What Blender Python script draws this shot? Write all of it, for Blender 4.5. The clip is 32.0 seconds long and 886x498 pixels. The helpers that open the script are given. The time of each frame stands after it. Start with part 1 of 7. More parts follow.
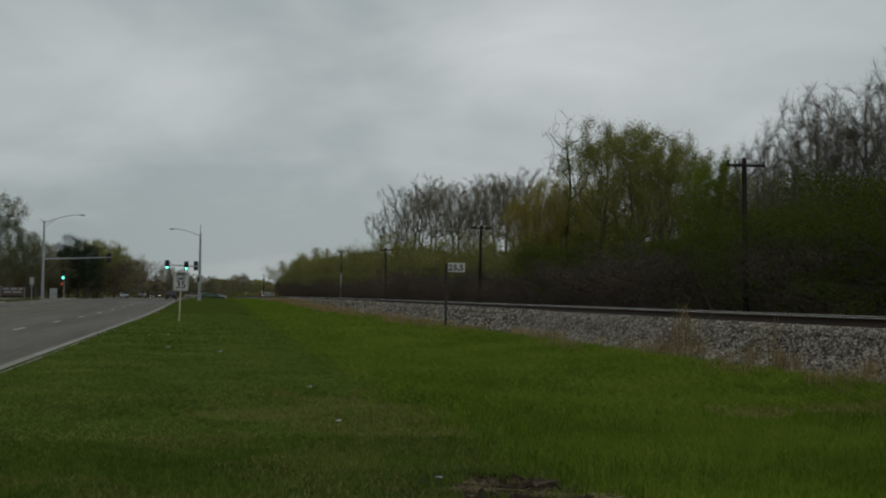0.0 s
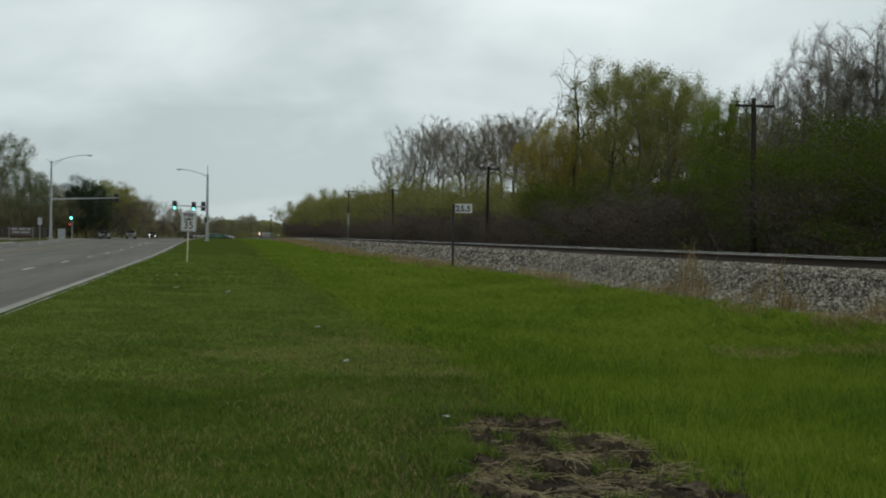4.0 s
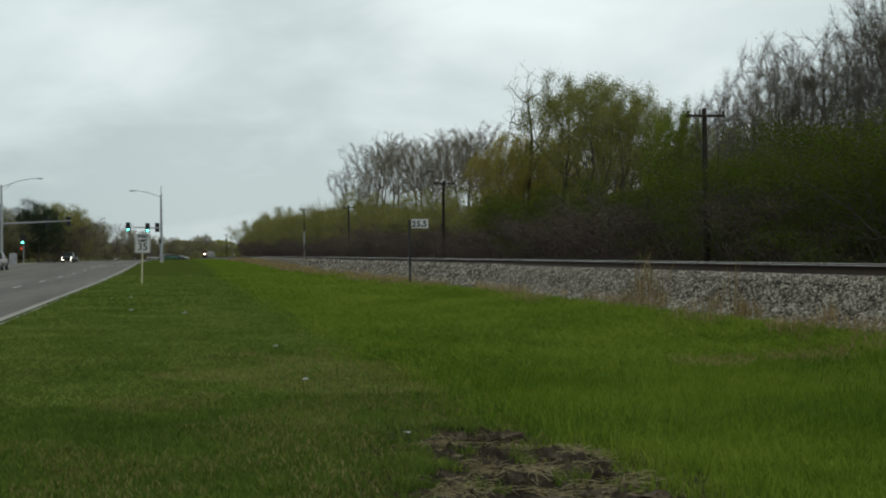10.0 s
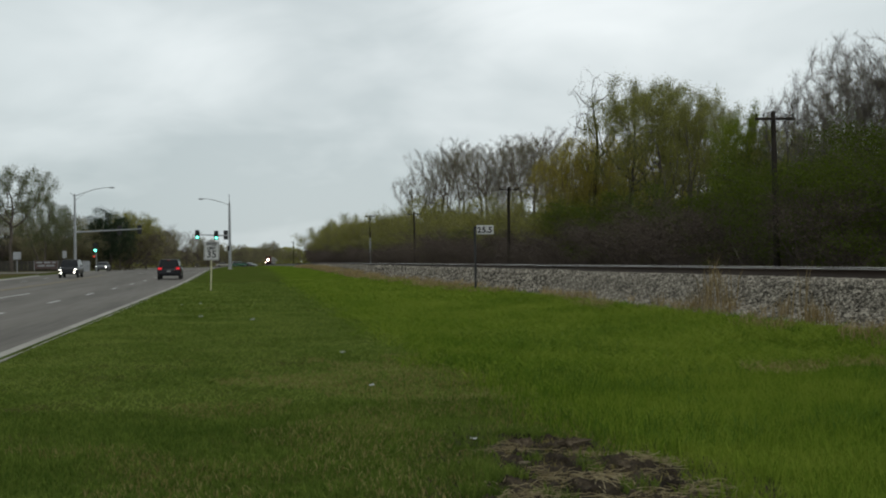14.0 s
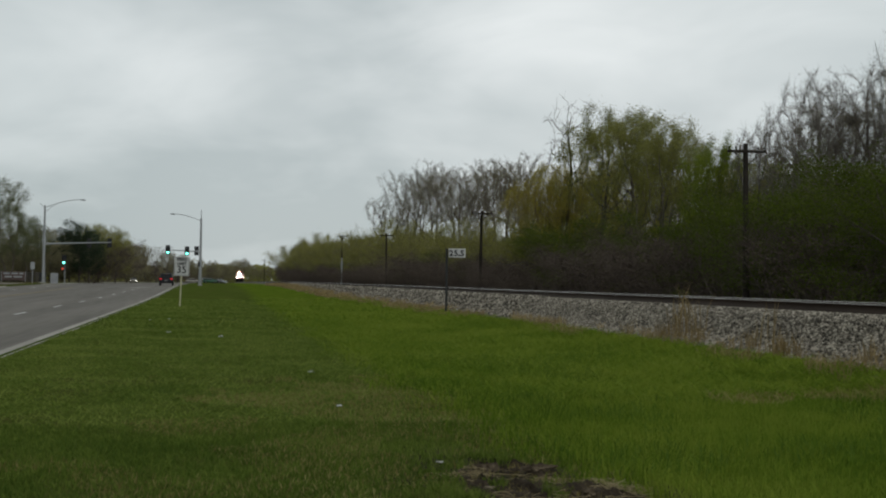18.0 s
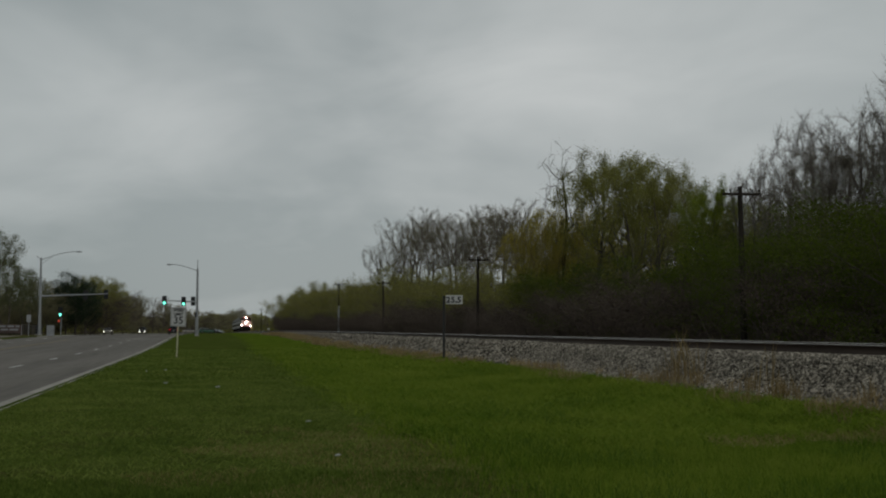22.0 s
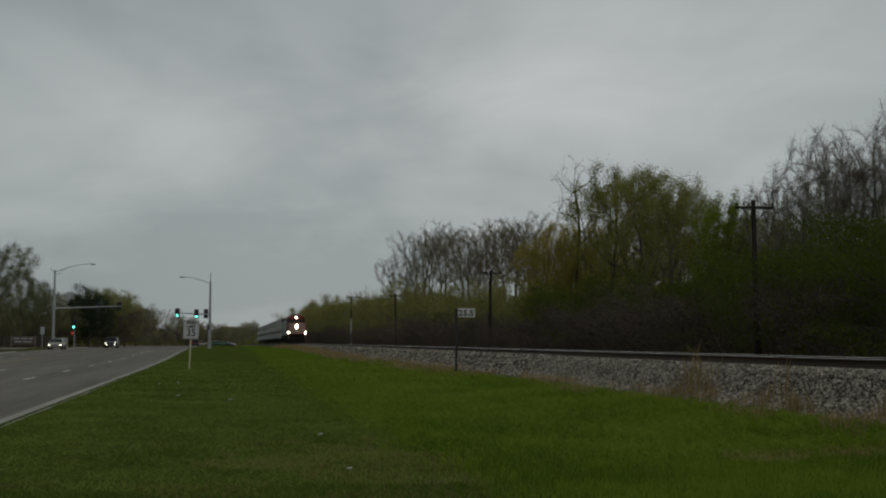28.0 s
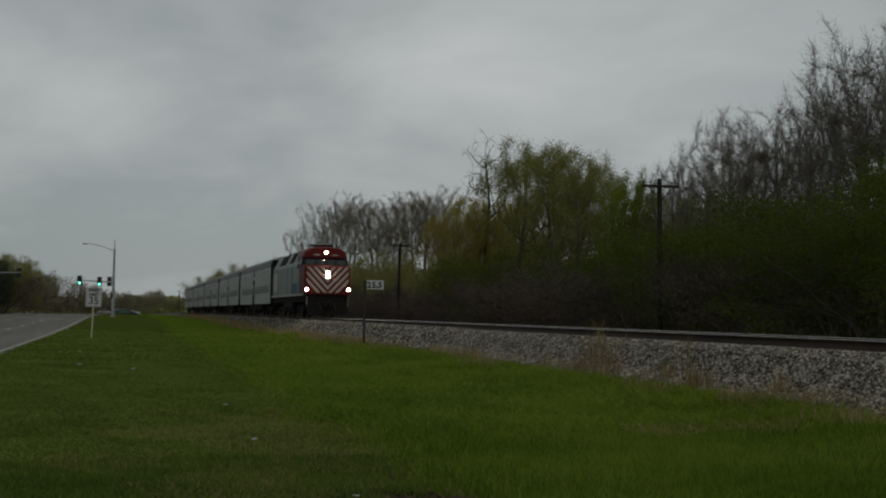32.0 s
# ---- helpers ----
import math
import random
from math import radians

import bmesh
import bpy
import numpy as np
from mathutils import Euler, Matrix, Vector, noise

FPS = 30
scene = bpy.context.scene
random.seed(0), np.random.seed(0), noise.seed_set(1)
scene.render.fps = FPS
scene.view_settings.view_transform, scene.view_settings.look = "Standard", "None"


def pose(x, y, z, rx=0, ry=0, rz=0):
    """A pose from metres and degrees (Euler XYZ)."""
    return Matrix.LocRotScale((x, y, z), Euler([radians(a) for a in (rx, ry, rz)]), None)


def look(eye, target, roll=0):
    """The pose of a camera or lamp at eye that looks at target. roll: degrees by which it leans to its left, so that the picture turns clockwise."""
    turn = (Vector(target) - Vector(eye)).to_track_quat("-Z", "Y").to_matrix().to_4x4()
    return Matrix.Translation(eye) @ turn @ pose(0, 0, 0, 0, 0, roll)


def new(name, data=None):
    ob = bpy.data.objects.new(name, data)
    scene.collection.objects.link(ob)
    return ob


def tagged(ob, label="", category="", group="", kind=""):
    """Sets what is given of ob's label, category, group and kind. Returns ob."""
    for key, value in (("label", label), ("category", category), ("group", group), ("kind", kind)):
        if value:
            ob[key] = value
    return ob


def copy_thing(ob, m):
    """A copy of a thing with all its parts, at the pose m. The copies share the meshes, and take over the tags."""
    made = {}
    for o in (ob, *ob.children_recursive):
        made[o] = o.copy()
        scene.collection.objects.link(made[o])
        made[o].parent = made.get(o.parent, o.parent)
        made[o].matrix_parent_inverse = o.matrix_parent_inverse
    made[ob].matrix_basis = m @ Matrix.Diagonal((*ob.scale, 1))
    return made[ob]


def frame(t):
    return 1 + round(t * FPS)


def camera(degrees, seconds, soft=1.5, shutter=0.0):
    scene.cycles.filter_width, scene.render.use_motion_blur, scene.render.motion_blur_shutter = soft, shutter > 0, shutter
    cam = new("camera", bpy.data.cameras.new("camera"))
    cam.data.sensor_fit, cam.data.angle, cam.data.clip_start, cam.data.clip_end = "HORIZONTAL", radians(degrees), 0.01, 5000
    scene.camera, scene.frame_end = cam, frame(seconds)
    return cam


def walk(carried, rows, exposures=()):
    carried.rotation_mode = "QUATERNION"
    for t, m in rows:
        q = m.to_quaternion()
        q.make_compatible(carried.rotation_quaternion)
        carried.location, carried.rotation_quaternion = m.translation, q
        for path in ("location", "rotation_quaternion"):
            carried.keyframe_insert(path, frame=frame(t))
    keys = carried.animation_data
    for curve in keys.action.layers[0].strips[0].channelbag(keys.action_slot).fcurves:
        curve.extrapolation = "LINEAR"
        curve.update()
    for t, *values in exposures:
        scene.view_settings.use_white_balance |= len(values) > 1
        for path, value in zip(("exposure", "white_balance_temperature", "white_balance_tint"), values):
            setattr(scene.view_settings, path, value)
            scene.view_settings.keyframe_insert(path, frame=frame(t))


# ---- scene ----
cam = camera(42.0, 32.0, soft=2.1)
EYE = (0.0, 0.0, 1.5)
# seconds, yaw, pitch, roll of the hand-held camera
TURNS = [
    (0, -11.57, 2.35, -0.73),
    (0.5, -11.63, 1.32, -0.75),
    (1, -11.11, 0.81, -0.94),
    (1.5, -11.03, -0.46, -0.92),
    (2, -11.26, -0.40, -1.05),
    (2.5, -11.81, -1.28, -0.76),
    (3, -11.79, -1.25, -0.72),
    (3.5, -11.51, -0.77, -0.82),
    (5.5, -10.48, -0.51, -0.30),
    (6, -10.58, -0.99, 0.00),
    (6.5, -10.54, -1.24, -0.32),
    (7, -10.45, -1.09, -0.48),
    (7.5, -10.16, -1.34, -0.15),
    (8, -10.62, -1.38, 0.06),
    (8.5, -10.79, -1.56, 0.06),
    (9, -11.41, -1.31, 0.04),
    (9.5, -12.66, -0.25, 0.42),
    (10, -13.36, 0.17, 0.52),
    (10.5, -13.81, 0.25, 0.51),
    (11, -13.50, 0.36, 0.21),
    (11.5, -13.15, 0.25, 0.31),
    (12, -13.18, 0.06, 0.46),
    (12.5, -12.93, -0.05, 0.36),
    (13, -12.72, 0.09, 0.23),
    (13.5, -12.73, 0.62, 0.42),
    (14, -10.11, 0.51, 0.77),
    (14.5, -9.52, 0.51, 0.52),
    (16.5, -10.69, 0.45, 0.95),
    (17, -11.17, 0.73, 0.46),
    (17.5, -12.53, 0.64, 0.48),
    (18, -11.54, 1.63, -0.84),
    (18.5, -7.34, 1.84, -0.14),
    (19, -6.30, 2.40, 0.13),
    (19.5, -7.48, 2.95, 0.29),
    (20, -8.27, 3.69, 0.00),
    (20.5, -8.77, 3.65, -0.14),
    (21, -9.54, 4.14, -0.06),
    (21.5, -10.32, 4.17, -0.15),
    (22, -11.67, 3.95, -0.03),
    (22.5, -11.61, 4.37, 0.14),
    (23, -11.66, 3.92, -0.29),
    (23.5, -11.31, 3.77, -0.37),
    (24, -12.06, 4.48, 0.46),
    (24.5, -12.18, 3.99, 0.34),
    (25, -12.37, 3.24, 0.66),
    (25.5, -12.67, 3.17, 0.22),
    (27.5, -11.70, 3.88, 0.40),
    (28, -11.06, 4.60, -0.18),
    (28.5, -10.99, 4.47, -0.66),
    (29, -12.09, 4.01, -0.34),
    (29.5, -12.47, 4.05, 0.19),
    (30, -12.63, 4.34, -0.41),
    (30.5, -13.37, 4.63, -0.39),
    (31, -14.07, 4.08, -0.88),
    (31.5, -14.39, 3.41, -0.35),
    (32, -15.61, 3.28, -0.99),
]
# seconds, stops, kelvin, tint: the camera's own exposure and white balance
STOPS = [(0, -0.78, 6450, 9.0), (1, -0.76, 6450, 9.0), (2, -0.57, 6350, 8.0), (3, -0.3, 6350, 5.5), (6, -0.12, 6400, 7.0), (8, -0.12, 6350, 5.5), (10, -0.12, 6350, 5.5), (12, -0.12, 6400, 9.0), (14, -0.12, 6432, 9.4), (16.5, -0.2, 6472, 9.9), (17, -0.25, 6480, 10.0), (18, -0.3, 6506, 10.0), (19, -0.38, 6533, 10.0), (20, -0.65, 6560, 10.0), (21, -0.85, 6560, 10.0), (23, -0.95, 6560, 10.0), (28, -1.0, 6560, 10.0), (32, -1.05, 6560, 10.0)]
walk(cam, [(t, pose(*EYE, 90 + p, r, a)) for t, a, p, r in TURNS], STOPS)

# ---- world and sun ----
SUN_EL, SUN_AZ = radians(48), radians(150)
world = bpy.data.worlds.new("overcast_sky")
scene.world = world
world.use_nodes = True
wn, wl = world.node_tree.nodes, world.node_tree.links
wn.clear()


def wnode(kind, **kw):
    n = wn.new(kind)
    for k, v in kw.items():
        n.inputs[k].default_value = v
    return n


w_tc = wn.new("ShaderNodeTexCoord")
w_sep = wn.new("ShaderNodeSeparateXYZ")
wl.new(w_tc.outputs["Generated"], w_sep.inputs[0])
w_zc = wn.new("ShaderNodeMath"); w_zc.operation = "MAXIMUM"; w_zc.inputs[1].default_value = 0.0
wl.new(w_sep.outputs["Z"], w_zc.inputs[0])
w_za = wn.new("ShaderNodeMath"); w_za.operation = "ADD"; w_za.inputs[1].default_value = 0.30
wl.new(w_zc.outputs[0], w_za.inputs[0])
w_dx = wn.new("ShaderNodeMath"); w_dx.operation = "DIVIDE"
w_dy = wn.new("ShaderNodeMath"); w_dy.operation = "DIVIDE"
wl.new(w_sep.outputs["X"], w_dx.inputs[0]); wl.new(w_za.outputs[0], w_dx.inputs[1])
wl.new(w_sep.outputs["Y"], w_dy.inputs[0]); wl.new(w_za.outputs[0], w_dy.inputs[1])
w_cmb = wn.new("ShaderNodeCombineXYZ")
wl.new(w_dx.outputs[0], w_cmb.inputs[0]); wl.new(w_dy.outputs[0], w_cmb.inputs[1])
w_n1 = wnode("ShaderNodeTexNoise", Scale=0.9, Detail=4.0, Roughness=0.45, Distortion=0.3)
w_n2 = wnode("ShaderNodeTexNoise", Scale=2.2, Detail=4.0, Roughness=0.55, Distortion=0.4)
w_map = wn.new("ShaderNodeMapping")
w_map.inputs["Location"].default_value = (2.6, 1.1, 0)
wl.new(w_cmb.outputs[0], w_map.inputs[0])
wl.new(w_map.outputs[0], w_n1.inputs["Vector"]); wl.new(w_map.outputs[0], w_n2.inputs["Vector"])
w_mx = wn.new("ShaderNodeMix"); w_mx.data_type = "FLOAT"; w_mx.inputs[0].default_value = 0.3
wl.new(w_n1.outputs[0], w_mx.inputs[2]); wl.new(w_n2.outputs[0], w_mx.inputs[3])
w_rmp = wn.new("ShaderNodeValToRGB")
w_rmp.color_ramp.elements[0].position, w_rmp.color_ramp.elements[0].color = 0.38, (0.50, 0.575, 0.585, 1)
w_rmp.color_ramp.elements[1].position, w_rmp.color_ramp.elements[1].color = 0.63, (0.885, 0.955, 0.955, 1)
wl.new(w_mx.outputs[0], w_rmp.inputs[0])
w_sky = wn.new("ShaderNodeTexSky")
w_sky.sky_type, w_sky.sun_disc, w_sky.sun_elevation, w_sky.sun_rotation = "NISHITA", False, SUN_EL, SUN_AZ
w_b1, w_b2, w_add, w_out = (wn.new("ShaderNodeBackground"), wn.new("ShaderNodeBackground"),
                            wn.new("ShaderNodeAddShader"), wn.new("ShaderNodeOutputWorld"))
w_b1.inputs[1].default_value, w_b2.inputs[1].default_value = 0.006, 0.95
wl.new(w_sky.outputs[0], w_b1.inputs[0])
# sky brightest low ahead along the railway; the fall-off also imitates lens vignetting
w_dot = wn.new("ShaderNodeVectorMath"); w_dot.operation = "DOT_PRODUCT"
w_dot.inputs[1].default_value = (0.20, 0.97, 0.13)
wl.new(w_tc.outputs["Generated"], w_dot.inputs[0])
w_falloff = wn.new("ShaderNodeMapRange"); w_falloff.interpolation_type = "SMOOTHSTEP"
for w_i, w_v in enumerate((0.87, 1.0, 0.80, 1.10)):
    w_falloff.inputs[w_i + 1].default_value = w_v
wl.new(w_dot.outputs["Value"], w_falloff.inputs[0]); wl.new(w_falloff.outputs[0], w_b2.inputs[1])
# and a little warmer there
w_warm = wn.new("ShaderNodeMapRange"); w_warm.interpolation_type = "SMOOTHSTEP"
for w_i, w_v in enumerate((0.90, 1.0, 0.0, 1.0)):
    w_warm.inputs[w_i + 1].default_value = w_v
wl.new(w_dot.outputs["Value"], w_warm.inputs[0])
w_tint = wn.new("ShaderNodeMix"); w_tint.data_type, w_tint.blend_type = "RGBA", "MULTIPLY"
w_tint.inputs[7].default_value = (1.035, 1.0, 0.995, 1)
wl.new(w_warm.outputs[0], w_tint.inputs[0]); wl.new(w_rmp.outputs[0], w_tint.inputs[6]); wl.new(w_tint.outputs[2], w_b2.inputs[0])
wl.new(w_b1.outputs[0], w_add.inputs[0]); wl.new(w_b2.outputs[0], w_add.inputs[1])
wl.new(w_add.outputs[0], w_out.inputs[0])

sun = new("sun", bpy.data.lights.new("sun", "SUN"))
sun.data.energy, sun.data.angle, sun.data.color = 0.8, radians(30), (1.0, 0.97, 0.92)
sun.matrix_basis = look((0, 0, 60), (60 * math.sin(-SUN_AZ) / math.tan(SUN_EL), -60 * math.cos(SUN_AZ) / math.tan(SUN_EL), 0))


# ---- materials ----
def material(name, colours, scale=3.0, rough=0.8, metal=0.0, bump=0.0, bump_scale=40.0, spread=(0.3, 0.7), detail=6.0,
             per_object=0.0, per_island=0.0, space="Object", stretch=(1, 1, 1), emit=0.0, spec=0.12):
    """A surface whose colour wanders between the given colours at two scales, with fine relief."""
    m = bpy.data.materials.new(name)
    m.use_nodes = True
    nt = m.node_tree
    n, l = nt.nodes, nt.links
    b = n["Principled BSDF"]
    b.inputs["Roughness"].default_value, b.inputs["Metallic"].default_value = rough, metal
    b.inputs["Specular IOR Level"].default_value = spec
    tc, mp = n.new("ShaderNodeTexCoord"), n.new("ShaderNodeMapping")
    mp.inputs["Scale"].default_value = stretch
    l.new(tc.outputs[space], mp.inputs[0])
    a, c = n.new("ShaderNodeTexNoise"), n.new("ShaderNodeTexNoise")
    a.inputs["Scale"].default_value, a.inputs["Detail"].default_value = scale, detail
    c.inputs["Scale"].default_value, c.inputs["Detail"].default_value = scale * 9, 4
    l.new(mp.outputs[0], a.inputs[0]); l.new(mp.outputs[0], c.inputs[0])
    mix = n.new("ShaderNodeMix"); mix.data_type = "FLOAT"; mix.inputs[0].default_value = 0.35
    l.new(a.outputs[0], mix.inputs[2]); l.new(c.outputs[0], mix.inputs[3])
    value = mix.outputs[0]
    for amount, node, socket in ((per_object, "ShaderNodeObjectInfo", "Random"), (per_island, "ShaderNodeNewGeometry", "Random Per Island")):
        if amount:
            r = n.new(node)
            f = n.new("ShaderNodeMath"); f.operation = "MULTIPLY_ADD"
            f.inputs[1].default_value, f.inputs[2].default_value = amount, -amount / 2
            l.new(r.outputs[socket], f.inputs[0])
            g = n.new("ShaderNodeMath"); g.operation = "ADD"
            l.new(f.outputs[0], g.inputs[0]); l.new(value, g.inputs[1])
            value = g.outputs[0]
    ramp = n.new("ShaderNodeValToRGB")
    e = ramp.color_ramp.elements
    lo, hi = spread
    while len(e) < len(colours):
        e.new(0.5)
    for i, col in enumerate(colours):
        e[i].position = lo + (hi - lo) * i / max(1, len(colours) - 1)
        e[i].color = (*col, 1)
    l.new(value, ramp.inputs[0])
    l.new(ramp.outputs[0], b.inputs["Base Color"])
    if emit:
        l.new(ramp.outputs[0], b.inputs["Emission Color"])
        b.inputs["Emission Strength"].default_value = emit
    if bump:
        t = n.new("ShaderNodeTexNoise"); t.inputs["Scale"].default_value, t.inputs["Detail"].default_value = bump_scale, 5
        bp = n.new("ShaderNodeBump"); bp.inputs["Strength"].default_value, bp.inputs["Distance"].default_value = bump, 0.02
        l.new(mp.outputs[0], t.inputs[0]); l.new(t.outputs[0], bp.inputs["Height"]); l.new(bp.outputs[0], b.inputs["Normal"])
    return m


def plain(name, col, rough=0.5, metal=0.0, emit=0.0, var=0.12, spec=0.5):
    return material(name, [tuple(c * (1 - var) for c in col), tuple(min(1, c * (1 + var)) for c in col)], 4, rough, metal, emit=emit, spec=spec)


def leaf_material(name, colours, island=0.5, spread=(0.15, 0.85), scale=0.35):
    m = material(name, colours, scale, 0.8, per_island=island, per_object=0.2, spread=spread, spec=0.04)
    n, l = m.node_tree.nodes, m.node_tree.links
    b, out = n["Principled BSDF"], n["Material Output"]
    tr, mx = n.new("ShaderNodeBsdfTranslucent"), n.new("ShaderNodeMixShader")
    mx.inputs[0].default_value = 0.45
    ramp = [x for x in n if x.type == "VALTORGB"][0]
    l.new(ramp.outputs[0], tr.inputs[0])
    l.new(b.outputs[0], mx.inputs[1]); l.new(tr.outputs[0], mx.inputs[2]); l.new(mx.outputs[0], out.inputs[0])
    return m


M_ASPHALT = material("asphalt", [(0.098, 0.089, 0.078), (0.150, 0.137, 0.120), (0.205, 0.188, 0.166)], 0.35, 0.9, bump=0.3, bump_scale=60, stretch=(1.6, 0.07, 1))
M_CONCRETE = material("concrete", [(0.27, 0.255, 0.225), (0.38, 0.36, 0.32)], 1.2, 0.9, bump=0.3, per_object=0.25)
M_STEEL = material("galvanised_steel", [(0.30, 0.31, 0.32), (0.42, 0.43, 0.44)], 2.0, 0.55, 0.5)
M_RAIL = material("rail_steel", [(0.032, 0.022, 0.016), (0.064, 0.045, 0.033)], 3, 0.7, 0.2, stretch=(1, 0.1, 1))
M_RAILHEAD = material("polished_railhead", [(0.58, 0.55, 0.52), (0.74, 0.71, 0.67)], 3, 0.38, 0.75, stretch=(1, 0.1, 1), spec=0.5)
M_TIE = material("creosoted_wood", [(0.05, 0.04, 0.033), (0.11, 0.09, 0.075)], 3, 0.95, bump=0.4, per_object=0.3)
M_BALLAST = material("ballast_bed", [(0.03, 0.028, 0.026), (0.08, 0.075, 0.069), (0.15, 0.14, 0.13)], 9, 0.95, bump=1.0, bump_scale=12, detail=8)
M_STONE = material("ballast_stone", [(0.030, 0.026, 0.021), (0.168, 0.148, 0.118), (0.49, 0.44, 0.36)], 2, 0.9, per_island=0.75, spread=(0.1, 0.9))
M_BARK = material("bark", [(0.07, 0.058, 0.049), (0.15, 0.127, 0.108)], 2, 0.95, per_object=0.3)
M_TWIG = material("twigs", [(0.11, 0.096, 0.083), (0.19, 0.168, 0.146)], 1, 0.95, per_object=0.25)
M_POLEWOOD = material("weathered_pole_wood", [(0.022, 0.018, 0.015), (0.05, 0.042, 0.035)], 2, 0.95, stretch=(1, 1, 0.2))
M_BRUSHTWIG = material("dark_twigs", [(0.066, 0.052, 0.046), (0.108, 0.084, 0.074)], 1, 0.95, per_object=0.3)
L_YELLOW = leaf_material("leaves_yellow_green", [(0.25, 0.205, 0.035), (0.37, 0.31, 0.055), (0.48, 0.42, 0.09)], 0.3)
L_GREEN = leaf_material("leaves_fresh_green", [(0.12, 0.152, 0.02), (0.184, 0.228, 0.0304), (0.256, 0.304, 0.052)], 0.3)
L_OLIVE = leaf_material("leaves_olive", [(0.145, 0.148, 0.040), (0.235, 0.236, 0.064), (0.325, 0.322, 0.10)], 0.3)
L_PALE = leaf_material("leaves_pale_green", [(0.075, 0.085, 0.04), (0.13, 0.145, 0.066), (0.19, 0.21, 0.10)], 0.35)
L_BUD = leaf_material("leaf_buds_brown", [(0.12, 0.108, 0.065), (0.19, 0.17, 0.10), (0.27, 0.245, 0.15)], 0.35)
L_BRUSH = leaf_material("brush_leaves", [(0.098, 0.077, 0.062), (0.138, 0.110, 0.088), (0.182, 0.148, 0.108)], 0.3)
L_BUSH = leaf_material("bush_leaves", [(0.048, 0.068, 0.009), (0.084, 0.115, 0.015), (0.125, 0.16, 0.024)], 0.3)
L_THICKET = leaf_material("thicket_leaves", [(0.168, 0.165, 0.046), (0.26, 0.252, 0.072), (0.35, 0.335, 0.102)], 0.3)
# olive leaves with the distance haze put into their colour, greyer and lighter
L_FAR_HAZE = leaf_material("hazed_olive_leaves", [(0.165, 0.150, 0.085), (0.25, 0.229, 0.128), (0.34, 0.314, 0.18)], 0.3)
L_SPRUCE = leaf_material("spruce_needles", [(0.024, 0.040, 0.022), (0.048, 0.070, 0.038)])


# ---- mesh helpers ----
def np_mesh(name, verts, faces, mats, idx=None, smooth=False):
    """A mesh from arrays: vertices (n, 3) and faces (m, k)."""
    verts, faces = np.asarray(verts, np.float32), np.asarray(faces, np.int32)
    me = bpy.data.meshes.new(name)
    me.vertices.add(len(verts)); me.vertices.foreach_set("co", verts.ravel())
    me.loops.add(faces.size); me.loops.foreach_set("vertex_index", faces.ravel())
    me.polygons.add(len(faces)); me.polygons.foreach_set("loop_start", np.arange(0, faces.size, faces.shape[1], dtype=np.int32))
    for m in mats:
        me.materials.append(m)
    if idx is not None:
        me.polygons.foreach_set("material_index", np.asarray(idx, np.int32))
    if smooth:
        me.polygons.foreach_set("use_smooth", np.ones(len(faces), bool))
    me.update(calc_edges=True)
    return me


def part(name, bm, mat, parent=None, label="", smooth=False):
    """Links a bmesh as one mesh object under a thing or a part."""
    me = bpy.data.meshes.new(name)
    bmesh.ops.recalc_face_normals(bm, faces=bm.faces[:])
    if smooth:
        for f in bm.faces:
            f.smooth = True
    bm.to_mesh(me)
    bm.free()
    for m in mat if isinstance(mat, (list, tuple)) else [mat]:
        me.materials.append(m)
    ob = new(name, me)
    if parent:
        ob.parent = parent
    if label:
        tagged(ob, label)
    return ob


def piece(name, me, parent, m):
    ob = new(name, me)
    ob.parent = parent
    ob.matrix_basis = m
    return ob


def box(bm, x0, y0, z0, x1, y1, z1, bevel=0.0, mat=0):
    r = bmesh.ops.create_cube(bm, size=1, matrix=Matrix.LocRotScale(((x0 + x1) / 2, (y0 + y1) / 2, (z0 + z1) / 2), None, (abs(x1 - x0), abs(y1 - y0), abs(z1 - z0))))
    fs = {f for v in r["verts"] for f in v.link_faces}
    for f in fs:
        f.material_index = mat
    if bevel:
        es = {e for v in r["verts"] for e in v.link_edges}
        bmesh.ops.bevel(bm, geom=list(es), offset=bevel, segments=2, affect="EDGES", profile=0.5, material=mat)


def rod(bm, p, q, r0, r1=None, sides=10, mat=0, caps=True):
    p, q = Vector(p), Vector(q)
    d = q - p
    m = Matrix.Translation((p + q) / 2) @ d.to_track_quat("Z", "Y").to_matrix().to_4x4()
    r = bmesh.ops.create_cone(bm, cap_ends=caps, segments=sides, radius1=r0, radius2=r0 if r1 is None else r1, depth=d.length, matrix=m)
    for f in {f for v in r["verts"] for f in v.link_faces}:
        f.material_index = mat


def loft(bm, rings, mat=0, caps=True, closed=True):
    """Skins a list of equal-length rings of points."""
    vs = [[bm.verts.new(p) for p in ring] for ring in rings]
    n = len(vs[0])
    for a, b in zip(vs, vs[1:]):
        for i in range(n if closed else n - 1):
            f = bm.faces.new((a[i], a[(i + 1) % n], b[(i + 1) % n], b[i]))
            f.material_index = mat
    if caps:
        for ring in (vs[0], vs[-1]):
            f = bm.faces.new(ring)
            f.material_index = mat
    return vs


def empty(name, m=None, label="", category="", group="", kind=""):
    ob = new(name)
    ob.empty_display_size = 0.3
    if m is not None:
        ob.matrix_basis = m
    return tagged(ob, label, category, group, kind)


# ---- the lie of the land ----
TRACK_X, RAIL_Z = 13.2, 1.19
KERB_X, KERB_L = -3.7, -21.4


def smooth01(a, b, t):
    t = min(1.0, max(0.0, (t - a) / (b - a)))
    return t * t * (3 - 2 * t)


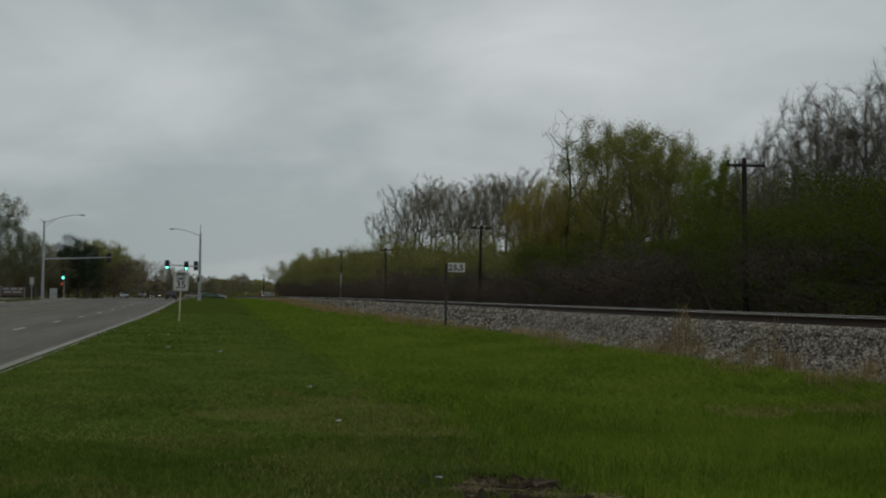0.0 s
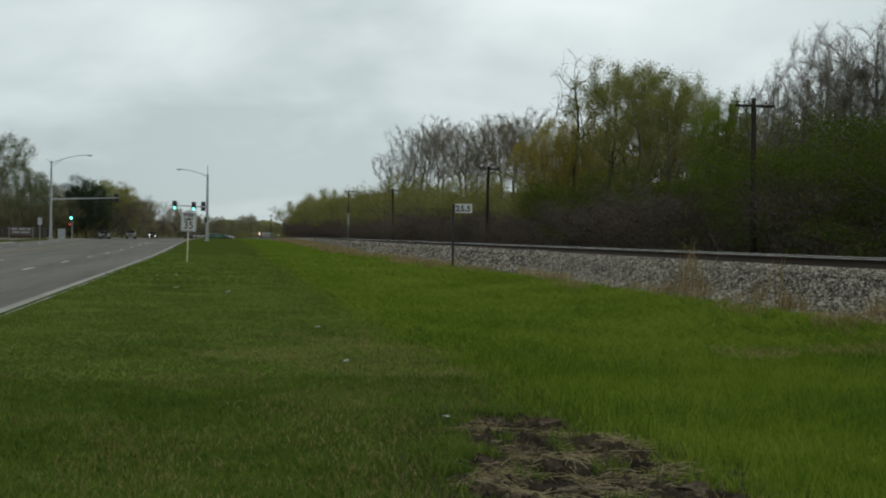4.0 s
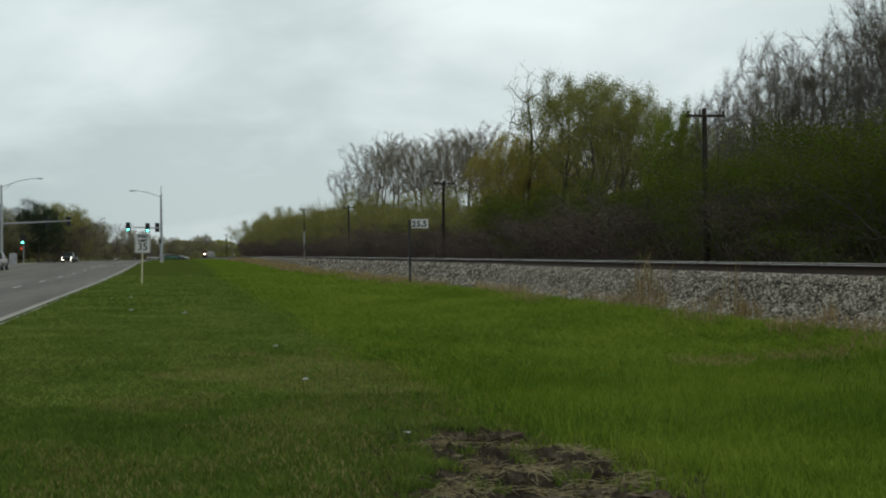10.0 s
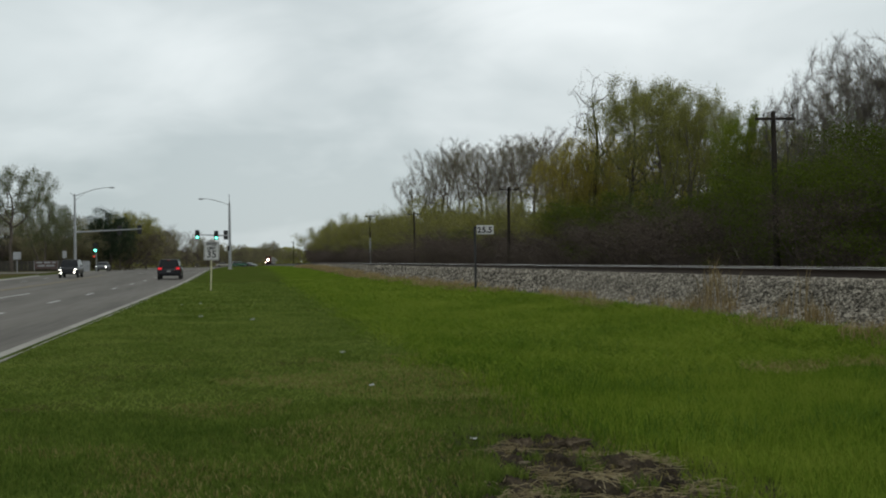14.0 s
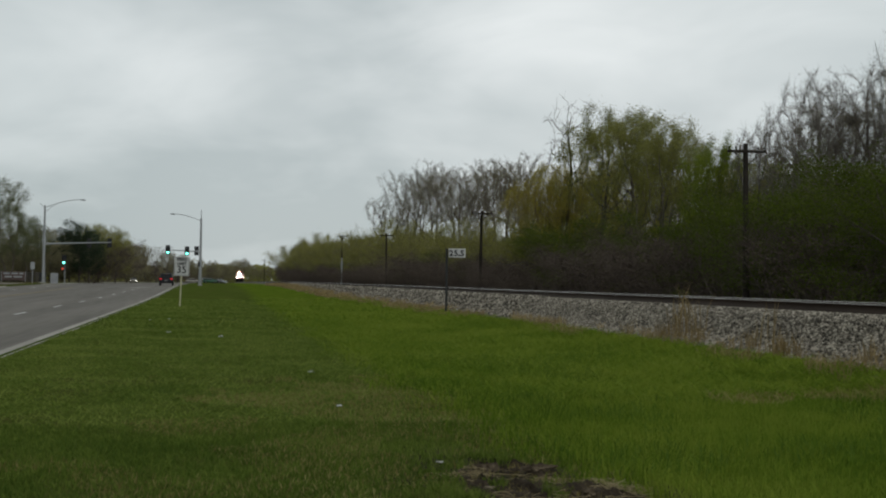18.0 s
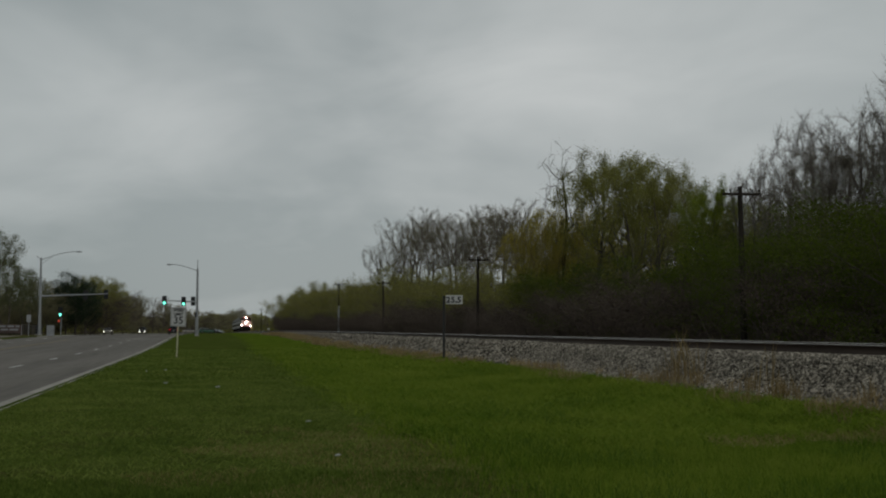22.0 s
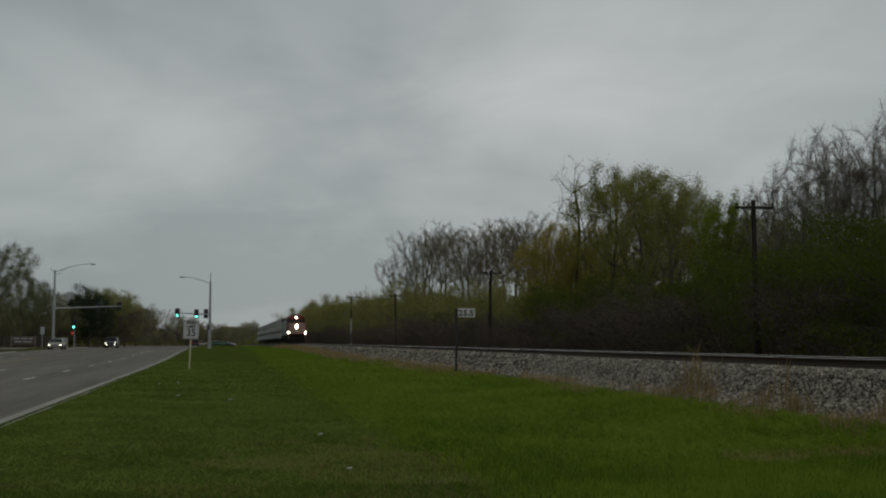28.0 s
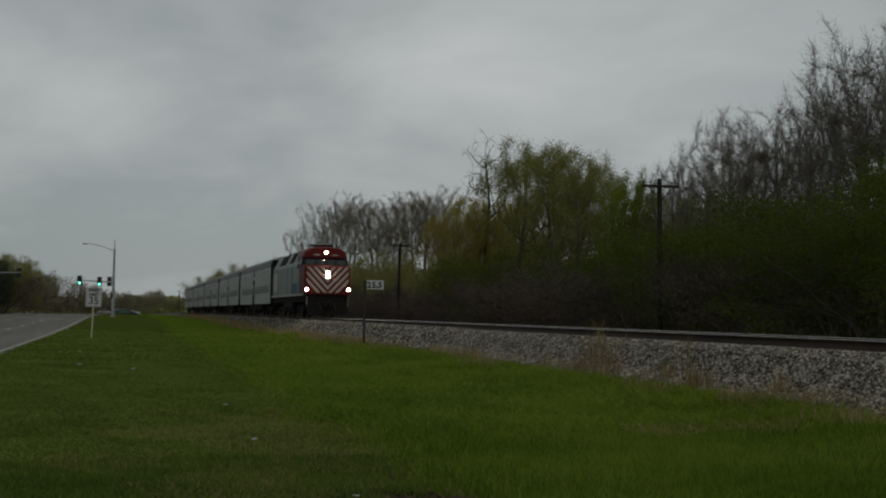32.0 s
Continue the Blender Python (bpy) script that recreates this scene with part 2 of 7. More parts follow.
def fall(y):
    """The railway and the land drop away beyond the crossing."""
    return 2.5 * smooth01(120, 1000, y)


def rise(y):
    return 0.5 * smooth01(65, 170, y) - fall(y)


def track_x(y):
    return TRACK_X + (max(0.0, y - 440) ** 2) / 10400


def ground_z(x, y):
    xs = (-400, -60, -22, KERB_L, KERB_L + 0.001, KERB_X - 0.001, KERB_X, 0, 3, 6, 8.4, 10.4, 16.2, 18.5, 30, 400)
    zs = (0.3, 0.15, 0.08, 0.08, -0.11, -0.11, 0.04, 0.01, -0.01, -0.03, 0.0, 0.22, 0.22, 0.10, 0.25, 0.6)
    off = track_x(y) - TRACK_X
    return float(np.interp(x - (off if x > 3 else 0), xs, zs)) + rise(y)


# ---- ground, road, track ----
def ground_material():
    m = material("grass_ground", [(0.0408, 0.06, 0.0096), (0.0624, 0.0864, 0.0156), (0.0864, 0.1104, 0.024)], 0.5, 1.0, spec=0.0, bump=0.6, bump_scale=25, detail=9)
    n, l = m.node_tree.nodes, m.node_tree.links
    b = n["Principled BSDF"]
    mown = [x for x in n if x.type == "VALTORGB"][0]
    tc, sep = n.new("ShaderNodeTexCoord"), n.new("ShaderNodeSeparateXYZ")
    l.new(tc.outputs["Object"], sep.inputs[0])

    # the mown strip widens slowly along the verge
    skew = n.new("ShaderNodeMath"); skew.operation = "MULTIPLY_ADD"; skew.inputs[1].default_value = -0.009
    l.new(sep.outputs["Y"], skew.inputs[0]); l.new(sep.outputs["X"], skew.inputs[2])

    def noise_tex(scale, detail=6.0):
        t = n.new("ShaderNodeTexNoise")
        t.inputs["Scale"].default_value, t.inputs["Detail"].default_value = scale, detail
        l.new(tc.outputs["Object"], t.inputs[0])
        return t.outputs[0]

    def ramp(src, stops):
        r = n.new("ShaderNodeValToRGB")
        while len(r.color_ramp.elements) < len(stops):
            r.color_ramp.elements.new(0.5)
        for e, (p, c) in zip(r.color_ramp.elements, stops):
            e.position, e.color = p, (*c, 1)
        l.new(src, r.inputs[0])
        return r.outputs[0]

    def mixed(fac, a, c):
        x = n.new("ShaderNodeMix"); x.data_type = "RGBA"
        l.new(fac, x.inputs[0]); l.new(a, x.inputs[6]); l.new(c, x.inputs[7])
        return x.outputs[2]

    def band(lo, hi, wobble=1.2, scale=0.35):
        """0 below lo, 1 above hi across the verge, with a ragged edge."""
        w = n.new("ShaderNodeMath"); w.operation = "MULTIPLY_ADD"
        w.inputs[1].default_value, w.inputs[2].default_value = wobble, -wobble / 2
        l.new(noise_tex(scale), w.inputs[0])
        a = n.new("ShaderNodeMath"); a.operation = "ADD"
        l.new(skew.outputs[0] if 2 < lo < 3 else sep.outputs["X"], a.inputs[0]); l.new(w.outputs[0], a.inputs[1])
        r = n.new("ShaderNodeMapRange"); r.inputs[1].default_value, r.inputs[2].default_value = lo, hi
        l.new(a.outputs[0], r.inputs[0])
        return r.outputs[0]

    lush = ramp(noise_tex(0.9, 8), [(0.3, (0.050, 0.082, 0.008)), (0.5, (0.077, 0.114, 0.012)), (0.7, (0.108, 0.144, 0.018))])
    brown = ramp(noise_tex(6, 6), [(0.3, (0.05, 0.045, 0.015)), (0.7, (0.085, 0.075, 0.03))])
    patch = ramp(noise_tex(0.8, 7), [(0.52, (0, 0, 0)), (0.70, (0.8, 0.8, 0.8))])
    col = mixed(patch, mown.outputs[0], brown)
    col = mixed(band(2.3, 3.4, 2.2), col, lush)
    straw = ramp(noise_tex(3, 8), [(0.3, (0.10, 0.085, 0.04)), (0.5, (0.19, 0.155, 0.08)), (0.75, (0.27, 0.22, 0.12))])
    strip = n.new("ShaderNodeMath"); strip.operation = "MULTIPLY"
    thin = ramp(noise_tex(0.5, 8), [(0.42, (0, 0, 0)), (0.58, (1, 1, 1))])
    l.new(band(9.0, 10.6, 1.6), strip.inputs[0]); l.new(thin, strip.inputs[1])
    col = mixed(strip.outputs[0], col, straw)
    floor = ramp(noise_tex(0.3, 8), [(0.3, (0.035, 0.03, 0.02)), (0.7, (0.075, 0.065, 0.038))])
    col = mixed(band(17.5, 20), col, floor)
    # worn brown verge beyond the road
    worn = ramp(noise_tex(0.4, 7), [(0.3, (0.06, 0.062, 0.02)), (0.5, (0.085, 0.075, 0.034)), (0.7, (0.12, 0.10, 0.055))])
    col = mixed(band(-23.0, -21.0, 0.6), worn, col)
    # bare trampled soil in the verge
    def axis(socket, centre, half):
        a = n.new("ShaderNodeMath"); a.operation = "SUBTRACT"; a.inputs[1].default_value = centre
        l.new(socket, a.inputs[0])
        d = n.new("ShaderNodeMath"); d.operation = "DIVIDE"; d.inputs[1].default_value = half
        l.new(a.outputs[0], d.inputs[0])
        q = n.new("ShaderNodeMath"); q.operation = "POWER"; q.inputs[1].default_value = 2
        g = n.new("ShaderNodeMath"); g.operation = "ABSOLUTE"
        l.new(d.outputs[0], g.inputs[0]); l.new(g.outputs[0], q.inputs[0])
        return q.outputs[0]

    e = n.new("ShaderNodeMath"); e.operation = "ADD"
    l.new(axis(sep.outputs["X"], 2.35, 0.85), e.inputs[0]); l.new(axis(sep.outputs["Y"], 6.9, 2.5), e.inputs[1])
    w = n.new("ShaderNodeMath"); w.operation = "MULTIPLY_ADD"; w.inputs[1].default_value, w.inputs[2].default_value = 1.6, -0.8
    l.new(noise_tex(1.6, 8), w.inputs[0])
    e2 = n.new("ShaderNodeMath"); e2.operation = "ADD"
    l.new(e.outputs[0], e2.inputs[0]); l.new(w.outputs[0], e2.inputs[1])
    soil_f = n.new("ShaderNodeMapRange"); soil_f.inputs[1].default_value, soil_f.inputs[2].default_value = 2.3, 1.5
    l.new(e2.outputs[0], soil_f.inputs[0])
    soil = ramp(noise_tex(9, 9), [(0.3, (0.018, 0.014, 0.011)), (0.5, (0.045, 0.034, 0.026)), (0.72, (0.085, 0.066, 0.048))])
    col = mixed(soil_f.outputs[0], col, soil)
    l.new(col, b.inputs["Base Color"])
    return m


def cuts(*spans):
    out = []
    for a, b, s in spans:
        k = max(1, round((b - a) / s))
        out += [a + (b - a) * i / k for i in range(k)]
    return out + [spans[-1][1]]


gx = cuts((-2500, -400, 420), (-400, -60, 40), (-60, KERB_L, 6)) + [KERB_L + 0.001] + cuts((KERB_L + 0.002, KERB_X - 0.001, 4)) + cuts(
    (KERB_X, 12, 0.35), (12, 34, 1.5), (34, 400, 30), (400, 2500, 420))
gy = cuts((-200, -10, 19), (-10, 4, 2), (4, 30, 0.4), (30, 70, 2), (70, 200, 5), (200, 500, 20), (500, 1400, 60), (1400, 4500, 400))
V = []
for y in gy:
    for x in gx:
        z = ground_z(x, y)
        if KERB_X + 0.2 < x < 10 and y < 80:
            z += 0.05 * noise.noise((x * 0.5, y * 0.4, 0)) + (0.03 if x > 2.6 else 0.012) * noise.noise((x * 2.2, y * 2.0, 5))
        # worn hollow in the verge
        e = ((x - 2.2 - 0.12 * (7.3 - y)) / 0.75) ** 2 + ((y - 6.9) / 2.5) ** 2
        if e < 1:
            z -= 0.07 * (1 - e) - 0.03 * noise.noise((x * 4, y * 4, 9))
        V.append((x, y, z))
nx = len(gx)
F = [(j * nx + i, j * nx + i + 1, (j + 1) * nx + i + 1, (j + 1) * nx + i) for j in range(len(gy) - 1) for i in range(nx - 1)]
ground = new("ground", np_mesh("ground", V, F, [ground_material()], smooth=True))
tagged(ground, "grassy verge with mown and lush spring grass", "ground", kind="structure")

# road: one asphalt sheet, with the side street at the signals
ry = cuts((-200, 60, 20), (60, 180, 5), (180, 500, 20), (500, 1300, 100))
rx = [KERB_L, -18, -14.6, -11.1, -7.6, KERB_X - 0.001]
V = [(x, y, rise(y) - 0.07) for y in ry for x in rx]
F = [(j * 6 + i, j * 6 + i + 1, (j + 1) * 6 + i + 1, (j + 1) * 6 + i) for j in range(len(ry) - 1) for i in range(5)]
road = new("road", np_mesh("road", V, F, [M_ASPHALT], smooth=True))
tagged(road, "worn grey asphalt road of five lanes", "road", kind="structure")
sy = cuts((140, 156, 4))
V = [(x, y, ground_z(x, y) + 0.02 if x < KERB_L else rise(y) - 0.066) for y in sy for x in (-140, -60, -30, -23, KERB_L + 0.01)]
F = [(j * 5 + i, j * 5 + i + 1, (j + 1) * 5 + i + 1, (j + 1) * 5 + i) for j in range(len(sy) - 1) for i in range(4)]
side = new("side_road", np_mesh("side_road", V, F, [M_ASPHALT]))
tagged(side, "grey asphalt side street at the crossing", "road", kind="structure")

M_WHITE = material("road_paint_white", [(0.42, 0.42, 0.41), (0.62, 0.62, 0.60)], 4, 0.8, detail=9)
M_YELLOW = material("road_paint_yellow", [(0.20, 0.165, 0.10), (0.29, 0.22, 0.11)], 4, 0.8, detail=9)


def strip_mesh(name, w, ln, mat, h=0.005):
    bm = bmesh.new()
    box(bm, -w / 2, 0, 0, w / 2, ln, h)
    me = bpy.data.meshes.new(name)
    bm.to_mesh(me); bm.free()
    me.materials.append(mat)
    return me


def on_road(x, y, ln):
    a = math.degrees(math.atan((rise(y + ln) - rise(y)) / ln))
    return pose(x, y, rise(y) - 0.067, a, 0, 0)


dash = strip_mesh("lane_dash", 0.13, 3.05, M_WHITE)
for k in range(26):
    y = 12.5 + 12.2 * k
    if not 136 < y < 160:
        piece("lane_dash", dash, road, on_road(-7.6, y, 3.05))
        piece("lane_dash", dash, road, on_road(-18.0, y + 4, 3.05))
solid = strip_mesh("lane_line", 0.13, 6.0, M_WHITE)
yellow = strip_mesh("centre_line", 0.12, 6.0, M_YELLOW)
for k in range(24):
    y = -12 + 6 * k
    if y < 64:
        piece("lane_line", solid, road, on_road(-11.2, y, 6))
    if y < 132:
        piece("centre_line", yellow, road, on_road(-14.55, y, 6))
        if y > 58:
            piece("centre_line", yellow, road, on_road(-14.2, y, 6))
stop_line = strip_mesh("stop_line", 0.5, 7.0, M_WHITE)
piece("stop_line", stop_line, road, pose(-4.2, 138, rise(138) - 0.066, 0, 0, 90))


# concrete kerb and gutter in poured lengths
def kerb_mesh(ln):
    bm = bmesh.new()
    prof = [(-0.50, -0.2), (-0.50, 0.004), (-0.16, 0.0), (-0.02, 0.07), (0.05, 0.10), (0.16, 0.118), (0.17, -0.2)]
    loft(bm, [[(x, 0.006, z) for x, z in prof], [(x, ln - 0.006, z) for x, z in prof]])
    bmesh.ops.recalc_face_normals(bm, faces=bm.faces[:])
    me = bpy.data.meshes.new("kerb_length")
    bm.to_mesh(me); bm.free()
    me.materials.append(M_CONCRETE)
    return me


kerb = empty("kerb", label="pale concrete kerb and gutter beside the road", category="kerb", kind="structure")
far_kerb = empty("kerb", label="pale concrete kerb on the far side of the road", category="kerb", kind="structure")
k3, k9 = kerb_mesh(3.0), kerb_mesh(9.0)
for k in range(50):
    y = -12 + 3 * k
    a = math.degrees(math.atan((rise(y + 3) - rise(y)) / 3))
    if y < 138:
        piece("kerb_length", k3, kerb, pose(KERB_X, y, rise(y) - 0.07, a, 0, 0))
for k in range(40):
    y = -12 + 9 * k
    a = math.degrees(math.atan((rise(y + 9) - rise(y)) / 9))
    if y > 138:
        piece("kerb_length", k9, kerb, pose(KERB_X, y, rise(y) - 0.07, a, 0, 0))
    if not 130 < y < 158:
        piece("kerb_length", k9, far_kerb, pose(KERB_L, y + 9, rise(y + 9) - 0.07, -a, 0, 180))

# ballast bed
by = cuts((-60, 12, 6), (12, 90, 0.6), (90, 200, 3), (200, 440, 12), (440, 1250, 25))
prof = [(-2.9, None), (-2.3, 0.42), (-1.75, 0.86), (-1.5, 0.97), (-0.9, 0.98), (0.9, 0.98), (1.5, 0.97), (1.75, 0.86), (2.9, None)]
V = []
for y in by:
    c, r = track_x(y), rise(y)
    for dx, z in prof:
        g = ground_z(c + dx, y)
        if z is None:
            z = g - 0.05
        else:
            z = max(z - fall(y), g + 0.02) + 0.02 * noise.noise((dx * 2, y * 1.5, 2)) - 0.02
        V.append((c + dx + 0.05 * noise.noise((0, y * 0.6, dx)), y, z))
k = len(prof)
F = [(j * k + i, j * k + i + 1, (j + 1) * k + i + 1, (j + 1) * k + i) for j in range(len(by) - 1) for i in range(k - 1)]
bed = new("ballast_bed", np_mesh("ballast_bed", V, F, [M_BALLAST], smooth=True))
tagged(bed, "grey crushed stone railway ballast bed", "ballast", kind="structure")

# loose ballast stones on the near slope
rng = np.random.default_rng(4)


def stones(n, y0, y1, size, seed, dx0=-2.9, dx1=-1.2):
    rng = np.random.default_rng(seed)
    base = np.array([(-1, -1, -1), (1, -1, -1), (1, 1, -1), (-1, 1, -1), (-1, -1, 1), (1, -1, 1), (1, 1, 1), (-1, 1, 1)], float)
    faces = np.array([(0, 3, 2, 1), (4, 5, 6, 7), (0, 1, 5, 4), (1, 2, 6, 5), (2, 3, 7, 6), (3, 0, 4, 7)])
    y = y0 + (y1 - y0) * rng.random(n)
    dx = dx0 + (dx1 - dx0) * rng.random(n)
    xs, zs = [-2.9, -2.3, -1.75, -1.5, -0.9], [0.2, 0.42, 0.86, 0.97, 0.98]
    r = np.array([rise(v) for v in y])
    z = np.maximum(np.interp(dx, xs, zs) - np.array([fall(v) for v in y]), 0.2 + r)
    s = size * (0.6 + 0.8 * rng.random(n))
    p = base[None] * rng.uniform(0.45, 1.0, (n, 8, 3)) * s[:, None, None] * rng.uniform(0.6, 1.0, (n, 1, 3))
    a = rng.random((n, 3)) * 6.28
    ca, sa = np.cos(a), np.sin(a)
    for q, (u, v) in enumerate(((0, 1), (1, 2), (0, 2))):
        pu, pv = p[:, :, u].copy(), p[:, :, v].copy()
        p[:, :, u] = pu * ca[:, q, None] - pv * sa[:, q, None]
        p[:, :, v] = pu * sa[:, q, None] + pv * ca[:, q, None]
    p += np.stack([TRACK_X + dx, y, z + s * 0.45], 1)[:, None]
    f = faces[None] + (np.arange(n) * 8)[:, None, None]
    return p.reshape(-1, 3), f.reshape(-1, 4)


for n, y0, y1, size, seed in ((64000, 13, 40, 0.027, 1), (14000, 39.5, 80, 0.046, 2), (9000, 80, 170, 0.06, 3)):
    v, f = stones(n, y0, y1, size, seed)
    ob = new("ballast_stones", np_mesh("ballast_stones", v, f, [M_STONE]))
    tagged(ob, "loose angular grey ballast stones on the slope", "stones", kind="stuff")

# ties and rails
tie_bm = bmesh.new()
box(tie_bm, -1.28, -0.115, -0.18, 1.28, 0.115, 0, 0.012)
tie_me = bpy.data.meshes.new("tie")
tie_bm.to_mesh(tie_me); tie_bm.free()
tie_me.materials.append(M_TIE)
track = empty("railway_track", label="single railway track with rusty rails on wooden ties", category="railway track", kind="structure")
for k in range(290):
    y = 10 + 0.53 * k
    piece("tie", tie_me, track, pose(TRACK_X + random.uniform(-0.04, 0.04), y, RAIL_Z - fall(y) - 0.172, 0, 0, random.uniform(-1, 1)))
RP = [(-0.07, 0), (-0.07, 0.012), (-0.012, 0.03), (-0.012, 0.125), (-0.036, 0.14), (-0.036, 0.166), (-0.03, 0.172),
      (0.03, 0.172), (0.036, 0.166), (0.036, 0.14), (0.012, 0.125), (0.012, 0.03), (0.07, 0.012), (0.07, 0)]
for side_x in (-0.755, 0.755):
    V = [(track_x(y) + side_x + a, y, RAIL_Z - fall(y) - 0.172 + z) for y in by for a, z in RP]
    k = len(RP)
    F = [(j * k + i, j * k + (i + 1) % k, (j + 1) * k + (i + 1) % k, (j + 1) * k + i) for j in range(len(by) - 1) for i in range(k)]
    idx = [1 if 5 <= i <= 7 else 0 for j in range(len(by) - 1) for i in range(k)]
    rail = new("rail", np_mesh("rail", V, F, [M_RAIL, M_RAILHEAD], idx))
    rail.parent = track
    tagged(rail, "rusty steel rail with a polished running surface")


# ---- trees ----
BASE = 15.0


def tubes(segs, sides):
    """Tapered tubes along segments (p0, p1, r0, r1) as arrays."""
    s = np.array([(*a, *b, r, q) for a, b, r, q in segs])
    p, q, r0, r1 = s[:, :3], s[:, 3:6], s[:, 6], s[:, 7]
    d = q - p
    d /= np.linalg.norm(d, axis=1)[:, None] + 1e-9
    ref = np.where(np.abs(d[:, 2:3]) > 0.9, [[1.0, 0, 0]], [[0, 0, 1.0]])
    u = np.cross(d, ref); u /= np.linalg.norm(u, axis=1)[:, None]
    w = np.cross(d, u)
    a = np.arange(sides) * 2 * np.pi / sides
    ring = u[:, None] * np.cos(a)[None, :, None] + w[:, None] * np.sin(a)[None, :, None]
    v = np.concatenate([p[:, None] + ring * r0[:, None, None], q[:, None] + ring * r1[:, None, None]], 1)
    i = np.arange(sides)
    f = np.stack([i, (i + 1) % sides, (i + 1) % sides + sides, i + sides], 1)
    f = f[None] + (np.arange(len(s)) * 2 * sides)[:, None, None]
    return v.reshape(-1, 3), f.reshape(-1, 4)


def colonise(seed, lobes, fork, attr=600, step=0.5, kill=0.85, stems=1, lean=0.05, tip=0.011, sag=0.0, lift=0.12, wander=0.16, hollow=2.4, girth=0.2, stiff=0.35):
    """A tree skeleton whose limbs reach out for points in the lobes of its crown: thick, middle and fine segments."""
    rng = np.random.default_rng(seed)
    lobes = np.array(lobes, float)
    vol = np.prod(lobes[:, 3:], axis=1)
    pick = rng.choice(len(lobes), attr, p=vol / vol.sum())
    u = rng.normal(0, 1, (attr, 3)); u /= np.linalg.norm(u, axis=1)[:, None]
    goal = lobes[pick, :3] + u * lobes[pick, 3:] * rng.random((attr, 1)) ** (1 / hollow)
    goal = goal[goal[:, 2] > 0.4]
    nodes, parent = [np.array([0.0, 0, -0.3])], [-1]
    for k in range(stems):
        turn = 6.283 * (k + rng.random() * 0.5) / stems
        d = np.array([math.cos(turn) * lean, math.sin(turn) * lean, 1.0])
        at_, p = 0, nodes[0]
        for _ in range(max(1, int(fork * rng.uniform(0.85, 1.15) / step))):
            d = d + rng.normal(0, 0.05, 3) * np.array([1, 1, 0])
            p = p + d / np.linalg.norm(d) * step
            nodes.append(p); parent.append(at_)
            at_ = len(nodes) - 1
    near = np.full(len(goal), 1e9)
    who = np.zeros(len(goal), int)

    def closer(first):
        fresh = np.array(nodes[first:])
        dist = np.linalg.norm(goal[:, None] - fresh[None], axis=2)
        j = dist.argmin(1)
        m = dist[np.arange(len(goal)), j]
        better = m < near
        near[better] = m[better]
        who[better] = j[better] + first

    closer(0)
    for _ in range(70):
        live = near > kill
        if not live.any():
            break
        goal, near, who = goal[live], near[live], who[live]
        first = len(nodes)
        P = np.array(nodes)
        d = goal - P[who]
        d /= np.linalg.norm(d, axis=1)[:, None] + 1e-9
        pull = np.zeros((first, 3))
        np.add.at(pull, who, d)
        for i in np.unique(who):
            v = pull[i] / (np.linalg.norm(pull[i]) + 1e-9) + rng.normal(0, wander, 3) + np.array([0, 0, lift])
            if parent[i] >= 0:
                b = P[i] - P[parent[i]]
                v = v + stiff * b / (np.linalg.norm(b) + 1e-9)
            nodes.append(P[i] + v / np.linalg.norm(v) * step); parent.append(i)
        closer(first)
        if len(nodes) > 4200:
            break
    P, n = np.array(nodes), len(nodes)
    area, kids = np.zeros(n), np.zeros(n, int)
    for i in range(n - 1, 0, -1):
        if not kids[i]:
            area[i] = tip ** 2.35
        area[parent[i]] += area[i]
        kids[parent[i]] += 1
    rad = area ** (1 / 2.35)
    rad = tip + (rad - tip) * (girth - tip) / (rad.max() - tip)
    if sag:
        P[:, 2] -= sag * np.clip((0.05 - rad) / 0.04, 0, 1) * np.hypot(P[:, 0], P[:, 1]) * 0.25
    k = BASE / np.quantile(P[:, 2], 0.985)
    P = P * k
    out = [[], [], []]
    for i in range(1, n):
        j = parent[i]
        out[0 if rad[i] > girth * 0.42 else (1 if rad[i] > girth * 0.2 else 2)].append((P[j], P[i], min(rad[j], rad[i] * 1.35), rad[i]))
    return out


def strands(segs, n, length, seed):
    """Hanging switches that trail from the outer twigs."""
    rng = np.random.default_rng(seed + 900)
    out = []
    for _ in range(n):
        p = np.array(segs[rng.integers(0, len(segs))][1])
        d = np.array([p[0], p[1], 0]) / (math.hypot(p[0], p[1]) + 0.1) * 0.7 + rng.normal(0, 0.25, 3) + np.array([0, 0, 0.25])
        ln = length * rng.uniform(0.4, 1.15)
        for _k in range(5):
            d = d * 0.55 + np.array([0, 0, -0.75]) + rng.normal(0, 0.1, 3)
            q = p + d / np.linalg.norm(d) * ln / 5
            if q[2] < 0.5:
                break
            out.append((p, q, 0.008, 0.007))
            p = q
    return out


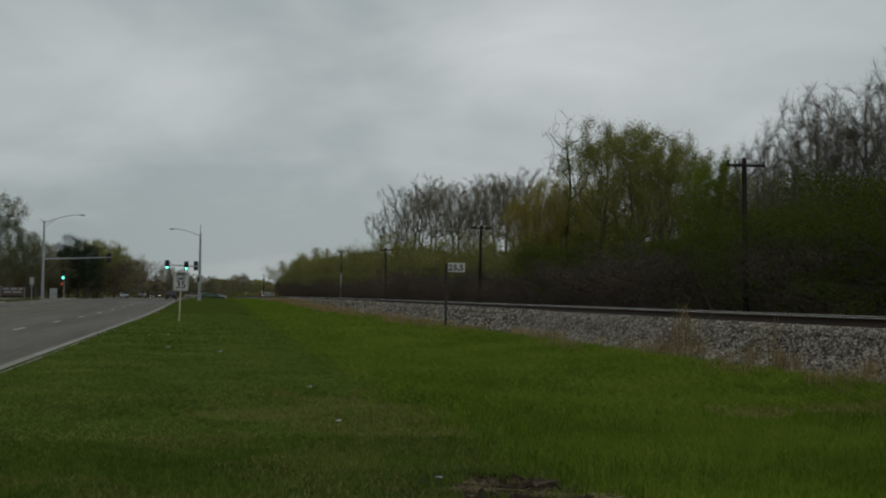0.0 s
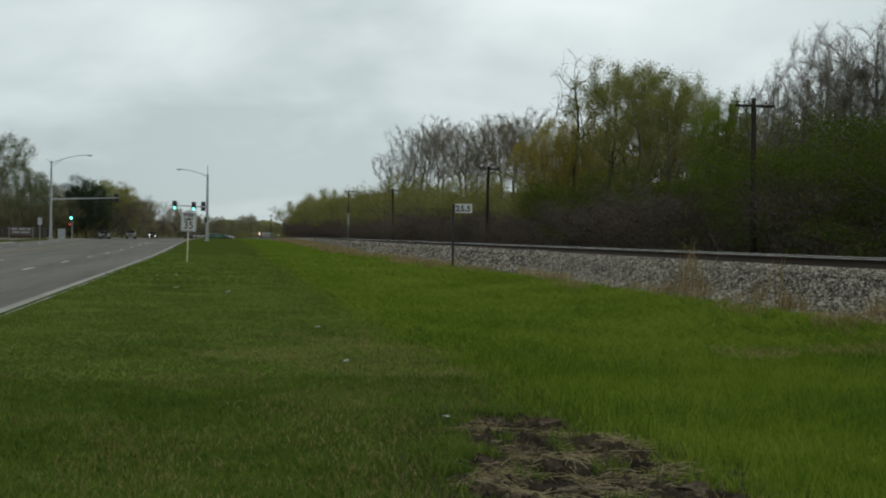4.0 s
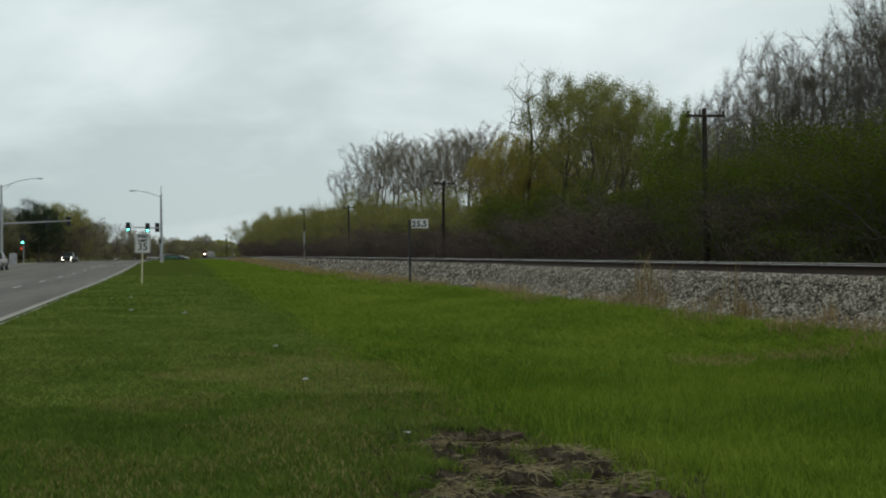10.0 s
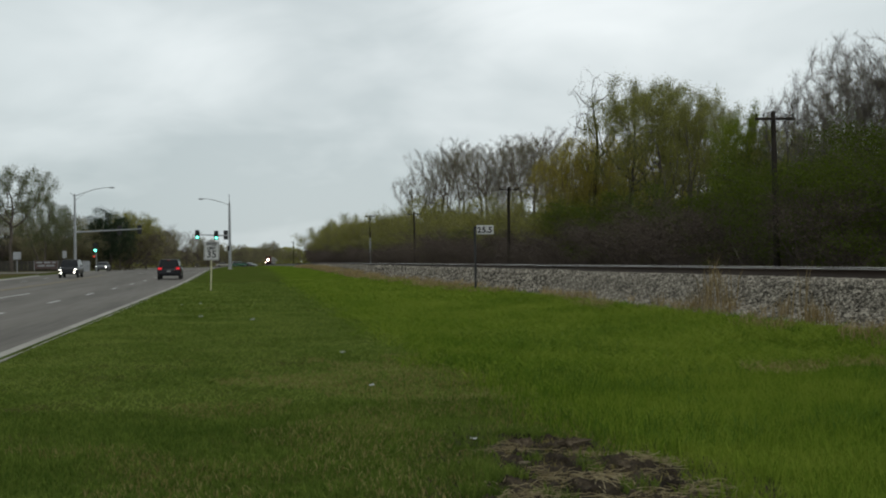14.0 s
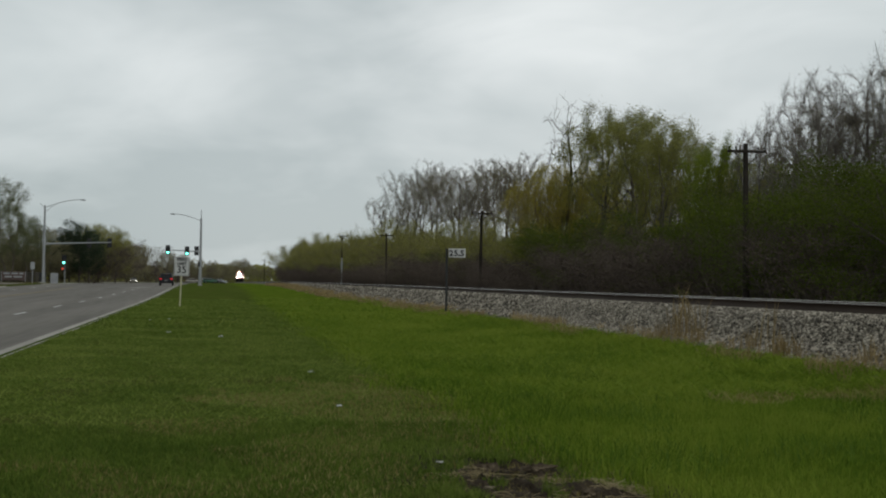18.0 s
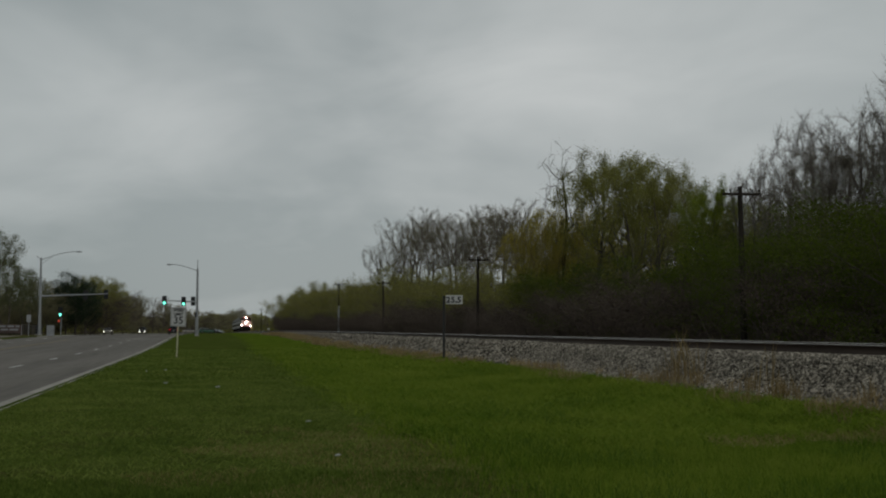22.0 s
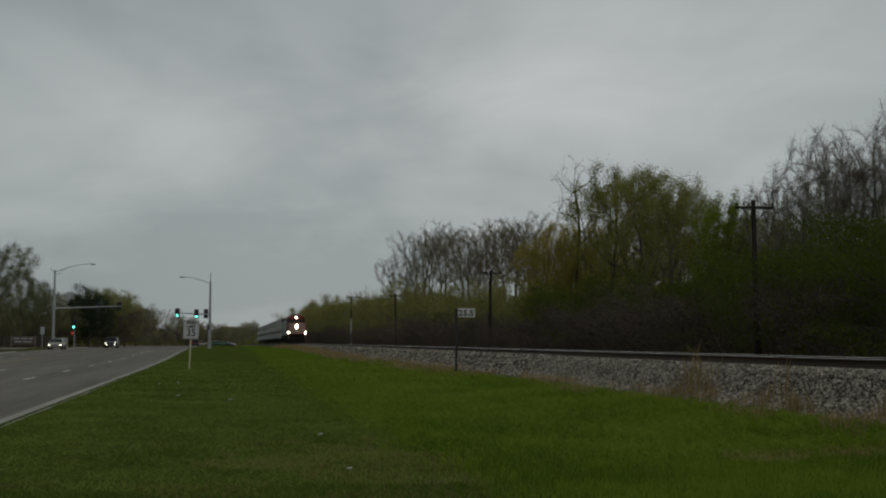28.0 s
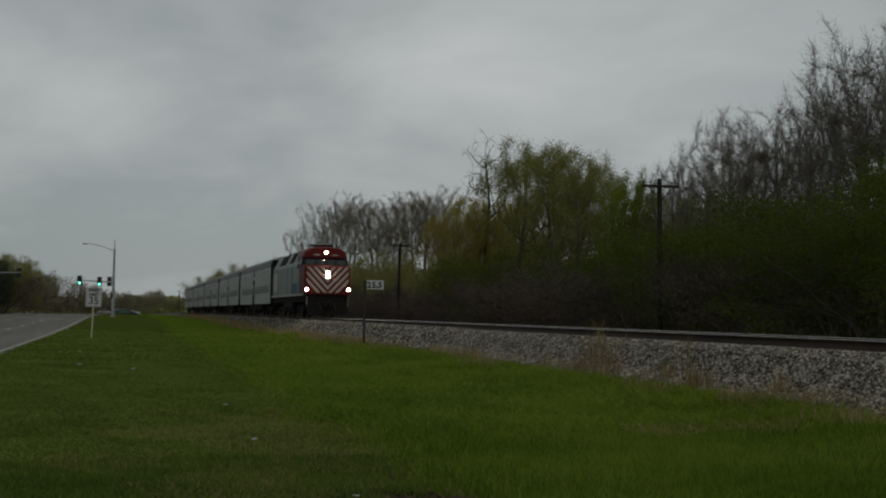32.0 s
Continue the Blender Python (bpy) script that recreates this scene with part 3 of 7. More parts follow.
def grow(seed, height, girth, kids, angle, levels, up, first=0.25, wobble=0.12, stems=1, lean=0.05, droop=0.0, limb=1.0):
    """A branching skeleton: lists of segments by level, in metres."""
    r = random.Random(seed)
    out = [[] for _ in range(levels + 1)]

    def branch(p, d, length, rad, lv):
        n = (8, 5, 3, 2)[min(lv, 3)]
        step = length / n
        for i in range(n):
            f = i / n
            j = Vector((r.gauss(0, 1), r.gauss(0, 1), r.gauss(0, 1))) * wobble
            d = (d + j + Vector((0, 0, up if lv else 0.06)) * 0.5 - Vector((0, 0, droop * (lv > 1) * f))).normalized()
            q = p + d * step
            ra, rb = rad * (1 - 0.82 * f), rad * (1 - 0.82 * (i + 1) / n)
            out[lv].append((p, q, max(0.009, ra), max(0.007, rb)))
            if lv < levels and f >= (first if lv == 0 else 0.15):
                k = kids[lv]
                k = int(k) + (r.random() < k - int(k))
                for _ in range(k):
                    t = r.uniform(0, 6.283)
                    side = d.orthogonal().normalized()
                    side.rotate(Matrix.Rotation(t, 3, d))
                    an = radians(angle * r.uniform(0.6, 1.3))
                    c = (d * math.cos(an) + side * math.sin(an)).normalized()
                    ln = length * r.uniform(0.42, 0.68) * limb * (1 - 0.55 * f * (limb <= 1)) if lv == 0 else length * r.uniform(0.45, 0.75) * (1 - 0.4 * f)
                    branch(p.lerp(q, r.random()), c, ln, max(0.011, min(ra * 0.62, rad * 0.5)), lv + 1)
            p = q

    for s in range(stems):
        a = r.uniform(0, 6.283)
        o = Vector((math.cos(a), math.sin(a), 0)) * 0.0
        k = lean * (1 if stems == 1 else 4)
        d = Vector((math.cos(a) * k * r.uniform(0.5, 1.4), math.sin(a) * k * r.uniform(0.5, 1.4), 1)).normalized()
        branch(o - Vector((0, 0, 0.3)), d, height * (1 if s == 0 else r.uniform(0.7, 0.98)), girth * (1 if s == 0 else 0.75), 0)
    k = BASE / np.quantile([q.z for lv in out for _, q, _, _ in lv], 0.975)
    return [[(p * k, q * k, a, b) for p, q, a, b in lv] for lv in out]


def leaves(segs, n, size, seed, spread, clumps=0, aspect=0.55):
    """n small leaf blades scattered about twigs, gathered in clumps where asked."""
    rng = np.random.default_rng(seed)
    s = np.array([(*a, *b) for a, b, _, _ in segs])
    if clumps:
        p = np.linalg.norm(s[:, 3:] - np.array([0, 0, 6.0]), axis=1) ** 1.6
        s = s[rng.choice(len(s), min(clumps, len(s)), replace=False, p=p / p.sum())]
    k = rng.integers(0, len(s), n)
    t = rng.random((n, 1))
    c = s[k, :3] * (1 - t) + s[k, 3:] * t + rng.normal(0, spread, (n, 3))
    c[:, 2] = np.maximum(c[:, 2], 0.1)
    u = rng.normal(0, 1, (n, 3)); u /= np.linalg.norm(u, axis=1)[:, None]
    w = np.cross(u, rng.normal(0, 1, (n, 3))); w /= np.linalg.norm(w, axis=1)[:, None]
    z = size * rng.uniform(0.5, 1.3, (n, 1))
    v = np.stack([c - u * z, c + w * z * aspect, c + u * z, c - w * z * aspect], 1).reshape(-1, 3)
    return v, np.arange(4 * n).reshape(-1, 4)


def twiglets(segs, n, length, width, seed, up=0.25):
    """n slender tapered twigs that leave the branches outwards."""
    rng = np.random.default_rng(seed + 500)
    s = np.array([(*a, *b) for a, b, _, _ in segs])
    k = rng.integers(0, len(s), n)
    t = rng.random((n, 1))
    c = s[k, :3] * (1 - t) + s[k, 3:] * t
    d = s[k, 3:] - s[k, :3]
    d /= np.linalg.norm(d, axis=1)[:, None] + 1e-9
    u = d * 0.7 + rng.normal(0, 0.5, (n, 3)) + np.array([0, 0, up])
    u /= np.linalg.norm(u, axis=1)[:, None]
    w = np.cross(u, rng.normal(0, 1, (n, 3))); w /= np.linalg.norm(w, axis=1)[:, None]
    z = length * rng.uniform(0.4, 1.2, (n, 1))
    b = rng.normal(0, 0.12, (n, 3)) * z
    wd = width * rng.uniform(0.7, 1.3, (n, 1))
    v = np.stack([c - w * wd, c + w * wd, c + u * z + b + w * wd * 0.35, c + u * z + b - w * wd * 0.35], 1).reshape(-1, 3)
    return v, np.arange(4 * n).reshape(-1, 4)


def tree(name, label, category, sk, leaf_mat, n_leaves, size, spread, seed, m, n_twigs=1500, twig=(0.9, 0.012), clumps=0, aspect=0.55, twig_mat=None, bark=None):
    """A tree of two parts: trunk with limbs, and crown of twigs and leaves."""
    root = empty(name, m, label, category)
    v, f = tubes(sk[0], 7)
    v2, f2 = tubes(sk[1], 4)
    me = np_mesh("trunk", np.concatenate([v, v2]), np.concatenate([f, f2 + len(v)]), [bark or M_BARK], smooth=True)
    new("trunk", me).parent = root
    fine = [s for lv in sk[2:] for s in lv]
    v, f = tubes(fine, 3)
    tv, tf = twiglets(fine + sk[1][len(sk[1]) // 3:], n_twigs, twig[0], twig[1], seed)
    f = np.concatenate([f, tf + len(v)]); v = np.concatenate([v, tv])
    idx = np.zeros(len(f), int)
    if n_leaves:
        lv, lf = leaves(fine, n_leaves, size, seed, spread, clumps, aspect)
        f = np.concatenate([f, lf + len(v)]); v = np.concatenate([v, lv])
        idx = np.concatenate([idx, np.ones(len(lf), int)])
    new("crown", np_mesh("crown", v, f, [twig_mat or M_TWIG, leaf_mat], idx)).parent = root
    return root


FAR_AWAY = pose(0, 0, 0)
KINDS = {}


def kind(key, make, count):
    KINDS[key] = [make(i) for i in range(count)]
    for i, o in enumerate(KINDS[key]):
        o["spare"] = 1


def place(key, x, y, h, seed=None, label="", group="", width=1.0):
    """Sets a tree of a kind with height h on the ground; the first of each form is used itself."""
    r = random.Random(seed if seed is not None else int(x * 31 + y * 17))
    src = r.choice(KINDS[key])
    s = h / BASE
    m = Matrix.LocRotScale((x, y, ground_z(x, y) - 0.1), Euler((0, 0, r.uniform(0, 6.28))), (s * width, s * width, s))
    if "spare" in src:
        del src["spare"]
        ob = src
        ob.matrix_basis = m
    else:
        ob = copy_thing(src, m)
        ob.scale = (s * width, s * width, s)
    return tagged(ob, label, group=group)


def lobed(seed, z0, z1, rx, n, flat=1.0, dome=False):
    """n overlapping lobes that fill a crown between two heights."""
    r = random.Random(seed)
    mid, half = (z0 + z1) / 2, (z1 - z0) / 2
    out = [(0, 0, mid, rx * 0.8, rx * 0.8, half * 0.9)]
    for k in range(n):
        t, z = 6.283 * (k + r.random() * 0.7) / n, (r.uniform(0.35, 0.75) if dome and k % 2 else r.uniform(-0.55, 0.7))
        w = rx * (0.78 if dome and k % 2 else 0.62) * math.sqrt(1 - 0.7 * z * z)
        out.append((math.cos(t) * w, math.sin(t) * w, mid + z * half, rx * r.uniform(0.36, 0.55), rx * r.uniform(0.36, 0.55), half * r.uniform(0.26, 0.42) * flat))
    return out


kind("bare", lambda i: tree("tree", "tall bare-branched tree with brown buds at the wood's edge", "tree",
     colonise(10 + i, lobed(i, 5.5 + 0.8 * (i % 3), 15, 3.0 + 0.4 * (i % 2), 7), 5.0, 780, 0.42, 0.7, stems=1 + (i % 2), lean=0.12, lift=0.12, girth=0.13, tip=0.008, stiff=0.8), L_BUD, 4200, 0.048, 0.24, i, FAR_AWAY, 2600, (0.5, 0.009)), 6)
kind("round", lambda i: tree("tree", "bare tree with a rounded crown of fine budding twigs", "tree",
     colonise(150 + i, lobed(40 + i, 6.4 + 1.2 * (i % 2), 15, 3.6 + 0.4 * (i % 3), 9, 1.0, True), 5.6, 1100, 0.40, 0.6, stems=1 + (i % 3 > 0), lean=0.14, girth=0.15, tip=0.0065, lift=0.04, wander=0.14, hollow=4.5, stiff=0.8), L_BUD, 9000, 0.045, 0.2, i, FAR_AWAY, 5200, (0.38, 0.008)), 6)
kind("stem", lambda i: tree("tree", "tall slender bare tree with fine upright twigs", "tree",
     colonise(130 + i, lobed(70 + i, 4.5, 15.2, 2.3 + 0.25 * (i % 3), 7, 1.3), 5.0, 620, 0.42, 0.7, lean=0.09, lift=0.42, wander=0.08, tip=0.006, girth=0.07, stiff=1.1, stems=1 + (i % 3 == 1)), L_BUD, 1500, 0.04, 0.2, i, FAR_AWAY, 3400, (0.65, 0.007)), 7)
kind("pale", lambda i: tree("tree", "spreading tree in pale grey-green new leaf", "tree",
     colonise(20 + i, lobed(90 + i, 2.5, 15, 4.2, 9, 0.9), 2.8, 800, lean=0.2, stems=2, girth=0.16), L_PALE, 19000, 0.085, 0.38, i, FAR_AWAY, 1200, (0.7, 0.013), 700), 3)
kind("open", lambda i: tree("tree", "wide open-crowned tree with a pale trunk in thin new leaf", "tree",
     colonise(25 + i, lobed(95 + i, 5.5, 15, 6.6, 12, 0.8, True), 4.2, 720, 0.5, 0.8, lean=0.05, girth=0.24, tip=0.010, lift=0.05), L_PALE, 20000, 0.085, 0.32, i, FAR_AWAY, 2200, (0.7, 0.010), 900), 1)
kind("dead", lambda i: tree("tree", "tall dead tree with stark bare limbs", "tree",
     colonise(36 + i, [(-1.0, 0, 11.5, 3.2, 2.8, 3.4), (0.5, 0, 12.0, 1.6, 1.8, 3.6)], 6.5, 190, 0.45, 0.5, tip=0.013, lift=0.06, wander=0.10, stiff=0.9, stems=1, lean=0.03, girth=0.14), L_BUD, 0, 0.06, 0.1, i, FAR_AWAY, 320, (0.9, 0.011), twig_mat=M_BRUSHTWIG, bark=M_POLEWOOD), 1)


def weeping(i):
    sk = colonise(40 + i, lobed(110 + i, 3.0, 15, 4.3, 10, 0.9, True), 3.0, 800, stems=2, lean=0.2, sag=0.5, girth=0.15, tip=0.008)
    sk[2] = sk[2] + strands(sk[2], 620, 2.2, i)
    return tree("tree", "broad weeping tree in yellow-green spring leaf", "tree", sk, L_YELLOW, 42000, 0.056, 0.22, i, FAR_AWAY, 500, (0.6, 0.009))


def spreading(i):
    sk = colonise(60 + i, lobed(130 + i, 3.8, 15, 4.6, 12, 0.8, True), 3.6, 900, stems=1 + (i % 2), lean=0.24, tip=0.010, sag=0.3, wander=0.24, girth=0.18)
    sk[2] = sk[2] + strands(sk[2], 420, 0.8, i)
    return tree("tree", "tree with dark limbs in thin olive spring leaf", "tree", sk, L_OLIVE, 36000, 0.056, 0.26, i, FAR_AWAY, 900, (0.6, 0.010), 1700)


kind("willow", weeping, 3)
kind("green", lambda i: tree("tree", "young tree in fresh green leaf", "tree",
     colonise(50 + i, lobed(150 + i, 3.0, 15, 3.0, 8, 1.1), 4.0, 560, lean=0.08, lift=0.3, girth=0.11, tip=0.008), L_GREEN, 22000, 0.062, 0.26, i, FAR_AWAY, 700, (0.6, 0.009), 800), 3)
kind("olive", spreading, 4)
kind("brush", lambda i: tree("shrub", "dense dark leafless brush along the railway", "shrub",
     grow(70 + i, 13, 0.14, (1.3, 1.0), 46, 2, 0.15, 0.05, stems=4, lean=0.14), L_BRUSH, 5000, 0.15, 0.75, i, FAR_AWAY, 2600, (1.8, 0.018), twig_mat=M_BRUSHTWIG, bark=M_BRUSHTWIG), 4)
kind("bush", lambda i: tree("shrub", "understory shrub in fresh green leaf", "shrub",
     grow(90 + i, 13, 0.14, (1.3, 1.0), 48, 2, 0.1, 0.05, stems=4, lean=0.14), L_BUSH, 6000, 0.16, 0.7, i, FAR_AWAY, 700, (2.0, 0.022), 180, twig_mat=M_BRUSHTWIG), 4)
kind("thicket", lambda i: tree("shrub", "tall shrub in thin yellow-green new leaf", "shrub",
     grow(140 + i, 13, 0.14, (1.3, 1.0), 44, 2, 0.12, 0.1, stems=3, lean=0.12), L_THICKET, 8000, 0.12, 0.55, i, FAR_AWAY, 900, (1.4, 0.018), 200), 3)
kind("near_bush", lambda i: tree("shrub", "understory shrub in fresh green leaf", "shrub",
     grow(95 + i, 13, 0.12, (1.3, 1.1), 48, 2, 0.1, 0.05, stems=4, lean=0.14), L_BUSH, 15000, 0.095, 0.55, i, FAR_AWAY, 900, (1.6, 0.014), 260, twig_mat=M_BRUSHTWIG), 3)
# fuller crowns for trees that stand far off
kind("full_olive", lambda i: tree("tree", "distant tree in full olive-brown spring leaf, greyed to imitate haze", "tree",
     colonise(100 + i, lobed(170 + i, 0.3, 15, 4.6, 10), 1.6, 760, 0.6, 1.0, stems=2, lean=0.25, girth=0.14), L_FAR_HAZE, 24000, 0.10, 0.45, i, FAR_AWAY, 1500, (0.9, 0.016)), 4)
kind("full_yellow", lambda i: tree("tree", "distant broad tree in yellow-green leaf", "tree",
     colonise(110 + i, lobed(190 + i, 0.8, 15, 4.6, 10), 1.8, 620, 0.6, 1.0, stems=2, lean=0.2, girth=0.14), L_THICKET, 20000, 0.10, 0.42, i, FAR_AWAY, 500, (0.9, 0.016), 500), 2)
kind("full_dark", lambda i: tree("tree", "distant dark green rounded tree", "tree",
     colonise(120 + i, lobed(200 + i, 0.8, 15, 4.3, 9), 2.0, 620, 0.6, 1.0), L_SPRUCE, 15000, 0.12, 0.42, i, FAR_AWAY, 300, (0.9, 0.016)), 1)


def spruce(i):
    root = empty("spruce_tree", FAR_AWAY, "dark green spruce with a pointed top", "tree")
    r = random.Random(80 + i)
    trunk = [((0, 0, -0.3), (0, 0, 15), 0.22, 0.02)]
    limbs, fine = [], []
    for k in range(190):
        z = 0.6 + 14.3 * (1 - math.sqrt(1 - (k + 0.5) / 190))
        ln = 4.8 * (1 - z / 15.0) * r.uniform(0.8, 1.1) + 0.05
        a = k * 2.4
        p, q = Vector((0, 0, z)), Vector((math.cos(a) * ln, math.sin(a) * ln, z - ln * 0.28))
        limbs.append((p, q, 0.03, 0.01))
        for _ in range(6):
            t = r.uniform(0.2, 1)
            o = p.lerp(q, t)
            fine.append((o, o + Vector((r.uniform(-0.5, 0.5), r.uniform(-0.5, 0.5), r.uniform(-0.25, 0.05))), 0.012, 0.006))
    v, f = tubes(trunk, 8)
    new("trunk", np_mesh("trunk", v, f, [M_BARK], smooth=True)).parent = root
    v, f = tubes(limbs + fine, 3)
    lv, lf = leaves(limbs + fine, 9000, 0.20, i, 0.12)
    new("crown", np_mesh("crown", np.concatenate([v, lv]), np.concatenate([f, lf + len(v)]), [M_TWIG, L_SPRUCE],
        np.concatenate([np.zeros(len(f), int), np.ones(len(lf), int)]))).parent = root
    return root


kind("spruce", spruce, 1)

# skyline of the wood: bearing from the verge in degrees, height of the tops in degrees
SKY = [(2.4, 0.4), (3.2, 1.3), (4.3, 2.0), (5.4, 2.4), (7.8, 2.3), (8.0, 4.1), (8.9, 4.4), (10.0, 5.6), (12.0, 5.6), (12.8, 5.3), (13.8, 5.9),
       (15.5, 6.1), (16.4, 6.4), (17.4, 7.2), (18.4, 8.2), (19.2, 8.7), (20.5, 8.6), (22.2, 8.5), (22.8, 7.6), (24.0, 7.1), (25.6, 7.1), (26.6, 8.0), (27.5, 9.3),
       (29.3, 9.7), (30.5, 10.4), (32.0, 11.5), (35.0, 13.6), (40, 15), (60, 18)]


def top_deg(az):
    return float(np.interp(az, [a for a, _ in SKY], [b for _, b in SKY]))


WOOD = "trees of the wood beside the railway"


def at(key, az, x, top, width=1.0, seed=None):
    """A tree of the wood at a bearing and distance from the verge, as high as the top's angle asks."""
    y = x / math.tan(radians(az))
    d = math.hypot(x, y)
    h = 1.5 - ground_z(x, y) + d * math.tan(radians(top))
    place(key, x, y, max(3.0, h), seed, group=WOOD, width=width * max(0.85, min(1.15, 15 / h)))


r = random.Random(7)
for row, (L, gap, hf) in enumerate(((29, 6.5, 0.9), (36, 6.5, 1.0), (44, 11.0, 1.02))):
    y = 104 + row * 14
    while y < 600:
        x = track_x(y) - TRACK_X + L + r.uniform(-2, 2)
        az = math.degrees(math.atan2(x, y))
        d = math.hypot(x, y)
        h = (1.5 - ground_z(x, y) + d * math.tan(radians(top_deg(az)))) * hf * r.uniform(0.86, 1.03) * 0.62
        key = "full_olive"
        if 3.7 < az < 8.0:
            place(key, x, y, max(4.0, h), group=WOOD, width=r.uniform(0.8, 1.0) * max(0.7, min(1.3, 14 / max(h, 4))))
        y += gap * r.uniform(0.7, 1.3) * (1 + y / 180)
# the low leafy end of the wood, farther along
az = 4.1
while az < 8.4:
    at(r.choice(("full_olive", "full_olive", "full_olive", "thicket")), az, r.uniform(29, 34), min(1.95, 0.9 + 0.42 * (az - 3.4)) * r.uniform(0.86, 1.04), r.uniform(0.85, 1.1))
    az += r.uniform(0.2, 0.34)
# bare trees with rounded crowns
for x0, x1, step, k in ((33, 37, 0.62, 1.06), (40, 46, 0.9, 0.98)):
    az = 9.6
    while az < 15.9:
        at(r.choice(("round", "round", "round", "bare")), az, r.uniform(x0, x1), top_deg(az) * r.uniform(0.76, 1.0) * k, r.uniform(0.8, 1.15))
        az += step * r.uniform(0.7, 1.3)
at("round", 8.75, 33.0, 4.25, 1.15, 5)
# yellow-green willows, then olive trees with dark limbs, then young green trees
for key, az, x, top, w in (("willow", 16.5, 29.5, 5.4, 0.95), ("willow", 17.3, 30.0, 6.2, 1.0), ("willow", 18.4, 32.0, 5.9, 0.9),
                           ("olive", 19.9, 31.0, 8.3, 0.95), ("olive", 20.9, 31.5, 8.1, 0.95), ("olive", 21.9, 31.0, 8.0, 0.85), ("olive", 22.5, 33, 7.1, 0.7), ("willow", 20.9, 35, 6.0, 1.0),
                           ("green", 24.1, 32, 6.5, 0.75), ("green", 24.7, 31, 6.9, 0.75), ("green", 25.3, 32, 6.5, 0.75), ("olive", 26.0, 33, 6.0, 0.8), ("bare", 26.1, 34, 7.0, 0.8),
                           ("bare", 24.4, 36, 6.8, 0.85), ("bare", 22.9, 37, 6.9, 0.9),
                           ("full_olive", 16.2, 42, 3.6, 1.1), ("full_olive", 17.8, 42, 4.2, 1.1), ("full_olive", 19.4, 42, 4.2, 1.1), ("full_olive", 21, 42, 4.4, 1.1), ("full_olive", 22.6, 42, 4.4, 1.1), ("full_olive", 24.4, 42, 4.6, 1.1), ("full_olive", 26, 42, 4.6, 1.1)):
    at(key, az, x, top, w)
# low leafy growth behind the trunks
az = 8.3
while az < 16.5:
    at("full_olive", az, r.uniform(36, 46), r.uniform(1.5, 2.3), 1.5)
    az += r.uniform(0.5, 0.8)
# slender bare trees over a green understory where the wood comes nearest
az = 26.9
while az < 47:
    at("stem", az, r.uniform(29, 31), top_deg(az) * r.uniform(0.80, 1.0), 1.1)
    at("stem", az + 0.6, r.uniform(33, 36), top_deg(az) * r.uniform(0.86, 1.03), 1.1)
    at("bare", az + 0.3, r.uniform(37, 40), top_deg(az) * r.uniform(0.7, 0.85), 0.8)
    at("green", az + 0.2, r.uniform(30, 32), r.uniform(4.2, 5.4), 1.0)
    at("full_olive", az + 0.5, r.uniform(42, 46), r.uniform(4.8, 5.8), 1.1)
    az += 1.25
# low brush deeper in the wood
y = 22
while y < 130:
    place("brush", r.uniform(38, 44), y, r.uniform(3.5, 4.6), group="shrubs along the railway", width=1.9)
    y += r.uniform(3.5, 6)
# tall dead tree that stands over the others
az = radians(17.6)
place("dead", 30.0, 30 / math.tan(az), 16.7, 3, width=0.95)
# brush and fresh green shrubs between the track and the wood
y = 14
while y < 430:
    for L, key in ((23.4, "brush"), (25.6, "brush"), (28.0, "bush"), (31.0, "thicket")):
        x = track_x(y) - TRACK_X + L + r.uniform(-0.9, 0.9)
        yy = y + r.uniform(-1.2, 1.2)
        az = math.degrees(math.atan2(x, yy))
        if az < 3.5:
            continue
        h = r.uniform(3.4, 4.6) if key == "brush" else (r.uniform(3.8, 4.8) if az < 26 else r.uniform(4.8, 6.2))
        if key == "bush" and az < 22 and r.random() < 0.7:
            key = "thicket"
        if key == "thicket" and az > 17:
            key, h = "bush", r.uniform(4.4, 5.6)
        if key == "thicket":
            h = (1.5 + fall(yy) + math.hypot(x, yy) * math.tan(radians(min(2.6, 0.8 * top_deg(az))))) * r.uniform(0.75, 1.05)
        if key == "brush" and az < 17:
            h = (1.5 + fall(yy) + math.hypot(x, yy) * math.tan(radians(0.5 if az < 9 else 0.95))) * r.uniform(0.8, 1.1)
        if key == "brush" and (az > 28.2 and r.random() < 0.75 or 16 < az <= 28.2 and r.random() < 0.12):
            key, h = "bush", r.uniform(4.4, 6.6) if az > 28.2 else r.uniform(3.4, 5.0)
        if key == "bush" and yy < 90:
            key = "near_bush"
        place(key, x, yy, h, group="shrubs along the railway", width=r.uniform(1.3, 1.8) * 4.2 / h * (1.0 if key == "brush" else 1.25) * (1.0 if h < 6 else min(1.6, h / 6)))
    y += 3.1 * (1 + y / 75)

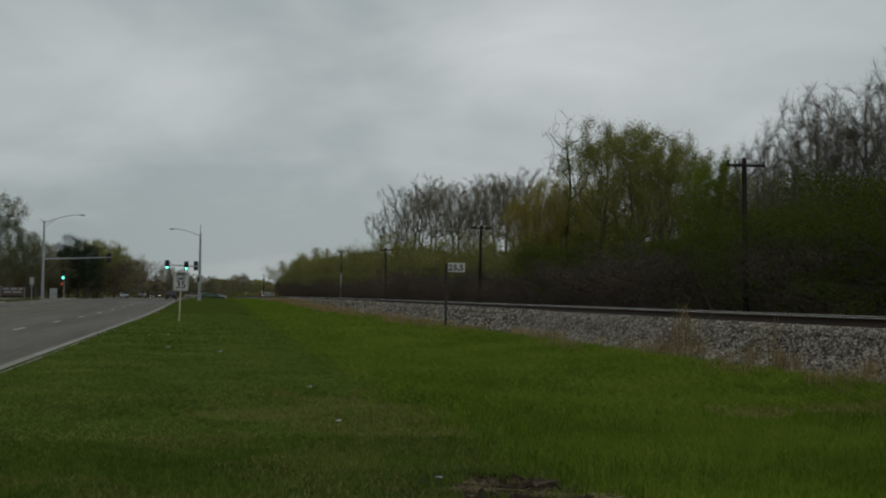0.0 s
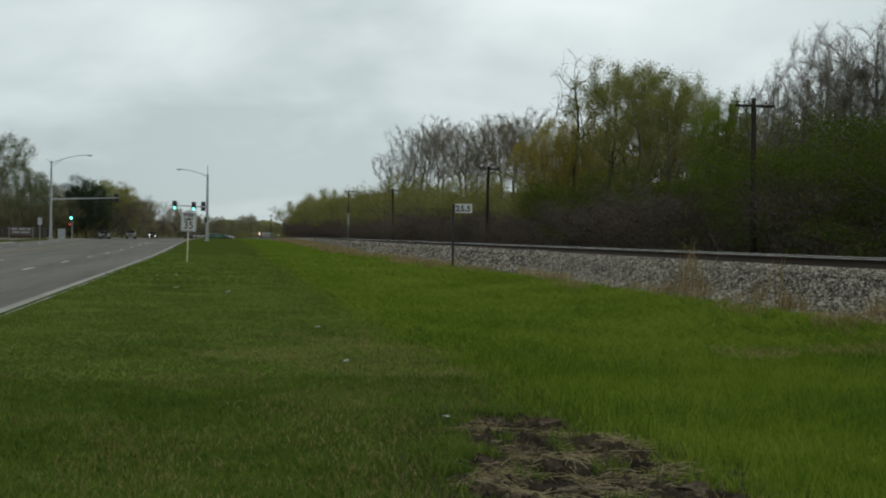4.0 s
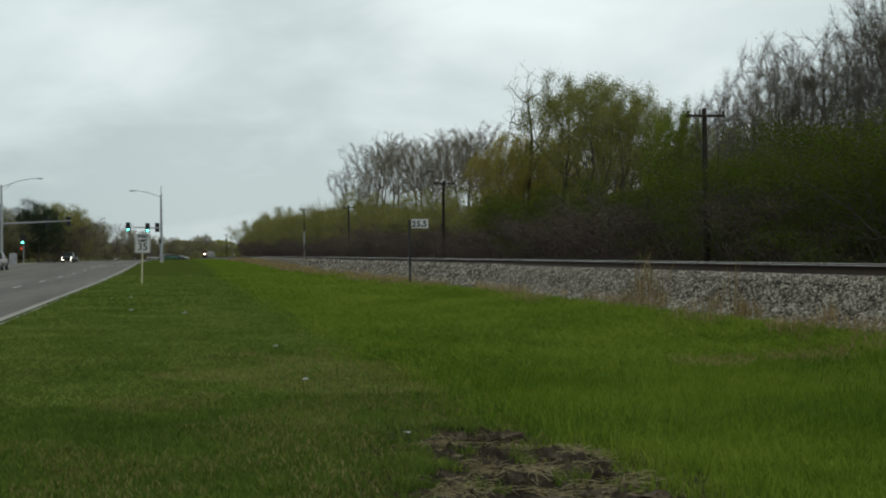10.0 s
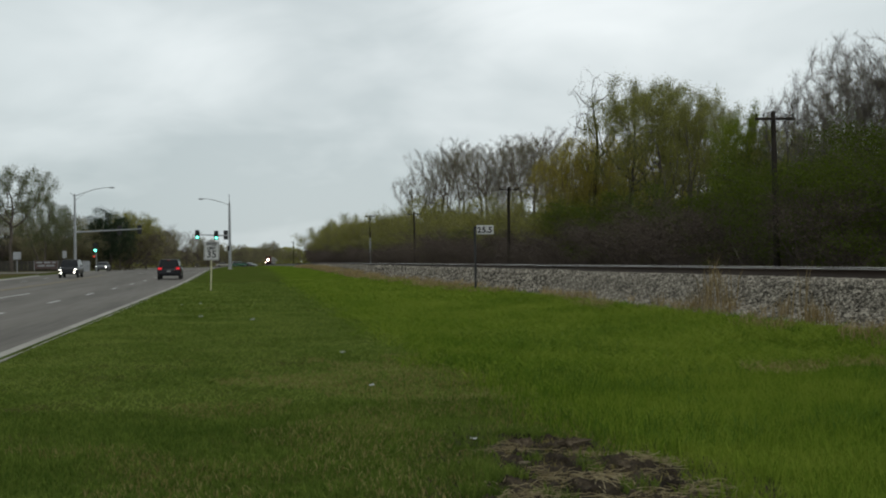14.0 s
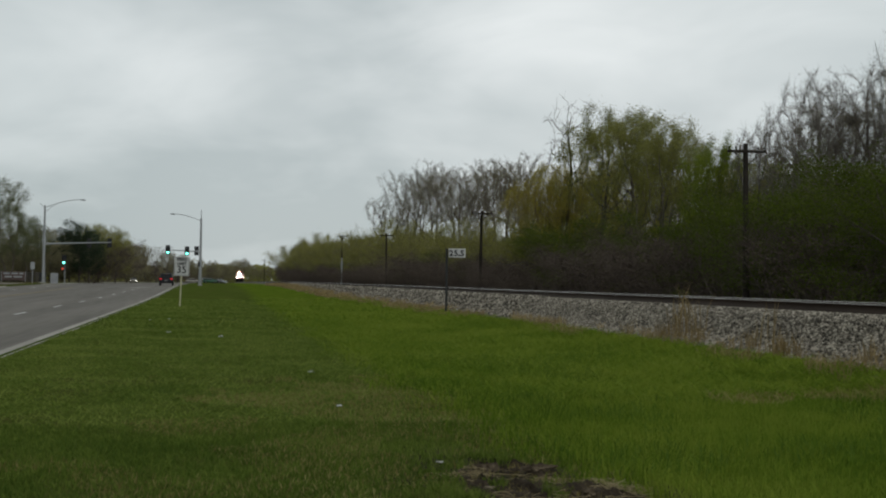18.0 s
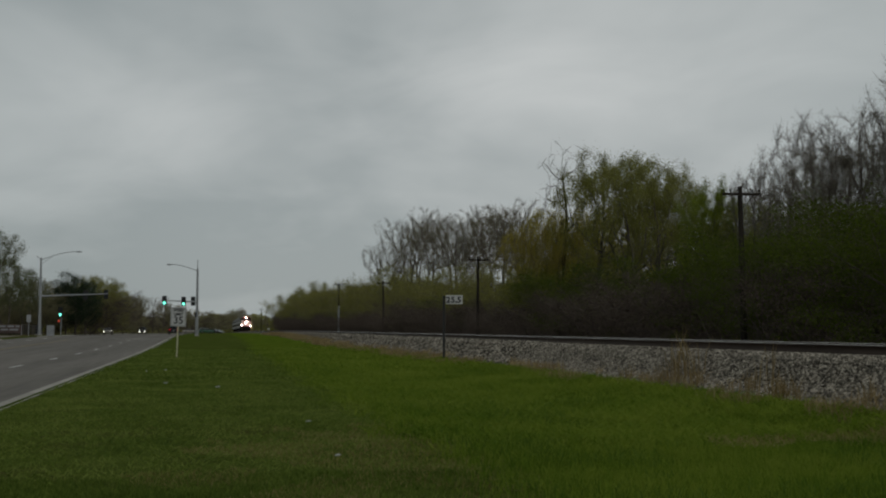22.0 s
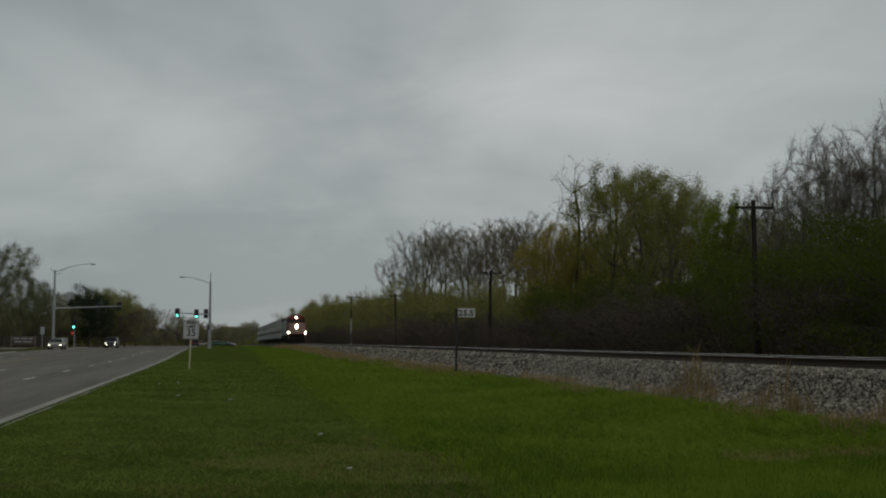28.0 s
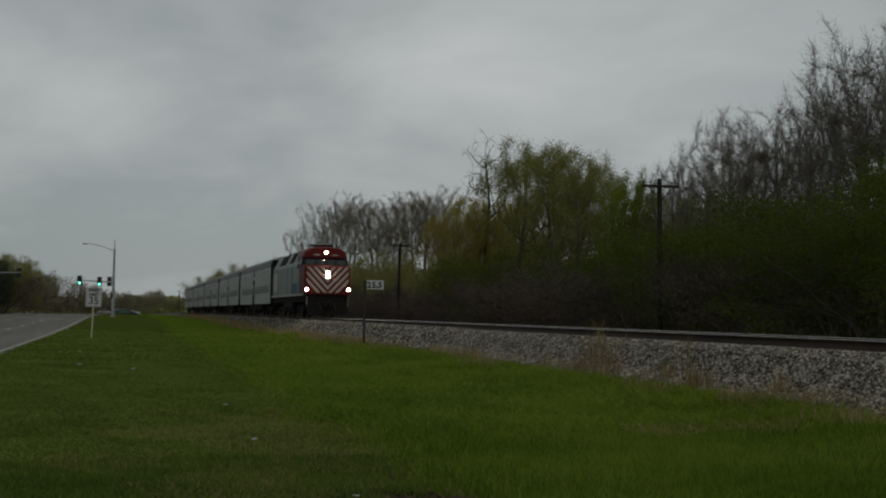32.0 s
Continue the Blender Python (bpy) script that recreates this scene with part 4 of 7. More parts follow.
# trees beyond the road, at the crossing and far along the railway
LEFT = [("spruce", -12.35, 186, 10.8), ("spruce", -11.5, 196, 7.0), ("spruce", -13.1, 200, 7.0), ("pale", -14.0, 195, 12.5), ("pale", -14.8, 190, 13), ("pale", -15.9, 185, 13),
        ("open", -10.35, 166, 13.8), ("pale", -9.1, 185, 11.6), ("pale", -8.2, 200, 10.5), ("bare", -11.1, 210, 11), ("full_olive", -9.6, 230, 9.5), ("full_olive", -8.5, 230, 9), ("full_olive", -7.5, 225, 9.5), ("bare", -7.0, 240, 10.5),
        ("full_dark", -5.95, 205, 10.4), ("full_dark", -5.5, 212, 9.2), ("full_dark", -6.4, 208, 9.0), ("full_olive", -6.8, 245, 9.5), ("full_yellow", -4.9, 222, 10.6), ("full_yellow", -4.3, 230, 9.4), ("full_yellow", -5.4, 270, 12.4), ("full_olive", -3.8, 280, 9.5), ("full_olive", -3.3, 300, 9.2),
        ("bare", -2.9, 310, 9.5), ("bare", -2.4, 330, 10), ("bare", -1.9, 340, 10.2), ("full_olive", -1.4, 380, 9), ("bare", -1.0, 400, 9.4), ("full_olive", -0.5, 430, 8.5), ("full_olive", 0.1, 470, 8.5), ("full_olive", 0.5, 620, 10), ("full_olive", 0.9, 900, 14),
        ("full_olive", 1.35, 1080, 20), ("bare", 1.75, 1090, 23), ("full_olive", 1.7, 1120, 21), ("full_olive", 2.1, 1150, 17), ("full_olive", 1.0, 1000, 16), ("full_olive", 2.9, 1180, 15), ("full_olive", 2.5, 1180, 15), ("full_olive", -10.8, 260, 12), ("full_olive", -12.6, 260, 12), ("full_olive", -14.2, 260, 13), ("full_olive", -16.5, 220, 14), ("bare", -18, 230, 15), ("full_olive", -20, 220, 15), ("pale", -22, 210, 14),
        ("full_olive", -25, 200, 15), ("full_olive", -4.6, 340, 12), ("full_olive", -3.4, 380, 11), ("full_olive", -2.0, 460, 11), ("full_olive", -0.9, 560, 11), ("full_olive", 0.2, 700, 11)]
for key, az, d, h in LEFT:
    a = radians(az)
    place(key, d * math.sin(a), d * math.cos(a), h, group="trees beyond the road", width=1.65 if key == "spruce" else (1.0 if key == "open" else 1.2))
for k in range(60):
    a, d = radians(-19 + 19.6 * k / 59), r.uniform(200, 250) + max(0, k - 40) * 16
    place(r.choice(("brush", "full_olive", "full_olive", "full_olive", "full_dark") if k < 40 else ("brush", "full_olive", "full_olive")), d * math.sin(a), d * math.cos(a), r.uniform(5.0, 7.5), group="brush beyond the road", width=r.uniform(1.5, 2.0))


# far woods that close the horizon
def far_woods():
    rng = np.random.default_rng(12)
    n = 60000
    a = np.radians(rng.uniform(-60, 60, n))
    d = rng.uniform(1250, 1500, n)
    h = 16 + 4 * np.sin(a * 61) + 3 * np.sin(a * 140 + 1)
    c = np.stack([d * np.sin(a), d * np.cos(a), -3.0 + h * rng.random(n)], 1)
    u = rng.normal(0, 1, (n, 3)); u /= np.linalg.norm(u, axis=1)[:, None]
    w = np.cross(u, rng.normal(0, 1, (n, 3))); w /= np.linalg.norm(w, axis=1)[:, None]
    z = rng.uniform(1.2, 2.6, (n, 1))
    v = np.stack([c - u * z, c + w * z, c + u * z, c - w * z], 1).reshape(-1, 3)
    ob = new("far_woods", np_mesh("far_woods", v, np.arange(4 * n).reshape(-1, 4), [L_OLIVE]))
    tagged(ob, "distant olive-brown woods along the horizon", "woods", kind="stuff")


far_woods()

# forms that found no place
for group_ in KINDS.values():
    for o in group_:
        if "spare" in o:
            for c in list(o.children):
                bpy.data.objects.remove(c)
            bpy.data.objects.remove(o)


# ---- paints and plastics ----
M_BLACK = plain("black_paint", (0.012, 0.012, 0.013), 0.45)
M_SIGNWHITE = material("sign_white", [(0.46, 0.46, 0.45), (0.58, 0.58, 0.565)], 3, 0.5)
M_SIGNBLACK = plain("sign_black", (0.015, 0.015, 0.016), 0.5)
M_POSTYELLOW = material("post_paint", [(0.42, 0.40, 0.26), (0.58, 0.55, 0.38)], 3, 0.7)
M_DARKPOST = plain("dark_iron_post", (0.02, 0.02, 0.02), 0.7)
M_GREENLAMP = plain("green_lamp", (0.16, 1.0, 0.72), 0.4, emit=7.0, var=0.02)
M_REDLAMP = plain("red_lamp", (1.0, 0.10, 0.04), 0.4, emit=0.35, var=0.02)
M_DEADLAMP = plain("unlit_lamp", (0.03, 0.03, 0.03), 0.3)
M_GLASS = plain("tinted_glass", (0.010, 0.011, 0.012), 0.12, spec=0.28)
M_TRAINGLASS = plain("dark_train_glass", (0.016, 0.019, 0.019), 0.25, spec=0.35)
M_TYRE = plain("tyre_rubber", (0.015, 0.015, 0.016), 0.85)
M_RIM = plain("wheel_rim", (0.30, 0.30, 0.31), 0.35, 0.7)
M_CHROME = plain("bright_metal", (0.5, 0.5, 0.5), 0.25, 0.9)
M_HEADLIT = plain("lit_headlamp", (1.0, 0.95, 0.82), 0.3, emit=10.0, var=0.01)
M_HEADOFF = plain("headlamp_glass", (0.35, 0.36, 0.38), 0.15)
M_TAILLIT = plain("lit_tail_lamp", (0.8, 0.02, 0.03), 0.3, emit=0.55, var=0.25)
M_TAILOFF = plain("tail_lamp", (0.25, 0.015, 0.012), 0.25)
M_PLATE = plain("plate_white", (0.30, 0.30, 0.30), 0.5)
M_TRAINLAMP = plain("lit_train_headlamp", (1.0, 0.84, 0.58), 0.3, emit=700.0, var=0.01)
M_NOSERED = material("red_train_paint", [(0.095, 0.012, 0.011), (0.15, 0.02, 0.017)], 2, 0.45)
M_NOSEWHITE = material("white_train_paint", [(0.34, 0.31, 0.27), (0.46, 0.425, 0.375)], 2, 0.45)
M_LOCOGREY = material("grey_train_paint", [(0.16, 0.185, 0.175), (0.26, 0.285, 0.27)], 1.2, 0.5, stretch=(1, 1, 0.3))
M_LOCOBLUE = material("blue_train_paint", [(0.04, 0.075, 0.14), (0.07, 0.11, 0.19)], 2, 0.5)
M_UNDER = material("grimy_underframe", [(0.006, 0.006, 0.006), (0.016, 0.014, 0.012)], 3, 0.85)
M_STAINLESS = material("stainless_steel", [(0.33, 0.328, 0.312), (0.48, 0.475, 0.45)], 1.0, 0.5, 0.15, stretch=(1, 0.15, 1))
M_ROOFGREY = material("coach_roof", [(0.15, 0.15, 0.148), (0.22, 0.22, 0.216)], 1.0, 0.7)


def text_mesh(words, size, mat, name="lettering", bold=0.0):
    cu = bpy.data.curves.new(name, "FONT")
    cu.body, cu.size, cu.align_x, cu.align_y, cu.extrude, cu.offset = words, size, "CENTER", "CENTER", 0.002, bold
    ob = bpy.data.objects.new(name, cu)
    scene.collection.objects.link(ob)
    me = bpy.data.meshes.new_from_object(ob)
    bpy.data.objects.remove(ob)
    me.materials.append(mat)
    me.name = name
    return me


# ---- signs on the verge ----
def milepost():
    root = empty("milepost", pose(9.95, 48.0, ground_z(9.95, 48) - 0.05), "black iron railway milepost with a white number board", "milepost")
    bm = bmesh.new()
    box(bm, -0.045, -0.045, -0.3, 0.045, 0.045, 2.78, 0.008)
    part("post", bm, M_DARKPOST, root)
    bm = bmesh.new()
    box(bm, 0.07, -0.06, 2.42, 0.80, -0.048, 2.80, 0.004)
    b = part("number_board", bm, M_SIGNWHITE, root, "white rectangular number board")
    for z in (2.5, 2.72):
        bm = bmesh.new()
        rod(bm, (0.0, -0.075, z), (0.0, -0.03, z), 0.018, sides=6)
        rod(bm, (0.0, -0.055, z), (0.10, -0.055, z), 0.012, sides=6)
        part("bolt", bm, M_DARKPOST, root)
    for ch, dx in (("2", -0.255), ("5", -0.055), (".", 0.085), ("5", 0.215)):
        me = text_mesh(ch, 0.34, M_SIGNBLACK, "numeral", 0.012 if ch != "." else 0.02)
        ys = [v.co.y for v in me.vertices]
        t = new("numeral", me)
        t.parent = b
        t.matrix_basis = pose(0.435 + dx, -0.064, (2.605 if ch != "." else 2.515) - (min(ys) + max(ys)) / 2, 90, 0, 0)
    return root


milepost()


def speed_sign():
    root = empty("speed_limit_sign", pose(-1.36, 61.0, ground_z(-1.36, 61) - 0.03, 0, 1.6, 0), "white speed limit 35 sign on a leaning pale post", "road sign")
    bm = bmesh.new()
    box(bm, -0.035, -0.02, -0.3, 0.035, 0.025, 2.52, 0.004)
    part("post", bm, M_POSTYELLOW, root, "pale yellowish painted post")
    bm = bmesh.new()
    box(bm, -0.39, -0.045, 1.62, 0.39, -0.03, 2.60, 0.005)
    b = part("sign_plate", bm, M_SIGNWHITE, root, "white rectangular sign plate")
    for x0, z0, x1, z1 in ((-0.36, 1.65, 0.36, 1.668), (-0.36, 2.552, 0.36, 2.57), (-0.36, 1.65, -0.342, 2.57), (0.342, 1.65, 0.36, 2.57)):
        bm = bmesh.new()
        box(bm, x0, -0.049, z0, x1, -0.044, z1)
        part("border", bm, M_SIGNBLACK, b)
    for words, size, z in (("SPEED", 0.20, 2.45), ("LIMIT", 0.20, 2.24), ("35", 0.52, 1.92)):
        t = new("lettering", text_mesh(words, size, M_SIGNBLACK, "lettering", 0.008))
        t.parent = b
        t.matrix_basis = pose(0, -0.047, z, 90, 0, 0)
    for z in (1.75, 2.45):
        bm = bmesh.new()
        rod(bm, (0, -0.06, z), (0, 0.04, z), 0.012, sides=6)
        part("bolt", bm, M_STEEL, root)
    return root


speed_sign()


# ---- utility poles beside the railway ----
def utility_pole(x, y, top, arm_z, lean=0.0, pale=False):
    z0 = ground_z(x, y)
    root = empty("utility_pole", pose(x, y, z0, 0, lean, 0), "dark weathered wooden utility pole with a crossarm", "utility pole", "poles beside the railway")
    bm = bmesh.new()
    rod(bm, (0, 0, -0.6), (0, 0, top - z0), 0.15, 0.10, 10)
    part("pole", bm, M_POLEWOOD, root)
    bm = bmesh.new()
    a = arm_z - z0
    box(bm, -0.86, -0.18, a - 0.055, 0.86, -0.07, a + 0.055, 0.01)
    arm = part("crossarm", bm, M_POLEWOOD, root)
    for s in (-1, 1):
        bm = bmesh.new()
        rod(bm, (s * 0.55, -0.13, a - 0.05), (0, -0.12, a - 0.62), 0.02, sides=6)
        part("brace", bm, M_POLEWOOD, root)
    for px in (-0.80, -0.5, 0.5, 0.80):
        bm = bmesh.new()
        rod(bm, (px, -0.125, a + 0.05), (px, -0.125, a + 0.13), 0.014, sides=6)
        rod(bm, (px, -0.125, a + 0.12), (px, -0.125, a + 0.20), 0.045, 0.03, 8)
        part("insulator", bm, M_GLASS, arm)
    if pale:
        bm = bmesh.new()
        rod(bm, (0, 0, 0.4), (0, 0, (top - z0) * 0.55), 0.165, 0.15, 10)
        part("guard_sleeve", bm, M_STEEL, root, "pale metal sleeve round the lower pole")
    return root


POLE_X = 22.0
utility_pole(POLE_X, 44.6, 7.45, 7.12, -0.6)
utility_pole(POLE_X, 92.5, 7.4, 7.15, 0.5)
utility_pole(POLE_X, 143.5, 7.5, 7.2, -0.4)
utility_pole(POLE_X, 192.8, 9.1, 8.85, 0.2, True)
utility_pole(21.0, 440, 9.0, 8.7, 0.0)


# ---- signals and street lamps at the crossing ----
def signal_head(parent, x, y, z, lit, facing=1, sections=3):
    """A traffic signal head; facing 1 looks towards -y, -1 away."""
    bm = bmesh.new()
    h = 0.36 * sections
    box(bm, x - 0.18, y - 0.1, z - h / 2, x + 0.18, y + 0.1, z + h / 2, 0.03)
    box(bm, x - 0.30, y + facing * 0.02, z - h / 2 - 0.1, x + 0.30, y + facing * 0.02 + 0.02, z + h / 2 + 0.1, 0.004)
    head = part("signal_head", bm, M_BLACK, parent, "black three-lamp traffic signal with backplate")
    for k in range(sections):
        zc = z + h / 2 - 0.18 - 0.36 * k
        bm = bmesh.new()
        rod(bm, (x, y - facing * 0.10, zc), (x, y - facing * 0.115, zc), 0.14, sides=16)
        on = lit == k
        part("lamp", bm, (M_GREENLAMP if k == sections - 1 else M_REDLAMP) if on else M_DEADLAMP, head, "glowing green lamp" if on and k == sections - 1 else "")
        bm = bmesh.new()
        ring0 = [(x + 0.155 * math.cos(a), y - facing * 0.10, zc + 0.155 * math.sin(a)) for a in np.linspace(-0.6, math.pi + 0.6, 12)]
        ring1 = [(p[0], y - facing * 0.32, p[2]) for p in ring0]
        loft(bm, [ring0, ring1], caps=False, closed=False)
        part("visor", bm, M_BLACK, head)
    return head


def cobra_lamp(root, x0, z0, x1, z1):
    """Curved bracket arm with a lamp head at its end."""
    pts = []
    for i in range(9):
        t = i / 8
        pts.append((x0 + (x1 - x0) * t, 0, z0 + (z1 - z0) * math.sin(t * math.pi / 2)))
    bm = bmesh.new()
    loft(bm, [[(p[0], 0.045 * math.cos(a), p[2] + 0.045 * math.sin(a)) for a in np.linspace(0, 2 * math.pi, 8, endpoint=False)] for p in pts])
    arm = part("lamp_arm", bm, M_STEEL, root, smooth=True)
    s = 1 if x1 > x0 else -1
    bm = bmesh.new()
    rings = []
    for t, w, h in ((0, 0.06, 0.05), (0.15, 0.13, 0.09), (0.45, 0.17, 0.11), (0.7, 0.12, 0.07), (0.75, 0.04, 0.03)):
        rings.append([(x1 + s * (t - 0.1), w * math.cos(a), z1 - 0.02 + h * math.sin(a)) for a in np.linspace(0, 2 * math.pi, 10, endpoint=False)])
    loft(bm, rings)
    part("lamp_head", bm, M_STEEL, arm, smooth=True)


def signal_pole_right():
    y = 165.0
    root = empty("signal_pole", pose(-1.0, y, ground_z(-1, y) - 0.02), "tall grey steel signal pole with lamp arm and green lights", "traffic light", "poles at the crossing")
    bm = bmesh.new()
    rod(bm, (0, 0, -0.2), (0, 0, 9.4), 0.24, 0.13, 14)
    rod(bm, (0, 0, 9.3), (0, 0, 10.6), 0.06, 0.045, 8)
    part("mast", bm, M_STEEL, root)
    bm = bmesh.new()
    box(bm, -0.32, -0.32, -0.1, 0.32, 0.32, 0.12, 0.02)
    part("base_plate", bm, M_CONCRETE, root)
    cobra_lamp(root, 0, 9.05, -3.6, 9.95)
    bm = bmesh.new()
    rod(bm, (0, 0, 4.75), (-5.1, 0, 4.95), 0.11, 0.06, 10)
    arm = part("signal_arm", bm, M_STEEL, root)
    signal_head(root, -4.45, -0.16, 4.92, 2)
    signal_head(root, -1.85, -0.16, 4.80, 2)
    signal_head(root, -0.55, 0.16, 4.85, -1, -1)
    bm = bmesh.new()
    box(bm, -0.30, -0.2, 2.6, -0.02, 0.02, 3.3, 0.03)
    part("walk_signal", bm, M_BLACK, root)
    return root


def signal_pole_left():
    y = 165.0
    x = -21.9
    root = empty("signal_pole", pose(x, y, ground_z(x, y) - 0.02), "tall grey steel signal pole with a long arm and street lamp", "traffic light", "poles at the crossing")
    bm = bmesh.new()
    rod(bm, (0, 0, -0.2), (0, 0, 10.6), 0.22, 0.11, 14)
    part("mast", bm, M_STEEL, root)
    bm = bmesh.new()
    box(bm, -0.32, -0.32, -0.1, 0.32, 0.32, 0.12, 0.02)
    part("base_plate", bm, M_CONCRETE, root)
    cobra_lamp(root, 0, 10.3, 4.7, 11.5)
    bm = bmesh.new()
    rod(bm, (0, 0, 10.25), (-0.65, 0.3, 10.85), 0.035, sides=8)
    rod(bm, (0, 0, 9.7), (1.5, 0, 10.85), 0.025, sides=8)
    part("lamp_brace", bm, M_STEEL, root)
    bm = bmesh.new()
    rod(bm, (0, 0, 5.35), (8.9, 0, 5.75), 0.12, 0.06, 10)
    part("signal_arm", bm, M_STEEL, root)
    signal_head(root, 8.6, 0.16, 5.65, -1, -1)
    signal_head(root, 5.9, 0.16, 5.55, -1, -1)
    return root


signal_pole_right()
signal_pole_left()


def low_signal(x, y):
    root = empty("post_signal", pose(x, y, ground_z(x, y)), "post-mounted traffic signal showing green above a red walk lamp", "traffic light")
    bm = bmesh.new()
    rod(bm, (0, 0, -0.1), (0, 0, 3.6), 0.06, sides=10)
    part("post", bm, M_STEEL, root)
    signal_head(root, -0.1, -0.16, 3.35, 2)
    bm = bmesh.new()
    box(bm, -0.45, -0.2, 1.95, -0.08, 0.0, 2.35, 0.03)
    w = part("walk_signal", bm, M_BLACK, root)
    bm = bmesh.new()
    box(bm, -0.38, -0.215, 2.03, -0.15, -0.2, 2.28, 0.004)
    part("lamp", bm, M_REDLAMP, w, "glowing red lamp")


low_signal(-19.0, 164)


def street_lamp(x, y, h):
    root = empty("street_lamp", pose(x, y, ground_z(x, y)), "dark slender street lamp behind the trees' edge", "street lamp")
    bm = bmesh.new()
    rod(bm, (0, 0, -0.2), (0, 0, h), 0.12, 0.07, 10)
    part("pole", bm, M_DARKPOST, root)
    bm = bmesh.new()
    box(bm, -0.75, -0.18, h - 0.12, 0.15, 0.18, h + 0.10, 0.05)
    part("lamp_head", bm, M_DARKPOST, root)


street_lamp(-35.0, 148, 10.2)


# ---- roadside things beyond the road ----
def back_sign(x, y, w, h, top, label):
    root = empty("road_sign", pose(x, y, ground_z(x, y)), label, "road sign", "signs beyond the road")
    bm = bmesh.new()
    box(bm, -0.04, -0.03, -0.2, 0.04, 0.03, top - 0.1, 0.004)
    part("post", bm, M_STEEL, root)
    bm = bmesh.new()
    box(bm, -w / 2, -0.055, top - h, w / 2, -0.04, top, 0.004)
    part("sign_plate", bm, M_STEEL, root)


back_sign(-22.6, 160, 0.55, 0.95, 2.75, "narrow grey road sign seen on its post")
back_sign(-27.2, 152, 0.95, 0.95, 2.6, "square grey sign plate on a post by the fence")


def cabinet(x, y, w, h, col, label):
    root = empty("signal_cabinet", pose(x, y, ground_z(x, y)), label, "utility cabinet", "cabinets at the crossing")
    bm = bmesh.new()
    box(bm, -w / 2 - 0.06, -0.4, -0.2, w / 2 + 0.06, 0.4, 0.12, 0.01)
    part("plinth", bm, M_CONCRETE, root)
    bm = bmesh.new()
    box(bm, -w / 2, -0.33, 0.12, w / 2, 0.33, h, 0.03)
    body = part("body", bm, col, root)
    bm = bmesh.new()
    box(bm, -w / 2 + 0.06, -0.345, 0.22, w / 2 - 0.06, -0.328, h - 0.1, 0.006)
    door = part("door", bm, col, body)
    bm = bmesh.new()
    box(bm, w / 2 - 0.2, -0.37, h * 0.5, w / 2 - 0.15, -0.34, h * 0.5 + 0.14, 0.006)
    part("handle", bm, M_DARKPOST, door)


cabinet(-20.9, 168.5, 0.95, 1.55, M_STEEL, "pale grey metal signal cabinet on a concrete plinth")
cabinet(-22.6, 169.5, 0.8, 1.4, M_BLACK, "black metal utility cabinet on a concrete plinth")

M_FENCE = material("fence_boards", [(0.05, 0.046, 0.038), (0.085, 0.078, 0.066)], 2, 0.95, per_object=0.5, stretch=(1, 1, 0.3))


def fence():
    root = empty("board_fence", label="weathered grey board fence behind the side street", category="fence")
    bm = bmesh.new()
    box(bm, -0.07, -0.011, 0, 0.07, 0.011, 1.5, 0.003)
    board = bpy.data.meshes.new("board")
    bm.to_mesh(board); bm.free()
    board.materials.append(M_FENCE)
    bm = bmesh.new()
    box(bm, -0.05, -0.05, 0, 0.05, 0.05, 1.62, 0.006)
    post = bpy.data.meshes.new("post")
    bm.to_mesh(post); bm.free()
    post.materials.append(M_FENCE)
    rr = random.Random(3)
    for k in range(272):
        x = -66 + 0.158 * k
        y = 174.5
        piece("board", board, root, pose(x, y, ground_z(x, y) + rr.uniform(-0.03, 0.05), 0, rr.uniform(-1, 1), 0))
    for k in range(19):
        x = -66 + 2.4 * k
        piece("post", post, root, pose(x, 174.6, ground_z(x, 174.6) - 0.05))
    bm = bmesh.new()
    for z in (0.35, 1.2):
        box(bm, -66, 174.52, ground_z(-40, 174) + z, -22.9, 174.56, ground_z(-40, 174) + z + 0.09)
    part("rail_board", bm, M_FENCE, root)


fence()


def banner():
    root = empty("banner", pose(-27.1, 173.6, ground_z(-27, 173.6)), "faded red and white banner tied along the fence", "banner")
    red = material("banner_red", [(0.10, 0.075, 0.07), (0.15, 0.105, 0.095)], 2, 0.8)
    bm = bmesh.new()
    n = 14
    rows = [[(-1.6 + 3.2 * i / n, 0.03 * math.sin(i * 1.7), z + 0.03 * math.sin(i * 0.9)) for i in range(n + 1)] for z in (0.3, 1.5)]
    loft(bm, [rows[0], rows[1]], caps=False, closed=False)
    b = part("cloth", bm, red, root)
    b.modifiers.new("thick", "SOLIDIFY").thickness = 0.008
    for x0, x1, z in ((-1.35, -0.5, 1.12), (-0.3, 0.6, 1.12), (0.8, 1.35, 1.12), (-1.2, -0.2, 0.66), (0.0, 1.2, 0.66)):
        bm = bmesh.new()
        box(bm, x0, -0.06, z, x1, -0.045, z + 0.24)
        part("lettering_bar", bm, M_STEEL, b)
    for x in (-1.62, 1.62):
        bm = bmesh.new()
        rod(bm, (x, 0, -0.1), (x, 0, 1.6), 0.04, sides=8)
        part("stake", bm, M_STEEL, root)


banner()


